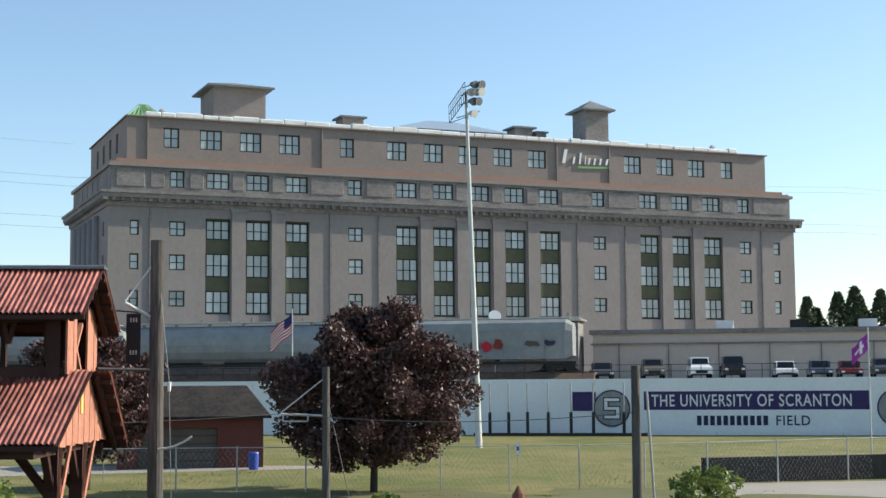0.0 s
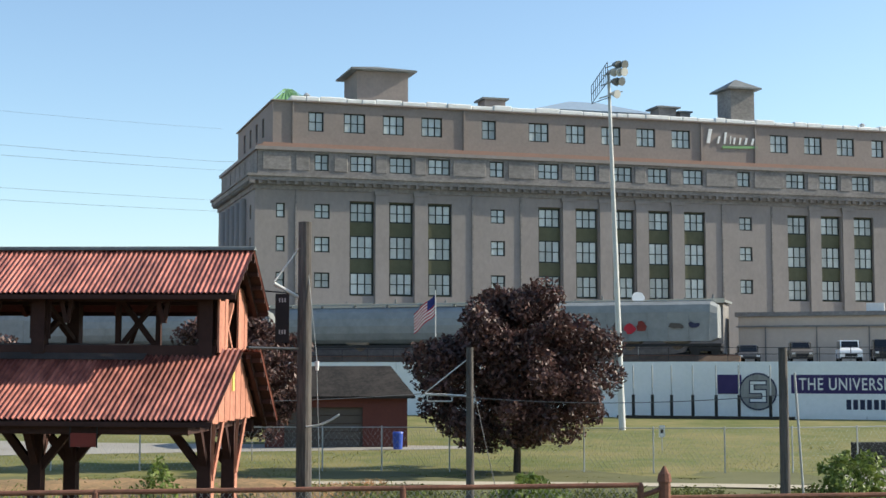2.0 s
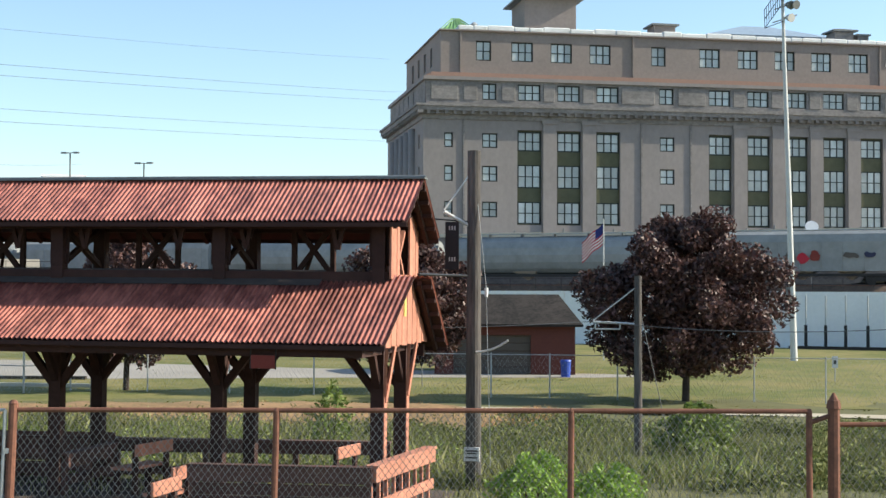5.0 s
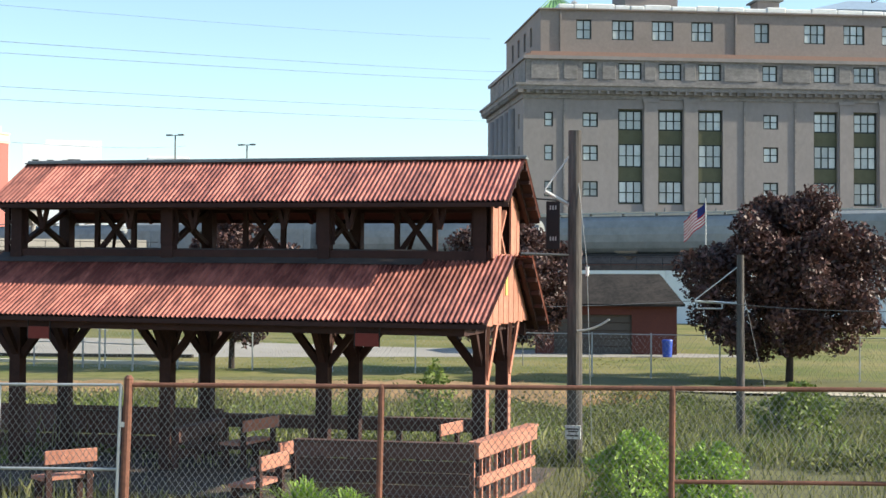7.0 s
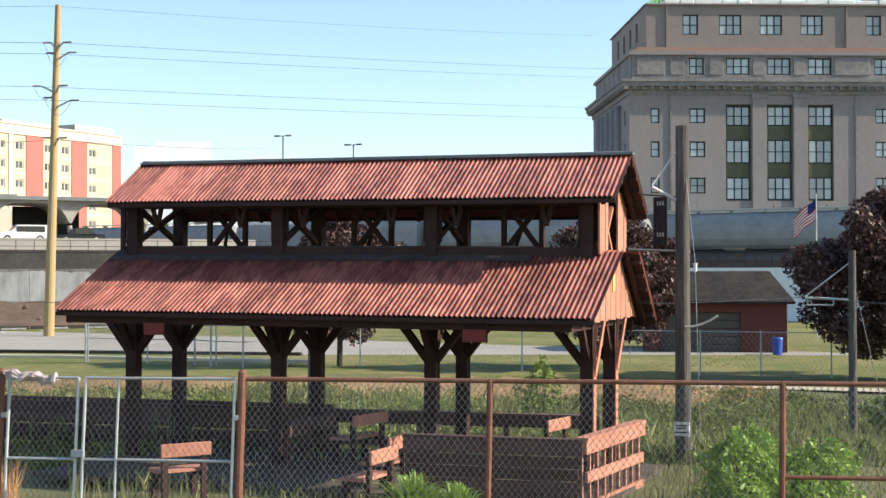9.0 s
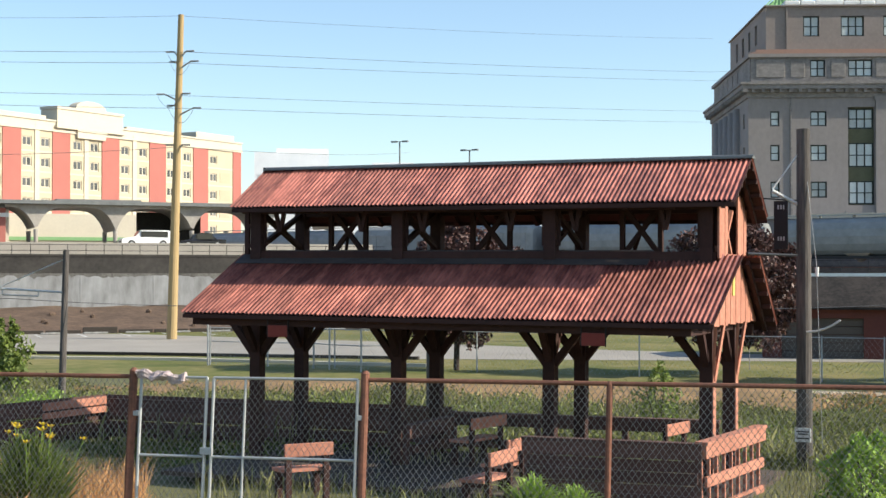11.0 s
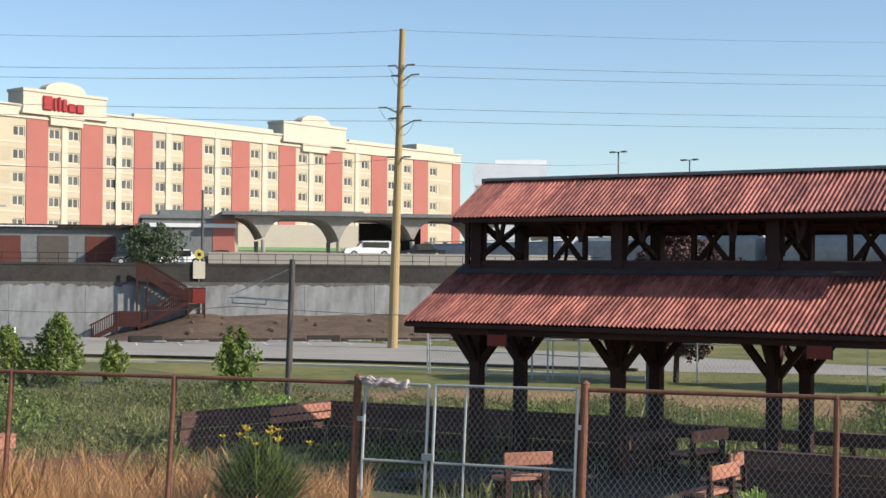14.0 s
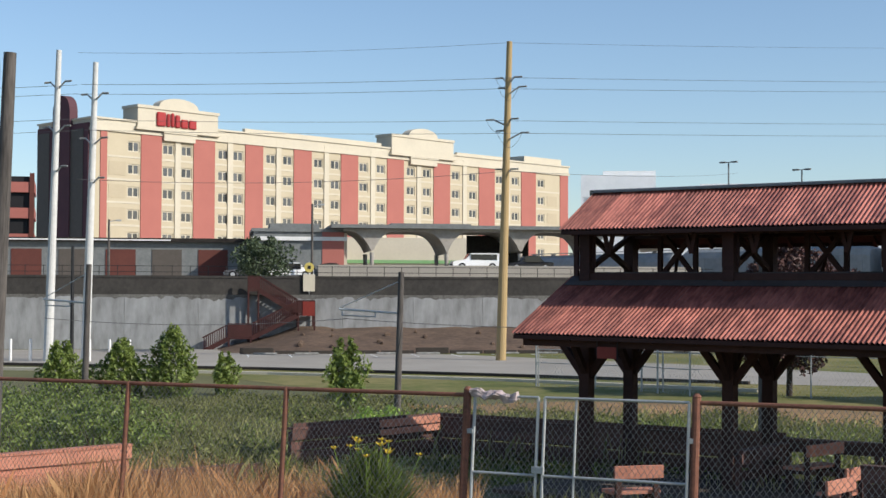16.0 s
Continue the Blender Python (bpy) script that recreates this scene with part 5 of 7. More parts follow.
for i in range(6):
    bm = bmesh.new()
    box(bm, 1.5 + i * 4.2, -0.06, 0.1, 4.2 + i * 4.2, -0.004, 2.7)
    part("shutter_door", bm, M_BRICK if i % 2 else M_DOORGREY, lg)


def car(m, body, label, length=4.7, height=1.5, suv=False, width=1.85):
    """A parked car, nose towards +x, wheels on z = 0."""
    th = thing("car", m, label, "car", "parked cars")
    L, h, w = length / 2, height, width / 2
    k = 0.52 * h if not suv else 0.56 * h
    prof = [(-L, 0.3), (-L, k), (-L + 0.06, k + 0.06)]
    if suv:
        prof += [(-L + 0.15, h * 0.97), (-L + 0.4, h), (L * 0.22, h), (L * 0.46, k + 0.12)]
    else:
        prof += [(-L * 0.62, k + 0.08), (-L * 0.36, h * 0.98), (-L * 0.1, h), (L * 0.16, h * 0.97), (L * 0.44, k + 0.1)]
    prof += [(L * 0.95, k - 0.05), (L, k - 0.2), (L, 0.3)]
    bm = bmesh.new()
    n = len(prof)
    rings_ = []
    for side in (-1, 1):
        for tuck in (1.0, 0.93):
            rings_.append([bm.verts.new((x, side * w * (tuck if z < k + 0.02 else tuck * 0.84), z)) for x, z in prof])
    bm.faces.new(rings_[0][::-1])
    bm.faces.new(rings_[2])
    for i in range(n):
        j = (i + 1) % n
        bm.faces.new((rings_[0][i], rings_[0][j], rings_[2][j], rings_[2][i]))
    for r_ in (rings_[1], rings_[3]):
        for v in r_:
            bm.verts.remove(v)
    b = part("body", bm, body, th)
    zs, ze = k + 0.07, h * 0.93
    for s in (-1, 1):
        bm = bmesh.new()
        box(bm, (-L * 0.82 if suv else -L * 0.42), s * w * 0.86, zs, L * 0.25, s * w * 0.93, ze)
        part("side_glass", bm, M_GLASS_DARK, th)
    bm = bmesh.new()
    xg = L * 0.34
    extrude_poly(bm, [(xg + 0.15, -w * 0.78, zs), (xg + 0.15, w * 0.78, zs), (xg - 0.18, w * 0.7, ze), (xg - 0.18, -w * 0.7, ze)], (0.12, 0, 0.03))
    part("windscreen", bm, M_GLASS_DARK, th)
    bm = bmesh.new()
    box(bm, L - 0.02, -w * 0.55, 0.45, L + 0.03, w * 0.55, k - 0.3, 0.02)
    part("grille", bm, M_BLACK, th)
    bm = bmesh.new()
    box(bm, -L - 0.03, -w * 0.95, 0.28, L + 0.05, w * 0.95, 0.42, 0.03)
    part("bumper", bm, M_BLACK, th)
    for s in (-1, 1):
        bm = bmesh.new()
        box(bm, L - 0.03, s * w * 0.62, k - 0.34, L + 0.03, s * w * 0.92, k - 0.18)
        part("headlight", bm, M_WHITE, th)
    for x in (-L * 0.62, L * 0.62):
        for s in (-1, 1):
            bm = bmesh.new()
            rod(bm, (x, s * (w - 0.2), 0.33), (x, s * (w + 0.02), 0.33), 0.33, None, 14)
            wh = part("wheel", bm, M_TYRE, th)
            bm = bmesh.new()
            rod(bm, (x, s * (w + 0.015), 0.33), (x, s * (w + 0.03), 0.33), 0.2, None, 10)
            part("rim", bm, M_GALV, wh)
    return th


P_RED = material("dark_red_car_paint", (0.20, 0.02, 0.025), rough=0.25, fine=3, spread=0.1, spec=0.6, bump=0)
P_BLACK = material("black_car_paint", (0.012, 0.012, 0.014), rough=0.25, fine=3, spread=0.1, spec=0.6, bump=0)
P_GREY = material("grey_car_paint", (0.08, 0.08, 0.085), rough=0.3, fine=3, spread=0.1, spec=0.6, bump=0)
P_TAN = material("taupe_car_paint", (0.14, 0.12, 0.10), rough=0.3, fine=3, spread=0.1, spec=0.6, bump=0)
P_WHITE = material("white_car_paint", (0.80, 0.80, 0.80), rough=0.3, fine=3, spread=0.06, spec=0.6, bump=0)
P_BLUE = material("blue_grey_car_paint", (0.06, 0.08, 0.12), rough=0.3, fine=3, spread=0.1, spec=0.6, bump=0)
for x, y, p, lab, suv, h in ((13.9, 126.6, P_GREY, "dark grey hatchback parked behind the wall", False, 1.5), (18.3, 126.2, P_TAN, "taupe off-roader parked behind the wall", True, 1.75), (22.3, 125.6, P_WHITE, "white pickup-fronted truck parked behind the wall", True, 1.85),
                             (25.1, 125.1, P_BLACK, "black boxy off-roader parked behind the wall", True, 1.9), (29.4, 124.2, P_WHITE, "white saloon car parked behind the wall", False, 1.45), (32.2, 123.5, P_BLUE, "blue-grey saloon parked behind the wall", False, 1.5),
                             (34.6, 122.9, P_RED, "dark red saloon parked behind the wall", False, 1.45), (37.3, 122.3, P_GREY, "grey estate car parked behind the wall", True, 1.6)):
    car(pose(x, y, TOP - 0.05, 0, 0, -92 - (x - 14) * 0.4), p, lab, 4.6, h, suv)
car(pose(9.6, 126.9, TOP - 0.05, 0, 0, 182), P_BLACK, "black saloon parked side-on behind the wall", 4.8, 1.45)
car(on_wall(97.6, 7.2, 5.55, 180), P_WHITE, "white sport utility vehicle under the canopy", 4.5, 1.55, True)
car(on_wall(102.8, 8.2, 5.55, 180), P_BLACK, "dark car parked under the canopy", 4.3, 1.4)
car(on_wall(80.6, 5.0, 4.7, 185), P_WHITE, "white hatchback parked by the parapet", 4.0, 1.4)
car(on_wall(84.0, 6.0, 4.7, 180), P_BLACK, "black car parked by the parapet", 4.2, 1.4)
car(on_wall(76.9, 6.6, 4.7, 180), P_GREY, "grey car parked by the parapet", 4.2, 1.4)

# ---- stairs, mound, poles along the west wall ----
st = thing("outdoor_stair", on_wall(0, 0, 0), "dark red painted steel stair against the wall", "stair", kind="structure")


def flight(x0, z0, x1, z1, y0, y1, n):
    """One flight of treads between two sides with balusters."""
    for k in range(n):
        t = (k + 0.5) / n
        bm = bmesh.new()
        box(bm, x0 + (x1 - x0) * t - 0.16, y0, z0 + (z1 - z0) * t - 0.02, x0 + (x1 - x0) * t + 0.16, y1, z0 + (z1 - z0) * t + 0.02)
        part("tread", bm, M_STAIR, st)
    for y in (y0, y1):
        bm = bmesh.new()
        beam(bm, (x0, y, z0 - 0.1), (x1, y, z1 - 0.1), 0.06, 0.36)
        part("stringer", bm, M_STAIR, st)
        bm = bmesh.new()
        beam(bm, (x0, y, z0 + 1.08), (x1, y, z1 + 1.08), 0.07, 0.1)
        part("handrail", bm, M_STAIR, st)
        m = 2 * n
        for k in range(m):
            t, u = k / m, (k + 0.45) / m
            bm = bmesh.new()
            q = [(x0 + (x1 - x0) * v, y, z0 + (z1 - z0) * v + h) for v, h in ((t, 0.0), (u, 0.0), (u, 1.05), (t, 1.05))]
            extrude_poly(bm, q, (0, 0.03, 0))
            part("side_slat", bm, M_STAIR, st)


flight(75.2, -0.3, 73.1, -1.4, -2.3, -1.3, 6)
flight(77.1, -0.25, 80.85, 1.6, -2.3, -1.3, 12)
flight(77.75, 3.7, 80.95, 1.75, -1.2, -0.25, 11)
for a, b, z, y0, y1 in ((75.2, 77.1, -0.28, -2.3, -1.3), (80.9, 82.35, 1.65, -2.3, -0.2), (76.8, 77.75, 3.7, -1.2, -0.2)):
    bm = bmesh.new()
    box(bm, a, y0, z - 0.14, b, y1, z)
    part("landing", bm, M_STAIR, st)
    for x in (a + 0.06, b - 0.06):
        for y in (y0 + 0.06, y1 - 0.06):
            bm = bmesh.new()
            box(bm, x - 0.07, y - 0.07, -1.45, x + 0.07, y + 0.07, z + 1.12)
            part("frame_post", bm, M_STAIR, st)
    bm = bmesh.new()
    box(bm, a, y0 - 0.02, z + 0.02, b, y0 + 0.02, z + 1.08)
    part("side_panel", bm, M_STAIR, st)
    bm = bmesh.new()
    box(bm, a, y0 - 0.04, z + 1.082, b, y0 + 0.04, z + 1.16)
    part("handrail", bm, M_STAIR, st)
bm = bmesh.new()
box(bm, 81.3, -2.36, 1.5, 82.3, -2.31, 2.7)
part("panel", bm, M_SIGNRED, st, "red panel on the landing")
ys = thing("warning_sign", on_wall(82.0, 0.55, 3.3), "round yellow sign over a pale board", "sign")
bm = bmesh.new()
rod(bm, (0, 0.1, 0), (0, 0.1, 2.8), 0.04, None, 6)
part("post", bm, M_GALV, ys)
bm = bmesh.new()
rod(bm, (0, 0.05, 2.3), (0, 0.02, 2.3), 0.42, None, 16)
dsk = part("disc", bm, M_YELLOW, ys)
bm = bmesh.new()
box(bm, -0.14, 0.0, 2.15, 0.14, 0.015, 2.45)
part("mark", bm, M_BLACK, dsk)
bm = bmesh.new()
box(bm, -0.5, 0.0, 0.25, 0.5, 0.03, 1.7)
part("board", bm, M_CREAM_LIGHT, ys)

# earth mound below the wall, edged with sleepers
verts, faces = [], []
N1, N2 = 40, 10
for i in range(N1 + 1):
    s = 74 + 46 * i / N1
    for j in range(N2 + 1):
        t = j / N2
        off = -11.5 * (1 - t) - 0.02
        hgt = (1.85 + 0.35 * noise.noise((s * 0.3, 0, 0))) * t ** 0.8 * min(1.0, (s - 74) / 7) + 0.12 * noise.noise((s * 0.8, off * 0.8, 5))
        p = WW @ Vector((s, off, 0))
        verts.append((p.x, p.y, -1.35 + hgt))
for i in range(N1):
    for j in range(N2):
        k = i * (N2 + 1) + j
        faces.append((k, k + N2 + 1, k + N2 + 2, k + 1))
ob = tagged(mesh_from("earth_mound", verts, faces, M_DIRT), "bare brown earth bank at the foot of the wall", "bank", kind="structure")
ob.data.shade_smooth()
rng = random.Random(9)
for i in range(15):
    bm = bmesh.new()
    z = 0.28 if i % 5 else 0.5
    box(bm, 0, -0.15, 0, 2.55, 0.15, z, 0.02)
    tagged(part("timber_sleeper", bm, M_TIE), "dark timber sleeper edging the bank", "sleeper", "bank sleepers").matrix_world = on_wall(76 + i * 2.7, -11.8 + rng.uniform(-0.1, 0.1), -1.3, rng.uniform(-1.5, 1.5))
for i in range(12):
    bm = bmesh.new()
    box(bm, 0, -0.08, 0, 1.8, 0.08, 0.14, 0.03)
    tagged(part("parking_stop", bm, M_CONCRETE), "pale concrete parking stop", "parking stop", "parking stops").matrix_world = on_wall(77 + i * 3.1, -13.0, -1.26)
    bm = bmesh.new()
    poly(bm, [(0, 0, 0), (0.12, 0, 0), (0.12, 4.6, 0), (0, 4.6, 0)])
    tagged(part("parking_line", bm, M_WHITE), "worn white parking line", "road marking", "parking lines", "structure").matrix_world = on_wall(76.5 + i * 3.1, -17.8, -1.264)
for i in range(30):
    bm = bmesh.new()
    bmesh.ops.create_icosphere(bm, subdivisions=1, radius=rng.uniform(0.12, 0.3))
    for v in bm.verts:
        v.co *= rng.uniform(0.7, 1.2)
    s, t = rng.uniform(80, 112), rng.uniform(0.15, 0.9)
    tagged(part("rock", bm, M_DIRT), "brown lump of rock on the bank", "rock", "bank rocks").matrix_world = on_wall(s, -11.5 * (1 - t), -1.3 + 1.85 * t ** 0.8)
# kerb lines of the road
for nm, z, w, mat, pts in (("kerb", -1.2, 0.35, M_TIE, [(-84, 51.5), (-62, 60.5), (-48, 64), (-33, 66.6)]), ("kerb", -1.22, 0.5, M_CREAM_LIGHT, [(-76, 49.5), (-58, 57.2), (-44, 60.8), (-30, 61.5)])):
    for (x0, y0), (x1, y1) in zip(pts, pts[1:]):
        bm = bmesh.new()
        beam(bm, (x0, y0, z), (x1, y1, z), w, 0.16)
        tagged(part(nm, bm, mat), "low kerb line along the road", "kerb", kind="structure")


def power_pole(x, y, z0, z1, r, mat, arms, label, lean=0.0):
    th = thing("power_pole", pose(x, y, z0, 0, lean, 0), label, "power pole", "power poles")
    bm = bmesh.new()
    rod(bm, (0, 0, -0.3), (0, 0, z1 - z0), r, r * 0.55, 14)
    part("shaft", bm, mat, th)
    for z, s, ln in arms:
        bm = bmesh.new()
        rod(bm, (0, 0, z - z0 - 0.35), (s * ln, 0, z - z0 + 0.15), 0.07, 0.05, 8)
        a = part("insulator_arm", bm, M_GALV, th)
        bm = bmesh.new()
        for q in range(5):
            rod(bm, (s * (ln + 0.02 + q * 0.14), 0, z - z0 + 0.15), (s * (ln + 0.09 + q * 0.14), 0, z - z0 + 0.15), 0.08, 0.05, 8)
        part("insulator", bm, M_GREYROOF, a)
    return th


BIG = (-58.1, 80.4)
armz = [(18.3, -1, 0.5), (18.3, 1, 0.5), (17.6, -1, 0.2), (17.6, 1, 0.9), (15.4, -1, 1.2), (15.4, 1, 0.3), (14.4, 1, 1.2), (14.6, -1, 0.3), (11.9, 1, 0.4), (11.9, -1, 0.3)]
power_pole(BIG[0] - 0.5, BIG[1], -1.4, 20.97, 0.36, M_TANPOLE, armz, "tall tan laminated transmission pole with insulators", 1.8)
for p in ((-79.9, 58.9, 19.7), (-78.5, 60.9, 19.0)):
    power_pole(p[0] - 0.75, p[1], -1.35, p[2], 0.33, M_WHITEPOLE, [(p[2] - 2.3, -1, 0.8), (p[2] - 2.3, 1, 0.8), (p[2] - 5.3, -1, 0.8), (p[2] - 5.3, 1, 0.9), (p[2] - 8, 1, 0.7)], "white steel transmission pole with insulators", 2.2)
bm = bmesh.new()
rod(bm, (0, 0, 0), (0, 0, 7.6), 0.13, 0.1, 8)
tagged(part("thin_pole", bm, M_BLACK), "thin dark pole beside the white poles", "pole").matrix_world = pose(-75.5, 56.9, -1.3)
for i in range(7):
    bm = bmesh.new()
    rod(bm, (0, 0, 0), (0, 0, 1.5), 0.09, None, 8)
    tagged(part("bollard", bm, M_WHITE), "white painted steel bollard post", "bollard", "bollards").matrix_world = pose(-83 + i * 1.15, 57.6 + i * 0.75, -1.3)


def wire(name, pts, r, sag, label, n=18):
    """A hanging line through the points."""
    verts, faces = [], []
    for (p, q) in zip(pts, pts[1:]):
        p, q = Vector(p), Vector(q)
        side = (q - p).cross(Vector((0, 0, 1))).normalized()
        for i in range(n + 1):
            t = i / n
            c = p.lerp(q, t) - Vector((0, 0, sag * 4 * t * (1 - t)))
            for ang in (0, 2.094, 4.189):
                verts.append(c + side * r * math.cos(ang) + Vector((0, 0, r * math.sin(ang))))
    total = len(verts) // 3
    for i in range(total - 1):
        for j in range(3):
            k = (j + 1) % 3
            faces.append((i * 3 + j, i * 3 + k, i * 3 + 3 + k, i * 3 + 3 + j))
    return tagged(mesh_from(name, verts, faces, M_CABLE), label, "power line", "overhead lines")


for z, zl, zm, zr, dx in ((18.4, 17.4, 30.9, 38.9, 0.9), (17.7, 16.8, 29.7, 37.9, -0.6), (15.5, 15.1, 25.5, 31.8, -1.6), (14.5, 14.3, 24.0, 30.3, 1.6)):
    wire("power_line", [(-79.2 + dx * 0.4, 60, zl), (BIG[0] + dx * 0.5, BIG[1], z), (-50.3, 192.8, zm), (76, 269.5, zr), (180, 330, zr)], 0.017, 0.15, "thin dark overhead power line")
    wire("power_line", [(-79.2, 60, zl), (-135, 25, zl - 1)], 0.017, 0.3, "thin dark overhead power line")
wire("power_line", [(-79.2, 60, 19.6), (BIG[0], BIG[1], 20.9), (-50, 193, 35.5)], 0.012, 0.3, "thin earth wire over the lines")
wire("power_line", [(-79.2, 60, 11.0), (BIG[0], BIG[1], 11.9), (-120, 240, 26)], 0.018, 0.5, "thin dark overhead power line")
for a, b in (((-37.8, 27.0, 2.45), (-28.6, 31.0, 2.5)), ((-28.6, 31.0, 2.5), (-15.0, 33.5, 2.5)), ((-15.0, 33.5, 2.5), (-3.9, 35.8, 2.5)), ((-3.9, 35.8, 2.5), (3.9, 29.8, 2.6))):
    wire("trolley_wire", [a, b], 0.01, 0.2, "thin trolley contact wire")

# ---- the upper level north: train, long building, banner wall ----
dn = (WALL_R - WALL_C)
WN = pose(WALL_C.x, WALL_C.y, 0, 0, 0, math.degrees(math.atan2(dn.y, dn.x)))


def north(s, off, z, turn=0.0):
    return WN @ pose(s, off, z, 0, 0, turn)


def freight_car(s, length, tank, label):
    th = thing("freight_car", north(s, 7.6, TOP + 0.55), label, "freight car", "standing train")
    bm = bmesh.new()
    n = 16
    if tank:
        prof = [(1.45 * math.cos(a), 2.75 + 1.75 * math.sin(a)) for a in [2 * math.pi * k / n for k in range(n)]]
    else:
        prof = [(-1.5, 1.2), (1.5, 1.2), (1.55, 3.7), (1.35, 4.35), (0.8, 4.65), (-0.8, 4.65), (-1.35, 4.35), (-1.55, 3.7)]
    ends = []
    for x, k in ((0.5, 0.82), (1.1, 1.0), (length - 1.1, 1.0), (length - 0.5, 0.82)):
        ends.append([bm.verts.new((x, y * k, 2.75 + (z - 2.75) * k)) for y, z in prof])
    m = len(prof)
    bm.faces.new(ends[0])
    bm.faces.new(ends[-1][::-1])
    for a, b in zip(ends, ends[1:]):
        for i in range(m):
            j = (i + 1) % m
            bm.faces.new((a[i], b[i], b[j], a[j]))
    part("body", bm, M_HOPPER, th)
    bm = bmesh.new()
    box(bm, 0.2, -1.2, 0.75, length - 0.2, 1.2, 1.0)
    part("underframe", bm, M_BLACK, th)
    bm = bmesh.new()
    box(bm, 0.8, -0.45, 4.72, length - 0.8, 0.45, 4.78)
    for i in range(8):
        box(bm, 1.2 + i * (length - 2.4) / 7, -0.4, 4.5, 1.3 + i * (length - 2.4) / 7, 0.4, 4.72)
    part("roof_walk", bm, M_GALV, th)
    for i in range(3 if not tank else 2):
        bm = bmesh.new()
        c = length * (i + 1) / (4 if not tank else 3)
        hip(bm, c - 1.2, -1.0, c + 1.2, 1.0, 1.25, 0.45, 0.5)
        part("hopper_bay", bm, M_BEIGE, th)
    if not tank:
        for i in range(9):
            bm = bmesh.new()
            x = 1.2 + i * (length - 2.4) / 8
            box(bm, x - 0.05, -1.6, 1.3, x + 0.05, -1.49, 3.7)
            part("side_rib", bm, M_HOPPER, th)
    for c in (1.6, length - 1.6):
        bm = bmesh.new()
        box(bm, c - 1.3, -1.0, 0.35, c + 1.3, 1.0, 0.72)
        tr = part("truck", bm, M_BLACK, th)
        for dx in (-0.85, 0.85):
            for y in (-0.8, 0.8):
                bm = bmesh.new()
                rod(bm, (c + dx, y - 0.06, 0.45), (c + dx, y + 0.06, 0.45), 0.45, None, 14)
                part("wheel", bm, M_BLACK, tr)
    return th


for i, (s, tank, ln) in enumerate(((-63.0, True, 26.0), (-36.8, False, 25.6), (-11.0, True, 25.4), (40.0, False, 16.6), (14.6, True, 25.2))):
    fc = freight_car(s, ln, tank, "long grey tank freight car standing on the siding" if tank else "pale grey hopper freight car standing on the siding")
    if i == 3:
        for k, (x0, z0, w, h, mt) in enumerate(((2.4, 2.0, 1.0, 1.1, M_FLAGRED), (3.4, 1.9, 1.1, 1.3, M_FLAGBLUE), (4.3, 2.1, 0.8, 1.2, M_SIGNRED), (8.6, 1.7, 0.9, 0.9, M_FLAGRED), (9.6, 1.9, 0.7, 1.0, M_SIGNRED), (7.5, 1.8, 0.7, 0.9, M_DOORGREY), (12.6, 1.9, 1.1, 0.5, M_DOORGREY), (14.2, 2.0, 0.8, 0.6, M_NAVY))):
            bm = bmesh.new()
            bmesh.ops.create_circle(bm, cap_ends=True, segments=11, radius=0.6, matrix=pose(x0, -1.64, z0 + 0.6, 90, 0, 0) @ Matrix.Diagonal((w, h * 0.8, 1, 1)))
            for v in bm.verts:
                v.co.x += 0.16 * noise.noise(v.co * 4)
                v.co.z += 0.22 * noise.noise(v.co * 3)
            part("paint_patch", bm, mt, fc, "faded spray-painted patch")
bm = bmesh.new()
for o in (6.9, 8.3):
    box(bm, -65, o - 0.04, TOP + 0.5, 58, o + 0.04, TOP + 0.58)
tagged(part("rails", bm, M_RUSTPIPE), "pair of steel rails under the freight cars", "rails", kind="structure").matrix_world = WN
bm = bmesh.new()
extrude_poly(bm, [(-65, 5.2, TOP - 0.1), (-65, 10.2, TOP - 0.1), (-65, 9.2, TOP + 0.5), (-65, 6.1, TOP + 0.5)], (123, 0, 0))
tagged(part("ballast_bed", bm, M_DIRT), "dark stone ballast bed under the rails", "track bed", kind="structure").matrix_world = WN
lb = thing("long_beige_building", north(56.6, 18.0, TOP - 0.05), "long low beige industrial building", "building")
bm = bmesh.new()
box(bm, 0, 0, 0, 75, 9, 4.2)
part("wall", bm, M_BEIGE, lb)
bm = bmesh.new()
box(bm, -0.2, -0.25, 3.2, 75.2, -0.01, 3.35)
box(bm, -0.3, -0.35, 4.2, 75.3, 9.3, 4.6)
part("roof_edge", bm, M_STONE_DARK, lb)
for i in range(9):
    bm = bmesh.new()
    box(bm, 2.4 + i * 4.6, -0.13, 0, 2.5 + i * 4.6, -0.003, 3.2)
    part("downpipe", bm, M_STONE_DARK, lb)
for i, x in enumerate((11.4, 18.2, 24.4, 33.5, 41.0)):
    bm = bmesh.new()
    box(bm, x, 2, 4.6, x + 1.6, 3.6, 5.4)
    part("roof_vent", bm, M_BLACK if i % 2 else M_WHITE, lb)
pc = thing("platform_shed", north(-12.0, 15.0, TOP - 0.05), "long low platform shed with a white roof edge", "building")
bm = bmesh.new()
box(bm, 0, 0.6, 0, 67.5, 5.0, 5.45)
part("wall", bm, M_STONE_DARK, pc)
bm = bmesh.new()
box(bm, -0.3, -0.6, 5.45, 67.8, 5.4, 5.67)
part("roof", bm, M_GREYROOF, pc)
for i in range(8):
    bm = bmesh.new()
    box(bm, -0.3 + i * 8.52, -0.66, 5.36 + 0.03 * (i % 3), -0.3 + (i + 1) * 8.52 - 0.04, -0.605, 5.76 + 0.03 * (i % 2))
    part("roof_edge", bm, M_CREAM_LIGHT, pc, "white weathered roof edge board")
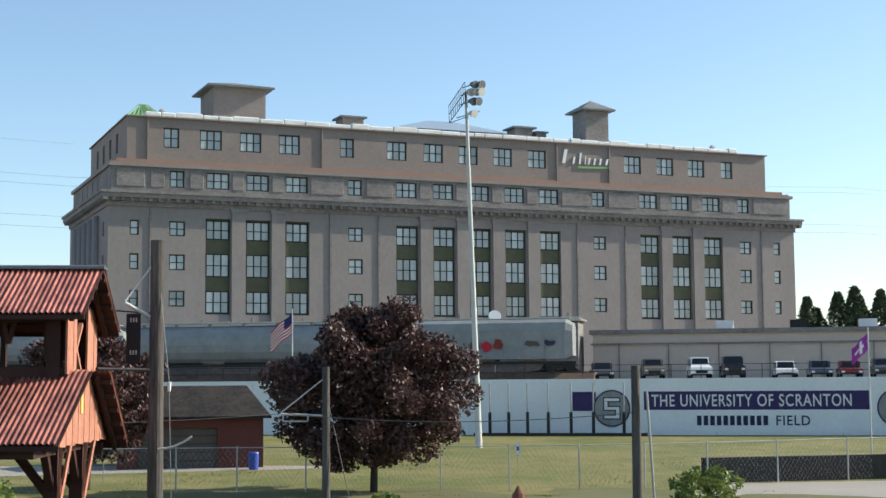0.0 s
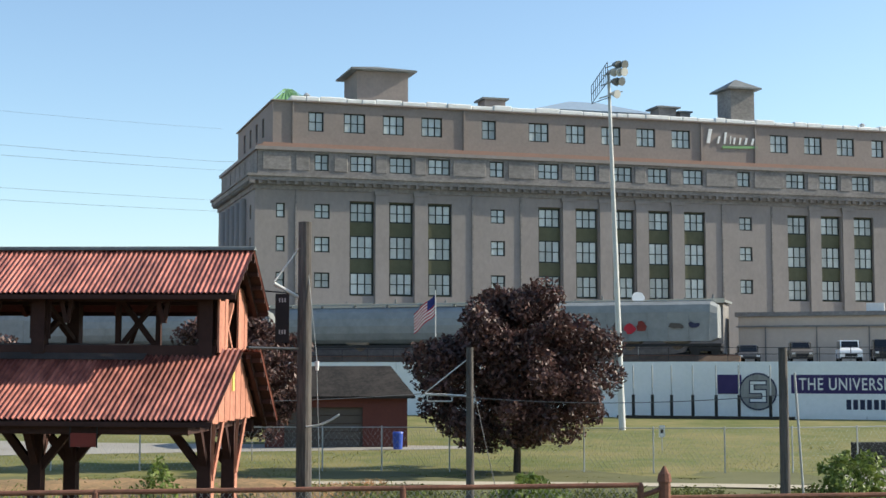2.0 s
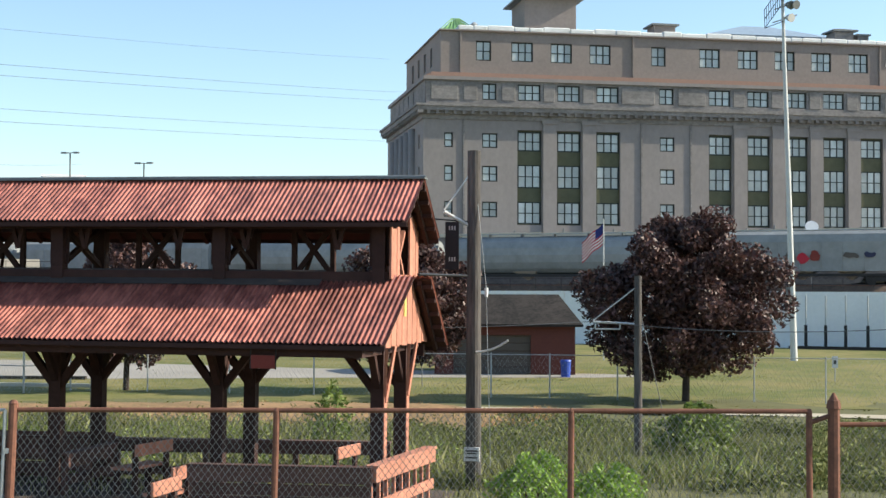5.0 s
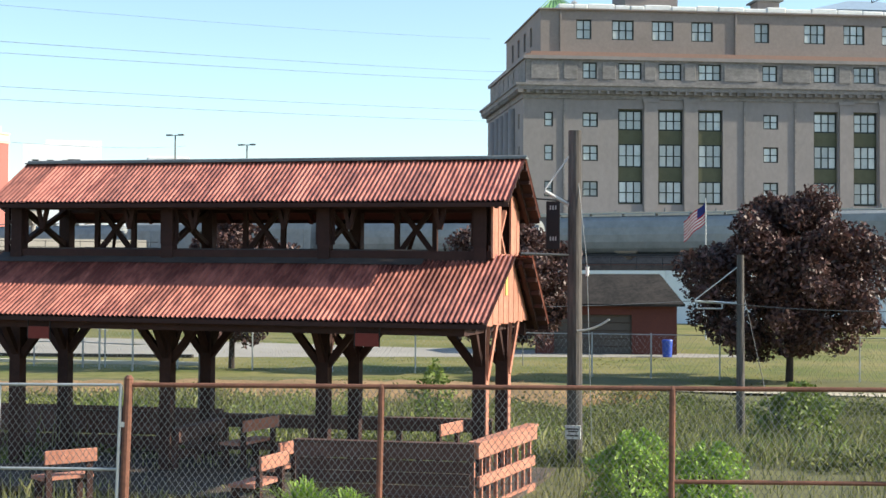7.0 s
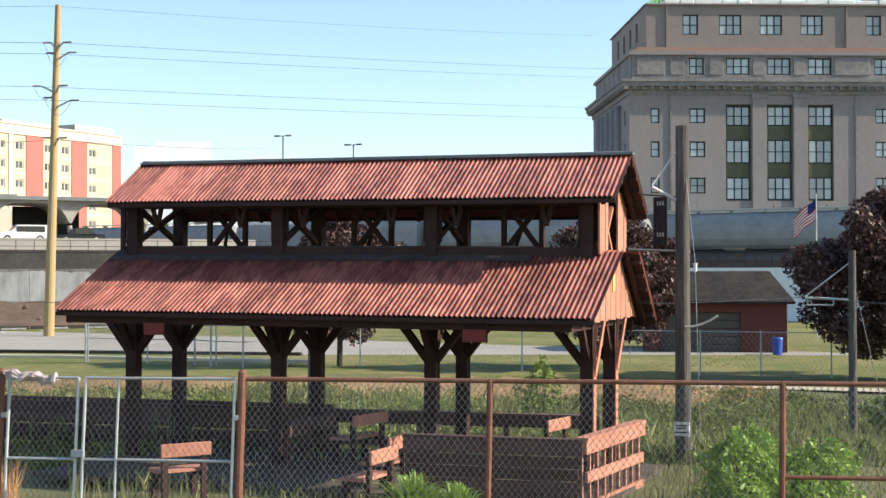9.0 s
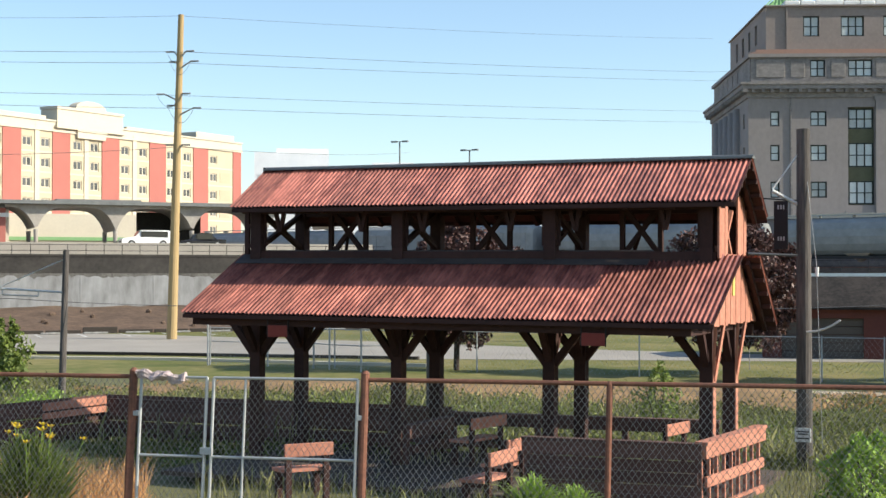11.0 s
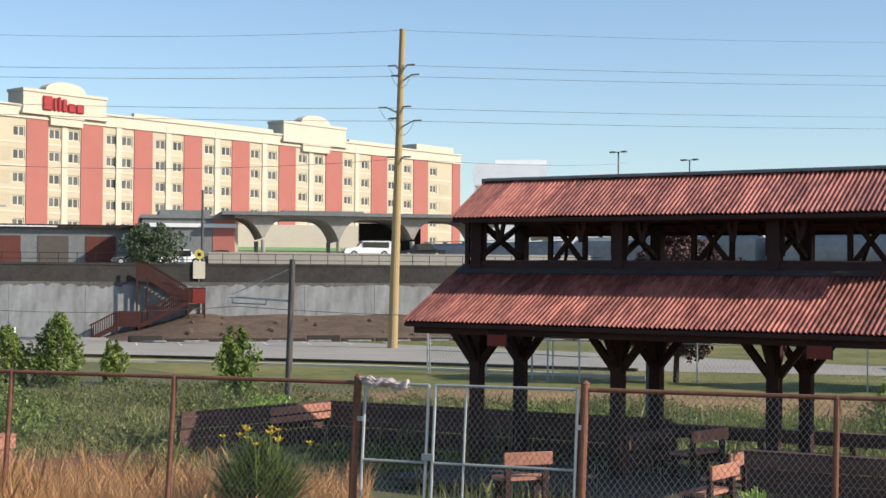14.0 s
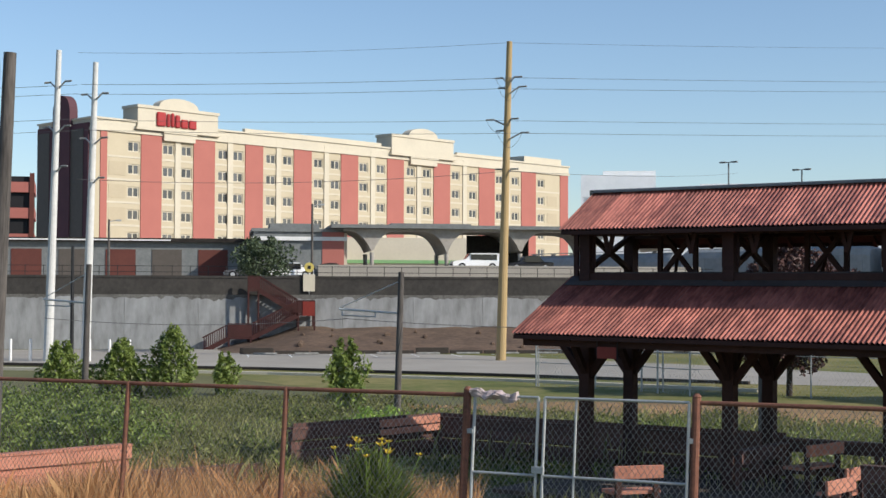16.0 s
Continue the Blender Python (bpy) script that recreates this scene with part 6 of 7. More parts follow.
for i in range(26):
    bm = bmesh.new()
    h = (0.35, 0.6, 0.25, 0.45)[i % 4]
    rod(bm, (1.5 + i * 2.6, 1.5, 5.65), (1.5 + i * 2.6, 1.5, 5.65 + h), 0.12, 0.09, 8)
    part("roof_vent", bm, M_GREYROOF, pc)
dish = thing("satellite_dish", north(48.0, 13.6, TOP), "white satellite dish on a mast", "satellite dish")
bm = bmesh.new()
rod(bm, (0, 0, 0), (0, 0, 5.3), 0.07, None, 6)
part("mast", bm, M_GALV, dish)
bm = bmesh.new()
rod(bm, (0, -0.1, 5.7), (0.1, -0.4, 5.85), 0.15, 0.6, 18)
part("bowl", bm, M_WHITE, dish)
# railing over the banner wall
bm = bmesh.new()
for i in range(48):
    rod(bm, (12 + i * 2.4, 0.5, TOP), (12 + i * 2.4, 0.5, TOP + 1.15), 0.03, None, 5)
for z in (TOP + 0.6, TOP + 1.12):
    rod(bm, (12, 0.5, z), (125, 0.5, z), 0.025, None, 5)
tagged(part("yard_railing", bm, M_BLACK), "thin dark railing along the wall top", "railing", kind="structure").matrix_world = WN
# banner
bn = thing("field_banner", north(0, 0, 0), "white and purple sports field banner on the wall", "banner")
bm = bmesh.new()
box(bm, 61.3, -0.05, -1.05, 82.5, -0.004, 3.2)
part("white_ground", bm, M_WHITEWALL, bn)
bm = bmesh.new()
box(bm, 62.6, -0.075, 0.72, 80.2, -0.052, 2.2)
box(bm, 56.8, -0.075, 0.66, 58.7, -0.004, 2.2)
part("purple_band", bm, M_PURPLE, bn)


def lettering(text, x0, x1, z0, z1, mat, parent, y=-0.09):
    cu = bpy.data.curves.new("lettering", "FONT")
    cu.body, cu.extrude, cu.size, cu.offset, cu.space_character = text, 0.004, 1.0, 0.012, 1.12
    tmp = bpy.data.objects.new("lettering", cu)
    scene.collection.objects.link(tmp)
    bpy.context.view_layer.update()
    me = bpy.data.meshes.new_from_object(tmp.evaluated_get(bpy.context.evaluated_depsgraph_get()))
    bpy.data.objects.remove(tmp)
    co = np.array([v.co[:] for v in me.vertices])
    lo, hi = co.min(0), co.max(0)
    me.transform(Matrix.Translation((x0, y, z0)) @ Matrix.Rotation(math.pi / 2, 4, "X") @ Matrix.Diagonal(((x1 - x0) / (hi[0] - lo[0]), (z1 - z0) / (hi[1] - lo[1]), 1, 1)) @ Matrix.Translation((-lo[0], -lo[1], 0)))
    return part_of("lettering", me, mat, parent)


lettering("THE UNIVERSITY OF SCRANTON", 63.2, 78.8, 0.98, 1.95, M_WHITE, bn)
bm = bmesh.new()
x = 66.8
for i in range(11):
    box(bm, x, -0.08, -0.52, x + 0.36, -0.052, 0.25)
    x += 0.52
part("print_bar", bm, M_NAVY, bn)
lettering("FIELD", 73.0, 75.6, -0.52, 0.25, M_NAVY, bn, -0.07)
for cx in (60.0, 82.2):
    bm = bmesh.new()
    rod(bm, (cx, -0.085, 0.85), (cx, -0.078, 0.85), 1.5, None, 36)
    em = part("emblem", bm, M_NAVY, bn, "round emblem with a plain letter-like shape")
    bm = bmesh.new()
    rod(bm, (cx, -0.092, 0.85), (cx, -0.086, 0.85), 1.38, None, 36)
    part("emblem_field", bm, M_CONCRETE, em)
    for mat, g, yy in ((M_NAVY, 0.0, -0.097), (M_WHITEWALL, 0.09, -0.102)):
        bm = bmesh.new()
        for a, b, c, d in ((-0.7, 1.35, 0.7, 1.75), (-0.7, 0.7, -0.25, 1.5), (-0.7, 0.65, 0.7, 1.05), (0.25, 0.15, 0.7, 0.9), (-0.7, -0.05, 0.7, 0.35)):
            box(bm, cx + a + g, yy, b + g, cx + c - g, yy + 0.004, d - g)
        part("letter_shape", bm, mat, em)
# padded net posts before the wall
for s in (50.2, 51.75, 53.3, 55.0, 56.85, 58.65, 61.1):
    th = thing("net_post", north(s, -1.5, -1.35), "slim steel net post with dark padding", "post", "net posts")
    bm = bmesh.new()
    rod(bm, (0, 0, 0), (0, 0, 4.3), 0.06, None, 8)
    part("pole", bm, M_GALV, th)
    bm = bmesh.new()
    rod(bm, (0, 0, 0.05), (0, 0, 1.95), 0.13, None, 8)
    part("padding", bm, M_BLACK, th)
bm = bmesh.new()
box(bm, 49, -2.4, -1.3, 63, -2.2, -1.05)
tagged(part("kerb", bm, M_TIE), "dark edging before the wall", "kerb", kind="structure").matrix_world = WN

# floodlight mast
mt = thing("floodlight_mast", pose(2.36, 97.0, -1.55, 0, -1.6, 0), "tall galvanised floodlight mast with a lamp rack", "floodlight")
bm = bmesh.new()
rod(bm, (0, 0, 0), (0, 0, 24.4), 0.24, 0.10, 14)
part("pole", bm, M_WHITEPOLE, mt)
bm = bmesh.new()
box(bm, -0.35, -0.2, 3.6, -0.1, 0.15, 5.3)
part("control_box", bm, M_GREYROOF, mt)
for k, (z, heads) in enumerate(((22.9, (0.2,)), (23.75, (0.55, 0.2)), (24.4, (0.75, 0.4, 0.05)), (24.9, (0.8, 0.35)))):
    bm = bmesh.new()
    rod(bm, (-0.7 + 0.15 * k, -0.1 - k * 0.1, z - 0.25), (0.9, 0.1, z + 0.2), 0.04, None, 6)
    cb = part("cross_bar", bm, M_GALV, mt)
    for h in heads:
        bm = bmesh.new()
        rod(bm, (h, 0.15, z + 0.1), (h + 0.18, -0.1, z + 0.02), 0.10, 0.22, 12)
        rod(bm, (h + 0.18, -0.1, z + 0.02), (h + 0.34, -0.3, z - 0.05), 0.22, 0.30, 12)
        part("lamp_head", bm, M_GREYROOF if k % 2 else M_WHITEPOLE, cb)
bm = bmesh.new()
for k in range(9):
    a = k / 8
    rod(bm, (-1.2 + 1.15 * a, -0.2, 22.3 + 1.5 * a), (-1.2 + 1.15 * a, -0.2, 23.5 + 1.6 * a), 0.022, None, 5)
for a in (0, 0.5, 1):
    rod(bm, (-1.2, -0.2, 22.3 + 1.2 * a), (-0.05, -0.2, 23.8 + 1.3 * a), 0.025, None, 5)
rod(bm, (-1.2, -0.2, 22.3), (0.0, -0.1, 22.7), 0.025, None, 5)
part("service_cage", bm, M_BLACK, mt)

# flags


def flag(x, y, z0, z1, w, h, mats, label, turn, stripes):
    th = thing("flag", pose(x, y, z0), label, "flag")
    bm = bmesh.new()
    rod(bm, (0, 0, 0), (0, 0, z1 - z0), 0.05, 0.035, 8)
    part("flagpole", bm, M_WHITEPOLE, th)
    H = z1 - z0 - 0.25

    def cloth(name, u0, u1, v0, v1, mat, eps=0.0):
        verts, faces = [], []
        n = 14
        for i in range(n + 1):
            u = u0 + (u1 - u0) * i / n
            for v in (v0, v1):
                xx = -w * u * 0.62
                verts.append((xx * math.cos(turn), xx * math.sin(turn) - eps + 0.12 * math.sin(7 * u + 1.5 * v) * (0.3 + u), H - h * v - 0.95 * u * h - 0.05 * math.sin(9 * u)))
        for i in range(n):
            faces.append((2 * i, 2 * i + 1, 2 * i + 3, 2 * i + 2))
        mesh_from(name, verts, faces, mat, th)
    stripes(cloth)


def striped(cloth):
    for k in range(13):
        cloth("stripe", 0.0, 1.0, k / 13, (k + 1) / 13, M_FLAGRED if k % 2 == 0 else M_WHITE)
    cloth("canton", 0.0, 0.38, 0.0, 0.46, M_FLAGBLUE, 0.012)


def crossed(cloth):
    cloth("field", 0.0, 1.0, 0.0, 1.0, M_FLAGPURPLE)
    cloth("stripe", 0.0, 1.0, 0.42, 0.58, M_WHITE, 0.012)
    cloth("upright_stripe", 0.4, 0.58, 0.15, 0.85, M_WHITE, 0.014)


flag(-9.9, 94.5, -1.35, 8.0, 2.3, 1.35, None, "red and white striped flag with a blue canton", 0.1, striped)
flag(22.65, 76.7, -1.4, 5.9, 1.45, 0.9, None, "purple flag with a white cross shape", 0.1, crossed)

# ---- the lawn: garage, bin, far fence, signs ----
gr = thing("garage", pose(-17.1, 75.8, -1.3, 0, 0, 9), "dark red brick garage with a brown shingle roof", "garage")
bm = bmesh.new()
pierced_wall(bm, 0, 7.6, 0, 2.75, [(1.0, 5.2, 0, 2.15)], 0.3)
poly(bm, [(7.6, 0, 0), (7.6, 6, 0), (7.6, 6, 2.75), (7.6, 0, 2.75)])
poly(bm, [(0, 6, 0), (0, 0, 0), (0, 0, 2.75), (0, 6, 2.75)])
poly(bm, [(7.6, 6, 0), (0, 6, 0), (0, 6, 2.75), (7.6, 6, 2.75)])
part("wall", bm, M_BRICK, gr)
bm = bmesh.new()
for k in range(5):
    box(bm, 1.0, 0.2, k * 0.43 + 0.01, 5.2, 0.26, k * 0.43 + 0.42, 0.01)
part("garage_door", bm, M_DOORGREY, gr)
bm = bmesh.new()
hip(bm, -0.4, -0.4, 8.0, 6.4, 2.75, 4.35, 3.7)
box(bm, -0.42, -0.42, 2.62, 8.02, 6.42, 2.75)
part("roof", bm, M_SHINGLE, gr)
bi = thing("rubbish_bin", pose(-9.85, 75.0, -1.3), "tall blue plastic bin beside the garage", "bin")
bm = bmesh.new()
rod(bm, (0, 0, 0), (0, 0, 0.85), 0.24, 0.28, 16)
part("body", bm, M_BLUE, bi)
bm = bmesh.new()
rod(bm, (0, 0, 0.85), (0, 0, 0.93), 0.3, 0.26, 16)
part("lid", bm, M_BLUE, bi)
lf = thing("chain_link_fence", pose(0, 0, 0), "far galvanised chain-link fence along the lawn", "fence")
fxs = [(-40.4, 58.4), (-37.2, 58.6), (-33.6, 58.8), (-30, 59.0), (-26.4, 59.2), (-22.6, 59.3), (-18.8, 59.5), (-15, 59.7), (-11.06, 59.9), (-8.56, 60.0), (-5.7, 59.9), (-2.9, 59.8), (-0.13, 59.7), (2.7, 59.8), (5.6, 60), (8.4, 60.6), (11.2, 61.6), (14.5, 63), (18, 64.6), (23, 66.5)]
for x, y in fxs:
    bm = bmesh.new()
    rod(bm, (x, y, -1.4), (x, y, 0.62), 0.035, None, 6)
    part("fence_post", bm, M_GALV, lf)
for a, b in zip(fxs, fxs[1:]):
    bm = bmesh.new()
    rod(bm, (*a, 0.55), (*b, 0.55), 0.022, None, 5)
    part("top_rail", bm, M_GALV, lf)
    link_mesh("chain_link", a, b, -1.25, 0.55, lf, 0.22, 0.003, M_GALV)
tf = thing("tall_chain_link_fence", pose(0, 0, 0), "tall galvanised chain-link cage at the car park", "fence")
cage = [(-40.4, 58.2), (-37.4, 58.0), (-34.4, 58.2), (-33.2, 57.6), (-31.2, 57.0), (-30.2, 58.6)]
for x, y in cage:
    bm = bmesh.new()
    rod(bm, (x, y, -1.4), (x, y, 1.15), 0.045, None, 6)
    part("fence_post", bm, M_GALV, tf)
for a, b in zip(cage, cage[1:]):
    for z in (-0.1, 1.1):
        bm = bmesh.new()
        rod(bm, (*a, z), (*b, z), 0.025, None, 5)
        part("rail", bm, M_GALV, tf)
    link_mesh("chain_link", a, b, -1.25, 1.1, tf, 0.2, 0.0035, M_GALV)
for s_, off_, top_ in ((82.4, 3.0, 11.2), (65.0, 4.5, 9.7)):
    lp = thing("street_lamp", on_wall(s_, off_, 4.7), "thin dark street lamp with a short arm", "lamp", "deck lamps")
    bm = bmesh.new()
    rod(bm, (0, 0, 0), (0, 0, top_ - 4.7), 0.13, 0.09, 8)
    part("pole", bm, M_POLEWOOD, lp)
    bm = bmesh.new()
    rod(bm, (0, 0, top_ - 4.9), (0.7, 0, top_ - 4.75), 0.035, None, 6)
    box(bm, 0.6, -0.12, top_ - 4.85, 1.05, 0.12, top_ - 4.7)
    part("lamp_arm", bm, M_GALV, lp)
for z, a, b, sag in ((17.7, -0.5, 1.2, 0.9), (14.5, -0.6, 1.5, 1.0), (18.3, -0.7, 0.7, 0.7), (15.4, -1.5, 0.4, 0.8)):
    wire("jumper_cable", [(BIG[0] + a, BIG[1] - 0.3, z), (BIG[0] + b, BIG[1] - 0.3, z)], 0.02, sag, "drooping jumper cable round the pole", 12)
ss = thing("notice_post", pose(3.83, 75.0, -1.35), "small white notice on a thin post", "sign")
bm = bmesh.new()
rod(bm, (0, 0, 0), (0, 0, 1.3), 0.03, None, 6)
part("post", bm, M_GALV, ss)
bm = bmesh.new()
box(bm, -0.15, -0.05, 0.75, 0.15, -0.03, 1.35)
pl_ = part("plate", bm, M_WHITE, ss)
bm = bmesh.new()
box(bm, -0.07, -0.056, 0.95, 0.07, -0.052, 1.15)
part("print_bar", bm, M_BLACK, pl_)
bm = bmesh.new()
box(bm, 0, 0, -1.5, 13, 0.4, -0.2)
tagged(part("low_wall", bm, M_PARAPET), "low dark wall at the edge of the field", "wall", kind="structure").matrix_world = pose(11.4, 63.4, 0, 0, 0, 12)
bm = bmesh.new()
poly(bm, [(8, 53, -1.26), (30, 57, -1.26), (30, 65.2, -1.26), (11.6, 62.6, -1.26)])
tagged(part("side_road", bm, M_ASPHALT), "grey asphalt patch below the low wall", "road", kind="structure")


# ---- trees, shrubs and weeds ----
def tree(x, y, z, height, radius, seed, leaf, n, size, label, trunk=0.16, low=0.22, mat=M_LEAF_PURPLE):
    """A tapered trunk, limbs, and a crown of leaf clumps with gaps."""
    rng = np.random.default_rng(seed)
    th = thing("tree", pose(x, y, z), label, "tree")
    base, top = height * low, height
    mid, half = (base + top) / 2, (top - base) / 2
    bm = bmesh.new()
    rod(bm, (0, 0, -0.2), (0.05, 0, base * 1.5), trunk, trunk * 0.75, 10)
    rod(bm, (0.05, 0, base * 1.5), (0.0, 0.1, height * 0.8), trunk * 0.75, trunk * 0.2, 8)
    clumps = []
    nl = 74
    for i in range(nl):
        e = 1 - 2 * (i + 0.5) / nl
        a = i * 2.39996 + rng.uniform(-0.45, 0.45)
        k = max(0.15, 1 - abs(e + 0.12) ** 2.2) ** 0.6 * rng.uniform(0.52, 1.1) * (1 + 0.13 * math.sin(3 * a + seed) + 0.11 * math.sin(5 * a + 4 * e + seed))
        k *= 1 - 0.16 * max(0.0, e)
        p = np.array([radius * k * math.cos(a), radius * k * math.sin(a), mid + half * e * rng.uniform(0.84, 1.02)])
        clumps.append((p, radius * rng.uniform(0.13, 0.28)))
        if i % 3 == 0:
            s = Vector((0.03, 0, max(base * 0.9, p[2] - radius * 0.7 * rng.uniform(0.6, 1.1))))
            rod(bm, s, Vector(p), trunk * 0.28, trunk * 0.06, 5)
    for i in range(10):
        clumps.append((np.array([rng.normal() * radius * 0.3, rng.normal() * radius * 0.3, mid + half * rng.uniform(-0.6, 0.6)]), radius * 0.32))
    part("trunk", bm, M_BARK, th)
    cs = []
    for p, r in clumps:
        m = int(n * r ** 2 / sum(q[1] ** 2 for q in clumps))
        d = rng.normal(size=(m, 3))
        d /= np.linalg.norm(d, axis=1)[:, None]
        cs.append(p + d * (r * rng.uniform(0.35, 1.12, (m, 1)) ** 0.7) * np.array([1, 1, 0.8]))
    v, f = leaf_cloud(np.concatenate(cs), size, seed)
    mesh_from("crown", v, f, mat, th)
    return th


tree(-2.9, 59.8, -1.35, 7.75, 3.7, 8, None, 44000, 0.12, "round dark purple-leaved maple on the lawn", 0.17, 0.15)
tree(-15.3, 62.2, -1.35, 7.0, 3.0, 5, None, 24000, 0.12, "dark purple-leaved maple behind the shelter", 0.15, 0.2)
tree(-27.8, 60.0, -1.35, 6.9, 2.9, 6, None, 21000, 0.12, "dark purple-leaved maple behind the shelter", 0.15, 0.22)


def conifer(x, y, z, h, seed):
    rng = np.random.default_rng(seed)
    th = thing("conifer", pose(x, y, z), "dark green far conifer", "tree", "far conifers")
    bm = bmesh.new()
    rod(bm, (0, 0, 0), (0, 0, h), 0.25, 0.03, 6)
    part("trunk", bm, M_BARK, th)
    t = rng.uniform(0, 1, 2600) ** 0.7
    a = rng.uniform(0, 2 * math.pi, 2600)
    lobes = 1 + 0.28 * np.sin(5 * a + 11 * t)
    r = (0.10 + (1 - t)) * h * 0.31 * lobes * rng.uniform(0.3, 1, 2600) ** 0.5
    c = np.stack([r * np.cos(a), r * np.sin(a), 0.5 + t * (h - 0.5) - 0.12 * r], 1)
    v, f = leaf_cloud(c, 0.36, seed, 0.35)
    mesh_from("crown", v, f, M_NEEDLE, th)


for i, (x, y, h) in enumerate(((54, 213, 11.8), (56, 215, 10.2), (58, 211, 12.4), (60.5, 211, 13.2), (62, 214, 12.0), (64, 210, 12.6), (67, 209, 14.0), (69, 213, 13.0), (71, 212, 13.5), (50.5, 216, 9.4), (52, 218, 8.8), (75, 214, 12))):
    conifer(x, y, TOP, h, 20 + i)


def bush(x, y, z, h, r, seed, n, size, mat, label, name="shrub", cone=0.6):
    rng = np.random.default_rng(seed)
    th = thing(name, pose(x, y, z), label, "shrub")
    t = rng.uniform(0, 1, n)
    a = rng.uniform(0, 2 * math.pi, n)
    rad = r * (1 - 0.35 * cone * t) * np.sin(np.pi * (0.14 + 0.80 * t)) ** 0.55 * (1 + 0.22 * np.sin(3 * a + seed) + 0.22 * np.sin(5 * a + 7 * t + seed) + 0.15 * np.sin(11 * t + 2 * a)) * rng.uniform(0.25, 1.05, n) ** 0.5
    c = np.stack([rad * np.cos(a), rad * np.sin(a), 0.05 + t * h * (1 + 0.12 * np.sin(2 * a + seed))], 1)
    v, f = leaf_cloud(c, size, seed, 0.42)
    mesh_from("foliage", v, f, mat, th)
    bm = bmesh.new()
    for k in range(5):
        q = rng.normal(size=2) * r * 0.35
        rod(bm, (0, 0, 0), (q[0], q[1], h * 0.75), 0.02, 0.008, 5)
    part("stem", bm, M_BARK, th)
    return th


bush(-2.85, 18.4, 0.0, 0.98, 0.62, 31, 4200, 0.045, M_LEAF_BRIGHT, "bright green leafy shrub behind the fence", cone=0.45)
bush(-1.95, 18.9, 0.0, 0.82, 0.5, 32, 2600, 0.045, M_LEAF_BRIGHT, "bright green leafy shrub behind the fence", cone=0.45)
for i, (x, y, h, r, n) in enumerate(((-46.4, 39.8, 2.9, 1.15, 3600), (-48.2, 38.6, 2.4, 1.15, 3000), (-49.8, 36.7, 2.3, 1.0, 2600), (-47.6, 44.0, 1.75, 0.6, 1400), (-36.2, 39.4, 2.35, 0.8, 2200), (-29.8, 32.5, 1.5, 0.5, 900))):
    bush(x, y, level(x, y) - 0.05, h, r, 40 + i, n, 0.11, M_LEAF_GREEN, "young green bushy sapling beyond the fence", "sapling", 0.75)
bush(-10.6, 35.0, level(-10.6, 35) - 0.05, 1.7, 0.6, 61, 1100, 0.07, M_LEAF_GREEN, "slender green sapling behind the shelter", "sapling", 0.6)
bush(-1.6, 38.5, level(-1.6, 38.5) - 0.05, 1.5, 1.2, 62, 3000, 0.09, M_LEAF_GREEN, "green bush in the ditch", cone=0.5)
bush(-79.6, 77.9, 4.7, 2.7, 2.3, 63, 3400, 0.16, M_NEEDLE, "round dark green bush on the upper level", cone=0.5)
bush(8.4, 47.0, level(8.4, 47) - 0.05, 1.5, 1.2, 64, 2600, 0.1, M_LEAF_GREEN, "green bush beyond the fence", cone=0.5)
for i, (x, y, h, r) in enumerate(((-23.2, 17.5, 1.1, 1.5), (-25.7, 17.3, 1.2, 1.7), (-25.4, 19.6, 1.2, 1.6), (-28.5, 18.5, 1.4, 1.7), (-28.3, 20.6, 1.4, 1.6))):
    bush(x, y, level(x, y) - 0.05, h, r, 65 + i, 3600, 0.06, M_LEAF_GREEN, "broad leafy green thicket beyond the fence", "thicket", 0.45)
bush(-19.6, 22.0, -0.05, 0.8, 0.9, 75, 1500, 0.05, M_LEAF_BRIGHT, "bright green weeds beyond the fence", "thicket", 0.5)

# lily clump with flowers, and grass tuft by the gate


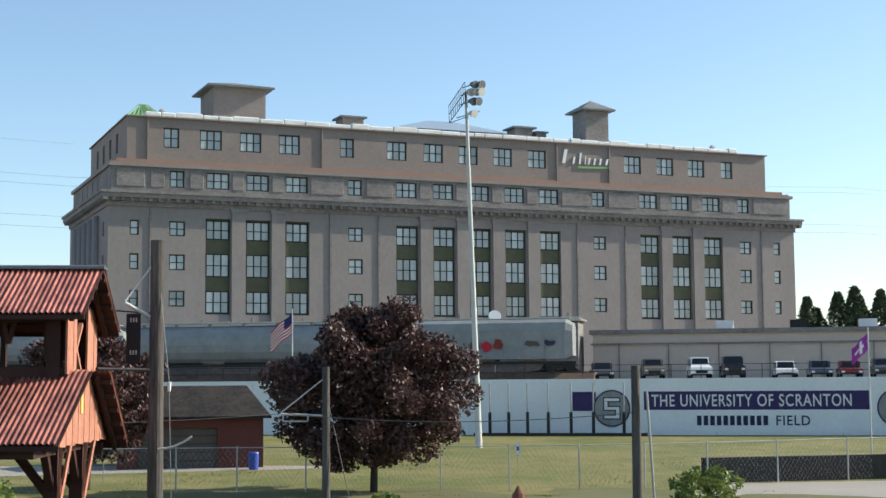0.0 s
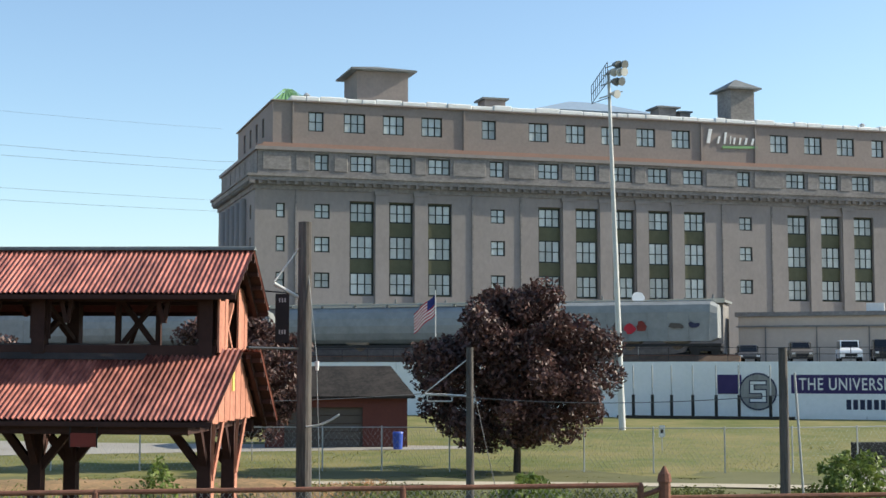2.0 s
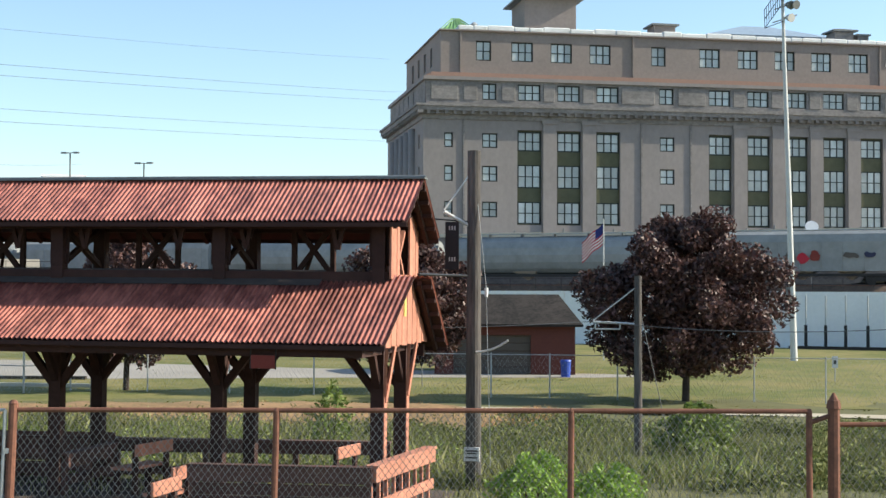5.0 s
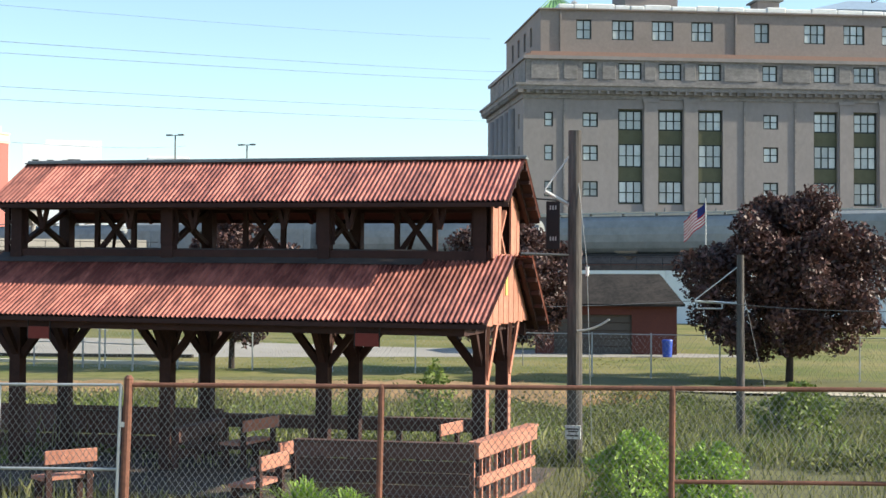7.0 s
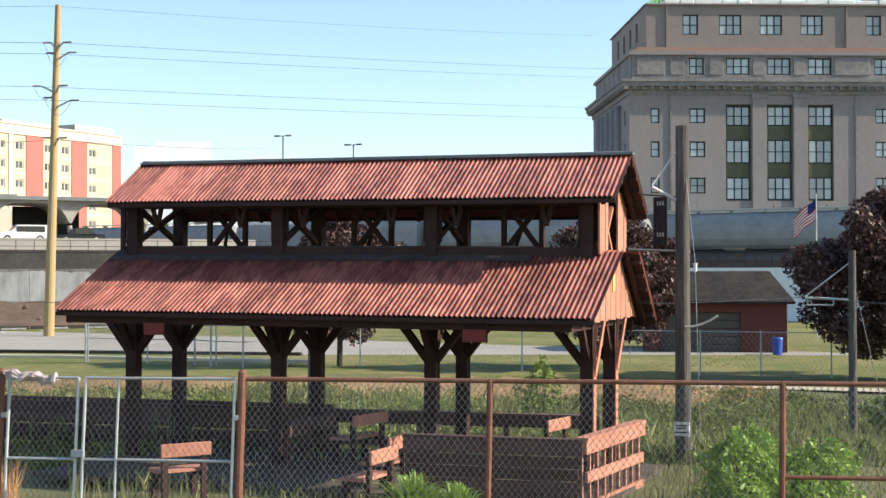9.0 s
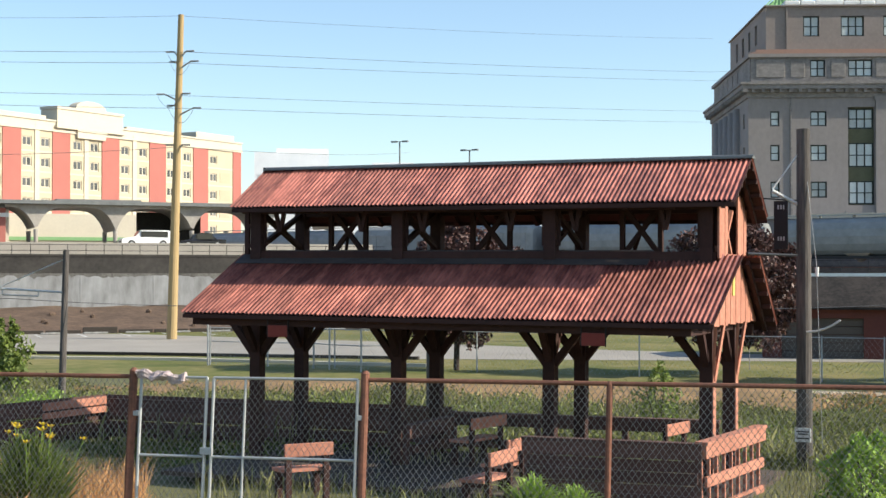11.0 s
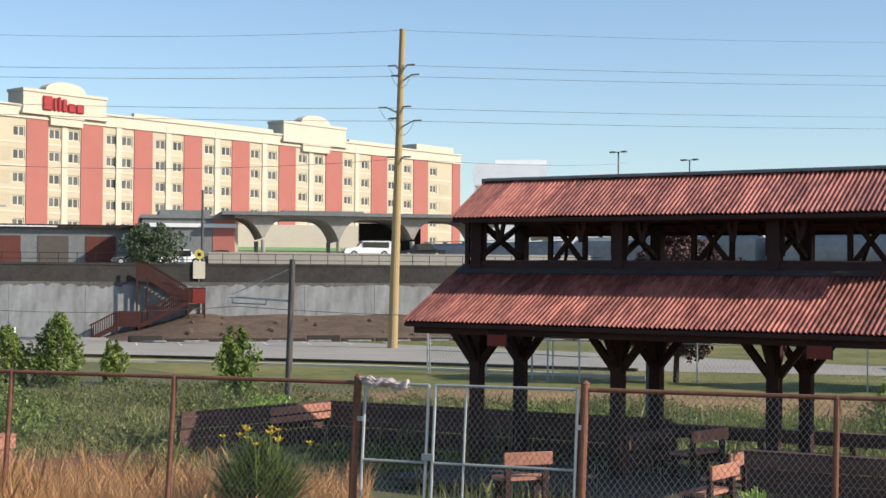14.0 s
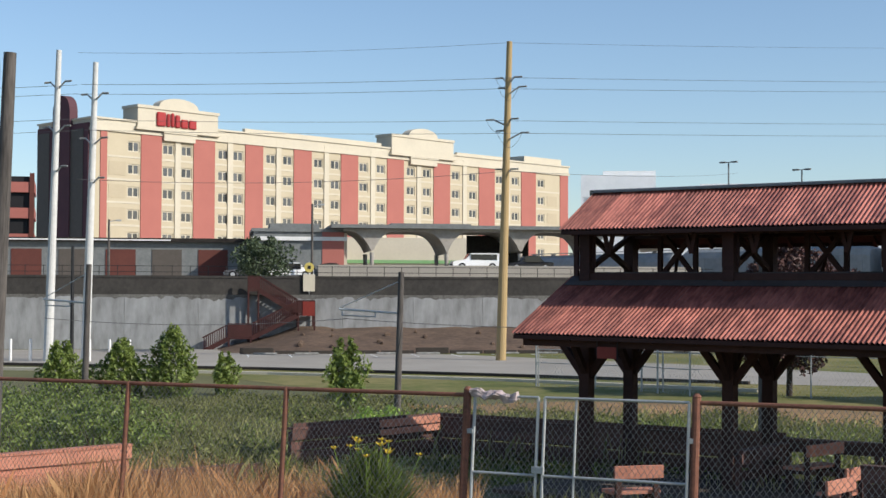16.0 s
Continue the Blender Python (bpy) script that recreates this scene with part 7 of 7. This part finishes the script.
def lily(x, y, z, h, r, n, seed, flowers, label):
    rng = np.random.default_rng(seed)
    th = thing("lily_clump" if flowers else "grass_tuft", pose(x, y, z), label, "plant")
    verts, faces = [], []
    for i in range(n):
        a, k = rng.uniform(0, 2 * math.pi), rng.uniform(0.15, 1.0)
        b = rng.uniform(0, 2 * math.pi)
        root = np.array([0.35 * r * k * math.cos(b), 0.35 * r * k * math.sin(b), 0.0])
        reach, hh, w = r * k, h * rng.uniform(0.6, 1.1) * (1.1 - 0.35 * k), rng.uniform(0.009, 0.016)
        side = np.array([-math.sin(a), math.cos(a), 0]) * w
        pts = [root + np.array([math.cos(a), math.sin(a), 0]) * reach * t ** 1.6 + np.array([0, 0, hh * (1 - (1 - t) ** 1.8 - 0.25 * max(0, t - 0.7) ** 1.0)]) for t in (0, 0.4, 0.75, 1.0)]
        s = len(verts)
        for q, p in enumerate(pts):
            f = (1.0, 1.0, 0.7, 0.1)[q]
            verts += [p - side * f, p + side * f]
        for q in range(3):
            faces.append((s + 2 * q, s + 2 * q + 1, s + 2 * q + 3, s + 2 * q + 2))
    mesh_from("leaf_blade", [tuple(v) for v in verts], faces, M_LEAF_GREEN if flowers else M_LEAF_BRIGHT, th)
    for i in range(flowers):
        a, k = rng.uniform(0, 2 * math.pi), rng.uniform(0.2, 0.9)
        p = Vector((r * k * math.cos(a), r * k * math.sin(a), h * rng.uniform(0.88, 1.08)))
        bm = bmesh.new()
        rod(bm, (p.x * 0.3, p.y * 0.3, 0.1), p, 0.008, 0.005, 5)
        stalk = part("stalk", bm, M_LEAF_BRIGHT, th)
        bm = bmesh.new()
        for q in range(6):
            b = q * math.pi / 3
            d = Vector((math.cos(b), math.sin(b), 0.7)) * (0.045 if i % 4 else 0.07)
            e = Vector((-math.sin(b), math.cos(b), 0)) * 0.025
            poly(bm, [p, p + d * 0.6 + e, p + d * 1.3, p + d * 0.6 - e])
        part("petals", bm, M_PETAL, stalk)
    return th


lily(-11.6, 12.55, 0.0, 1.3, 0.8, 1900, 71, 12, "clump of yellow day lilies with long green leaves")
lily(-6.6, 16.1, 0.0, 0.66, 0.62, 320, 72, 0, "tuft of long bright green grass")
lily(-6.1, 16.3, 0.0, 0.55, 0.5, 200, 73, 0, "tuft of long bright green grass")


def blades(name, n, seed, where, height, width, mat, label, lean=0.45):
    """Loose grass and weed blades over the ground; where(rng, n) gives x, y and a height factor."""
    rng = np.random.default_rng(seed)
    x, y, k = where(rng, n)
    z = np.array([level(a, b) for a, b in zip(x, y)]) - 0.05
    a = rng.uniform(0, 2 * np.pi, n)
    h = height * k * rng.uniform(0.45, 1.15, n)
    w = width * rng.uniform(0.6, 1.4, n)
    l = lean * h * rng.uniform(0.1, 1.0, n)
    b = rng.uniform(0, 2 * np.pi, n)
    root = np.stack([x, y, z], 1)
    side = np.stack([np.cos(a), np.sin(a), 0 * a], 1) * w[:, None]
    off = np.stack([np.cos(b) * l, np.sin(b) * l, h], 1)
    mid = root + off * np.array([0.35, 0.35, 0.6])
    v = np.stack([root - side, root + side, mid + side * 0.8, root + off, mid - side * 0.8], 1).reshape(-1, 3)
    f = np.arange(5 * n).reshape(n, 5)
    return tagged(mesh_from(name, v.tolist(), f.tolist(), mat), label, "grass", kind="stuff")


def fan(r0, r1, a0, a1, patch=0.0, scale=0.2, seed=0.0):
    def where(rng, n):
        r = np.sqrt(rng.uniform(r0 * r0, r1 * r1, n))
        a = np.radians(rng.uniform(a0, a1, n))
        x, y = -r * np.sin(a), r * np.cos(a)
        k = np.ones(n)
        if patch:
            k = np.array([min(1.45, max(0.25, 1 + patch * noise.noise((p * scale, q * scale, seed)))) for p, q in zip(x, y)])
        return x, y, k
    return where


verts, faces = [], []
for i in range(61):
    a = radians(8 + 34 * i / 60)
    for j in range(9):
        r = 44.5 + 8.5 * j / 8
        hgt = 0.5 * math.sin(math.pi * j / 8) ** 1.2 * min(1, i / 8, (60 - i) / 12) + 0.10 * noise.noise((i * 0.9, j * 1.1, 2))
        x, y = -r * math.sin(a), r * math.cos(a)
        verts.append((x, y, level(x, y) - 0.03 + hgt))
for i in range(60):
    for j in range(8):
        k = i * 9 + j
        faces.append((k, k + 1, k + 10, k + 9))
ob = tagged(mesh_from("dry_bank", verts, faces, M_BALLAST), "low bank of dry orange earth behind the shelter", "bank", kind="structure")
ob.data.shade_smooth()


def undergrowth(name, n, seed, r0, r1, a0, a1, leaves, size, mat, label, low, high, wide):
    """Low brush: heaps of small leaves, thick where the noise is high."""
    rng = np.random.default_rng(seed)
    out = []
    while len(out) < n:
        r, a = math.sqrt(rng.uniform(r0 * r0, r1 * r1)), radians(rng.uniform(a0, a1))
        x, y = -r * math.sin(a), r * math.cos(a)
        k = 0.5 + 0.9 * noise.noise((x * 0.22, y * 0.22, seed))
        if rng.uniform() > k + 0.25:
            continue
        h, w = low + (high - low) * max(0, k) * rng.uniform(0.5, 1.2), wide * rng.uniform(0.6, 1.4)
        d = rng.normal(size=(leaves, 3))
        d /= np.linalg.norm(d, axis=1)[:, None]
        d *= rng.uniform(0.3, 1.05, (leaves, 1))
        d[:, 2] = np.abs(d[:, 2])
        out.append(d * np.array([w, w, h]) + np.array([x, y, level(x, y) - 0.05]))
    v, f = leaf_cloud(np.concatenate(out), size, seed, 0.3)
    return tagged(mesh_from(name, v, f, mat), label, "undergrowth", kind="stuff")


undergrowth("undergrowth", 1100, 91, 23.5, 49, -14, 40, 150, 0.08, M_WEEDLEAF, "olive green brush filling the ditch", 0.2, 0.7, 0.75)
undergrowth("west_undergrowth", 620, 93, 23.5, 60, 40, 62, 150, 0.085, M_WEEDLEAF, "olive brush beyond the fence", 0.2, 0.7, 0.8)
undergrowth("green_undergrowth", 330, 92, 23.5, 49, -14, 60, 170, 0.06, M_LEAF_GREEN, "greener brush among the weeds", 0.2, 0.75, 0.6)
blades("weeds", 70000, 81, fan(23.5, 44.5, -14, 40, 1.3, 0.16, 1.0), 0.34, 0.007, M_BLADE, "tangle of grey-green weeds in the ditch", 0.8)
blades("west_weeds", 65000, 88, fan(23.5, 60, 40, 62, 1.3, 0.16, 1.0), 0.38, 0.008, M_BLADE, "pale weeds beyond the fence", 0.8)
blades("tall_weeds", 22000, 87, fan(25, 43, -14, 62, 1.9, 0.2, 21.0), 0.55, 0.008, M_BLADE, "taller pale weeds in the ditch", 0.6)
blades("dry_bank_grass", 9000, 82, fan(45, 53, 8, 40, 1.2, 0.25, 4.0), 0.26, 0.014, M_BLADE_DRY, "dry orange grass along the bank", 0.9)
blades("dry_grass", 30000, 83, fan(15.8, 20.5, 38, 66, 0.8, 0.5, 7.0), 0.66, 0.0045, M_BLADE_DRY, "dry orange-brown grass by the fence", 0.7)
blades("near_grass", 9000, 84, fan(13.0, 23, -14, 36, 1.2, 0.5, 9.0), 0.3, 0.008, M_BLADE, "sparse green grass by the shelter")
blades("lawn_grass", 26000, 85, fan(57, 84, -14, 30, 0.8, 0.2, 2.0), 0.08, 0.03, M_LAWNBLADE, "short mown lawn grass", 1.5)
blades("leafy_weeds", 14000, 86, fan(23.5, 42, -8, 62, 1.9, 0.22, 14.0), 0.34, 0.017, M_LEAF_GREEN, "broad-leaved green weeds in the ditch", 1.0)
blades("tall_dry_grass", 16000, 89, fan(16.6, 20.2, 48, 64, 0.9, 0.6, 17.0), 0.85, 0.0045, M_BLADE_DRY, "tall dry brown grass by the fence", 0.5)
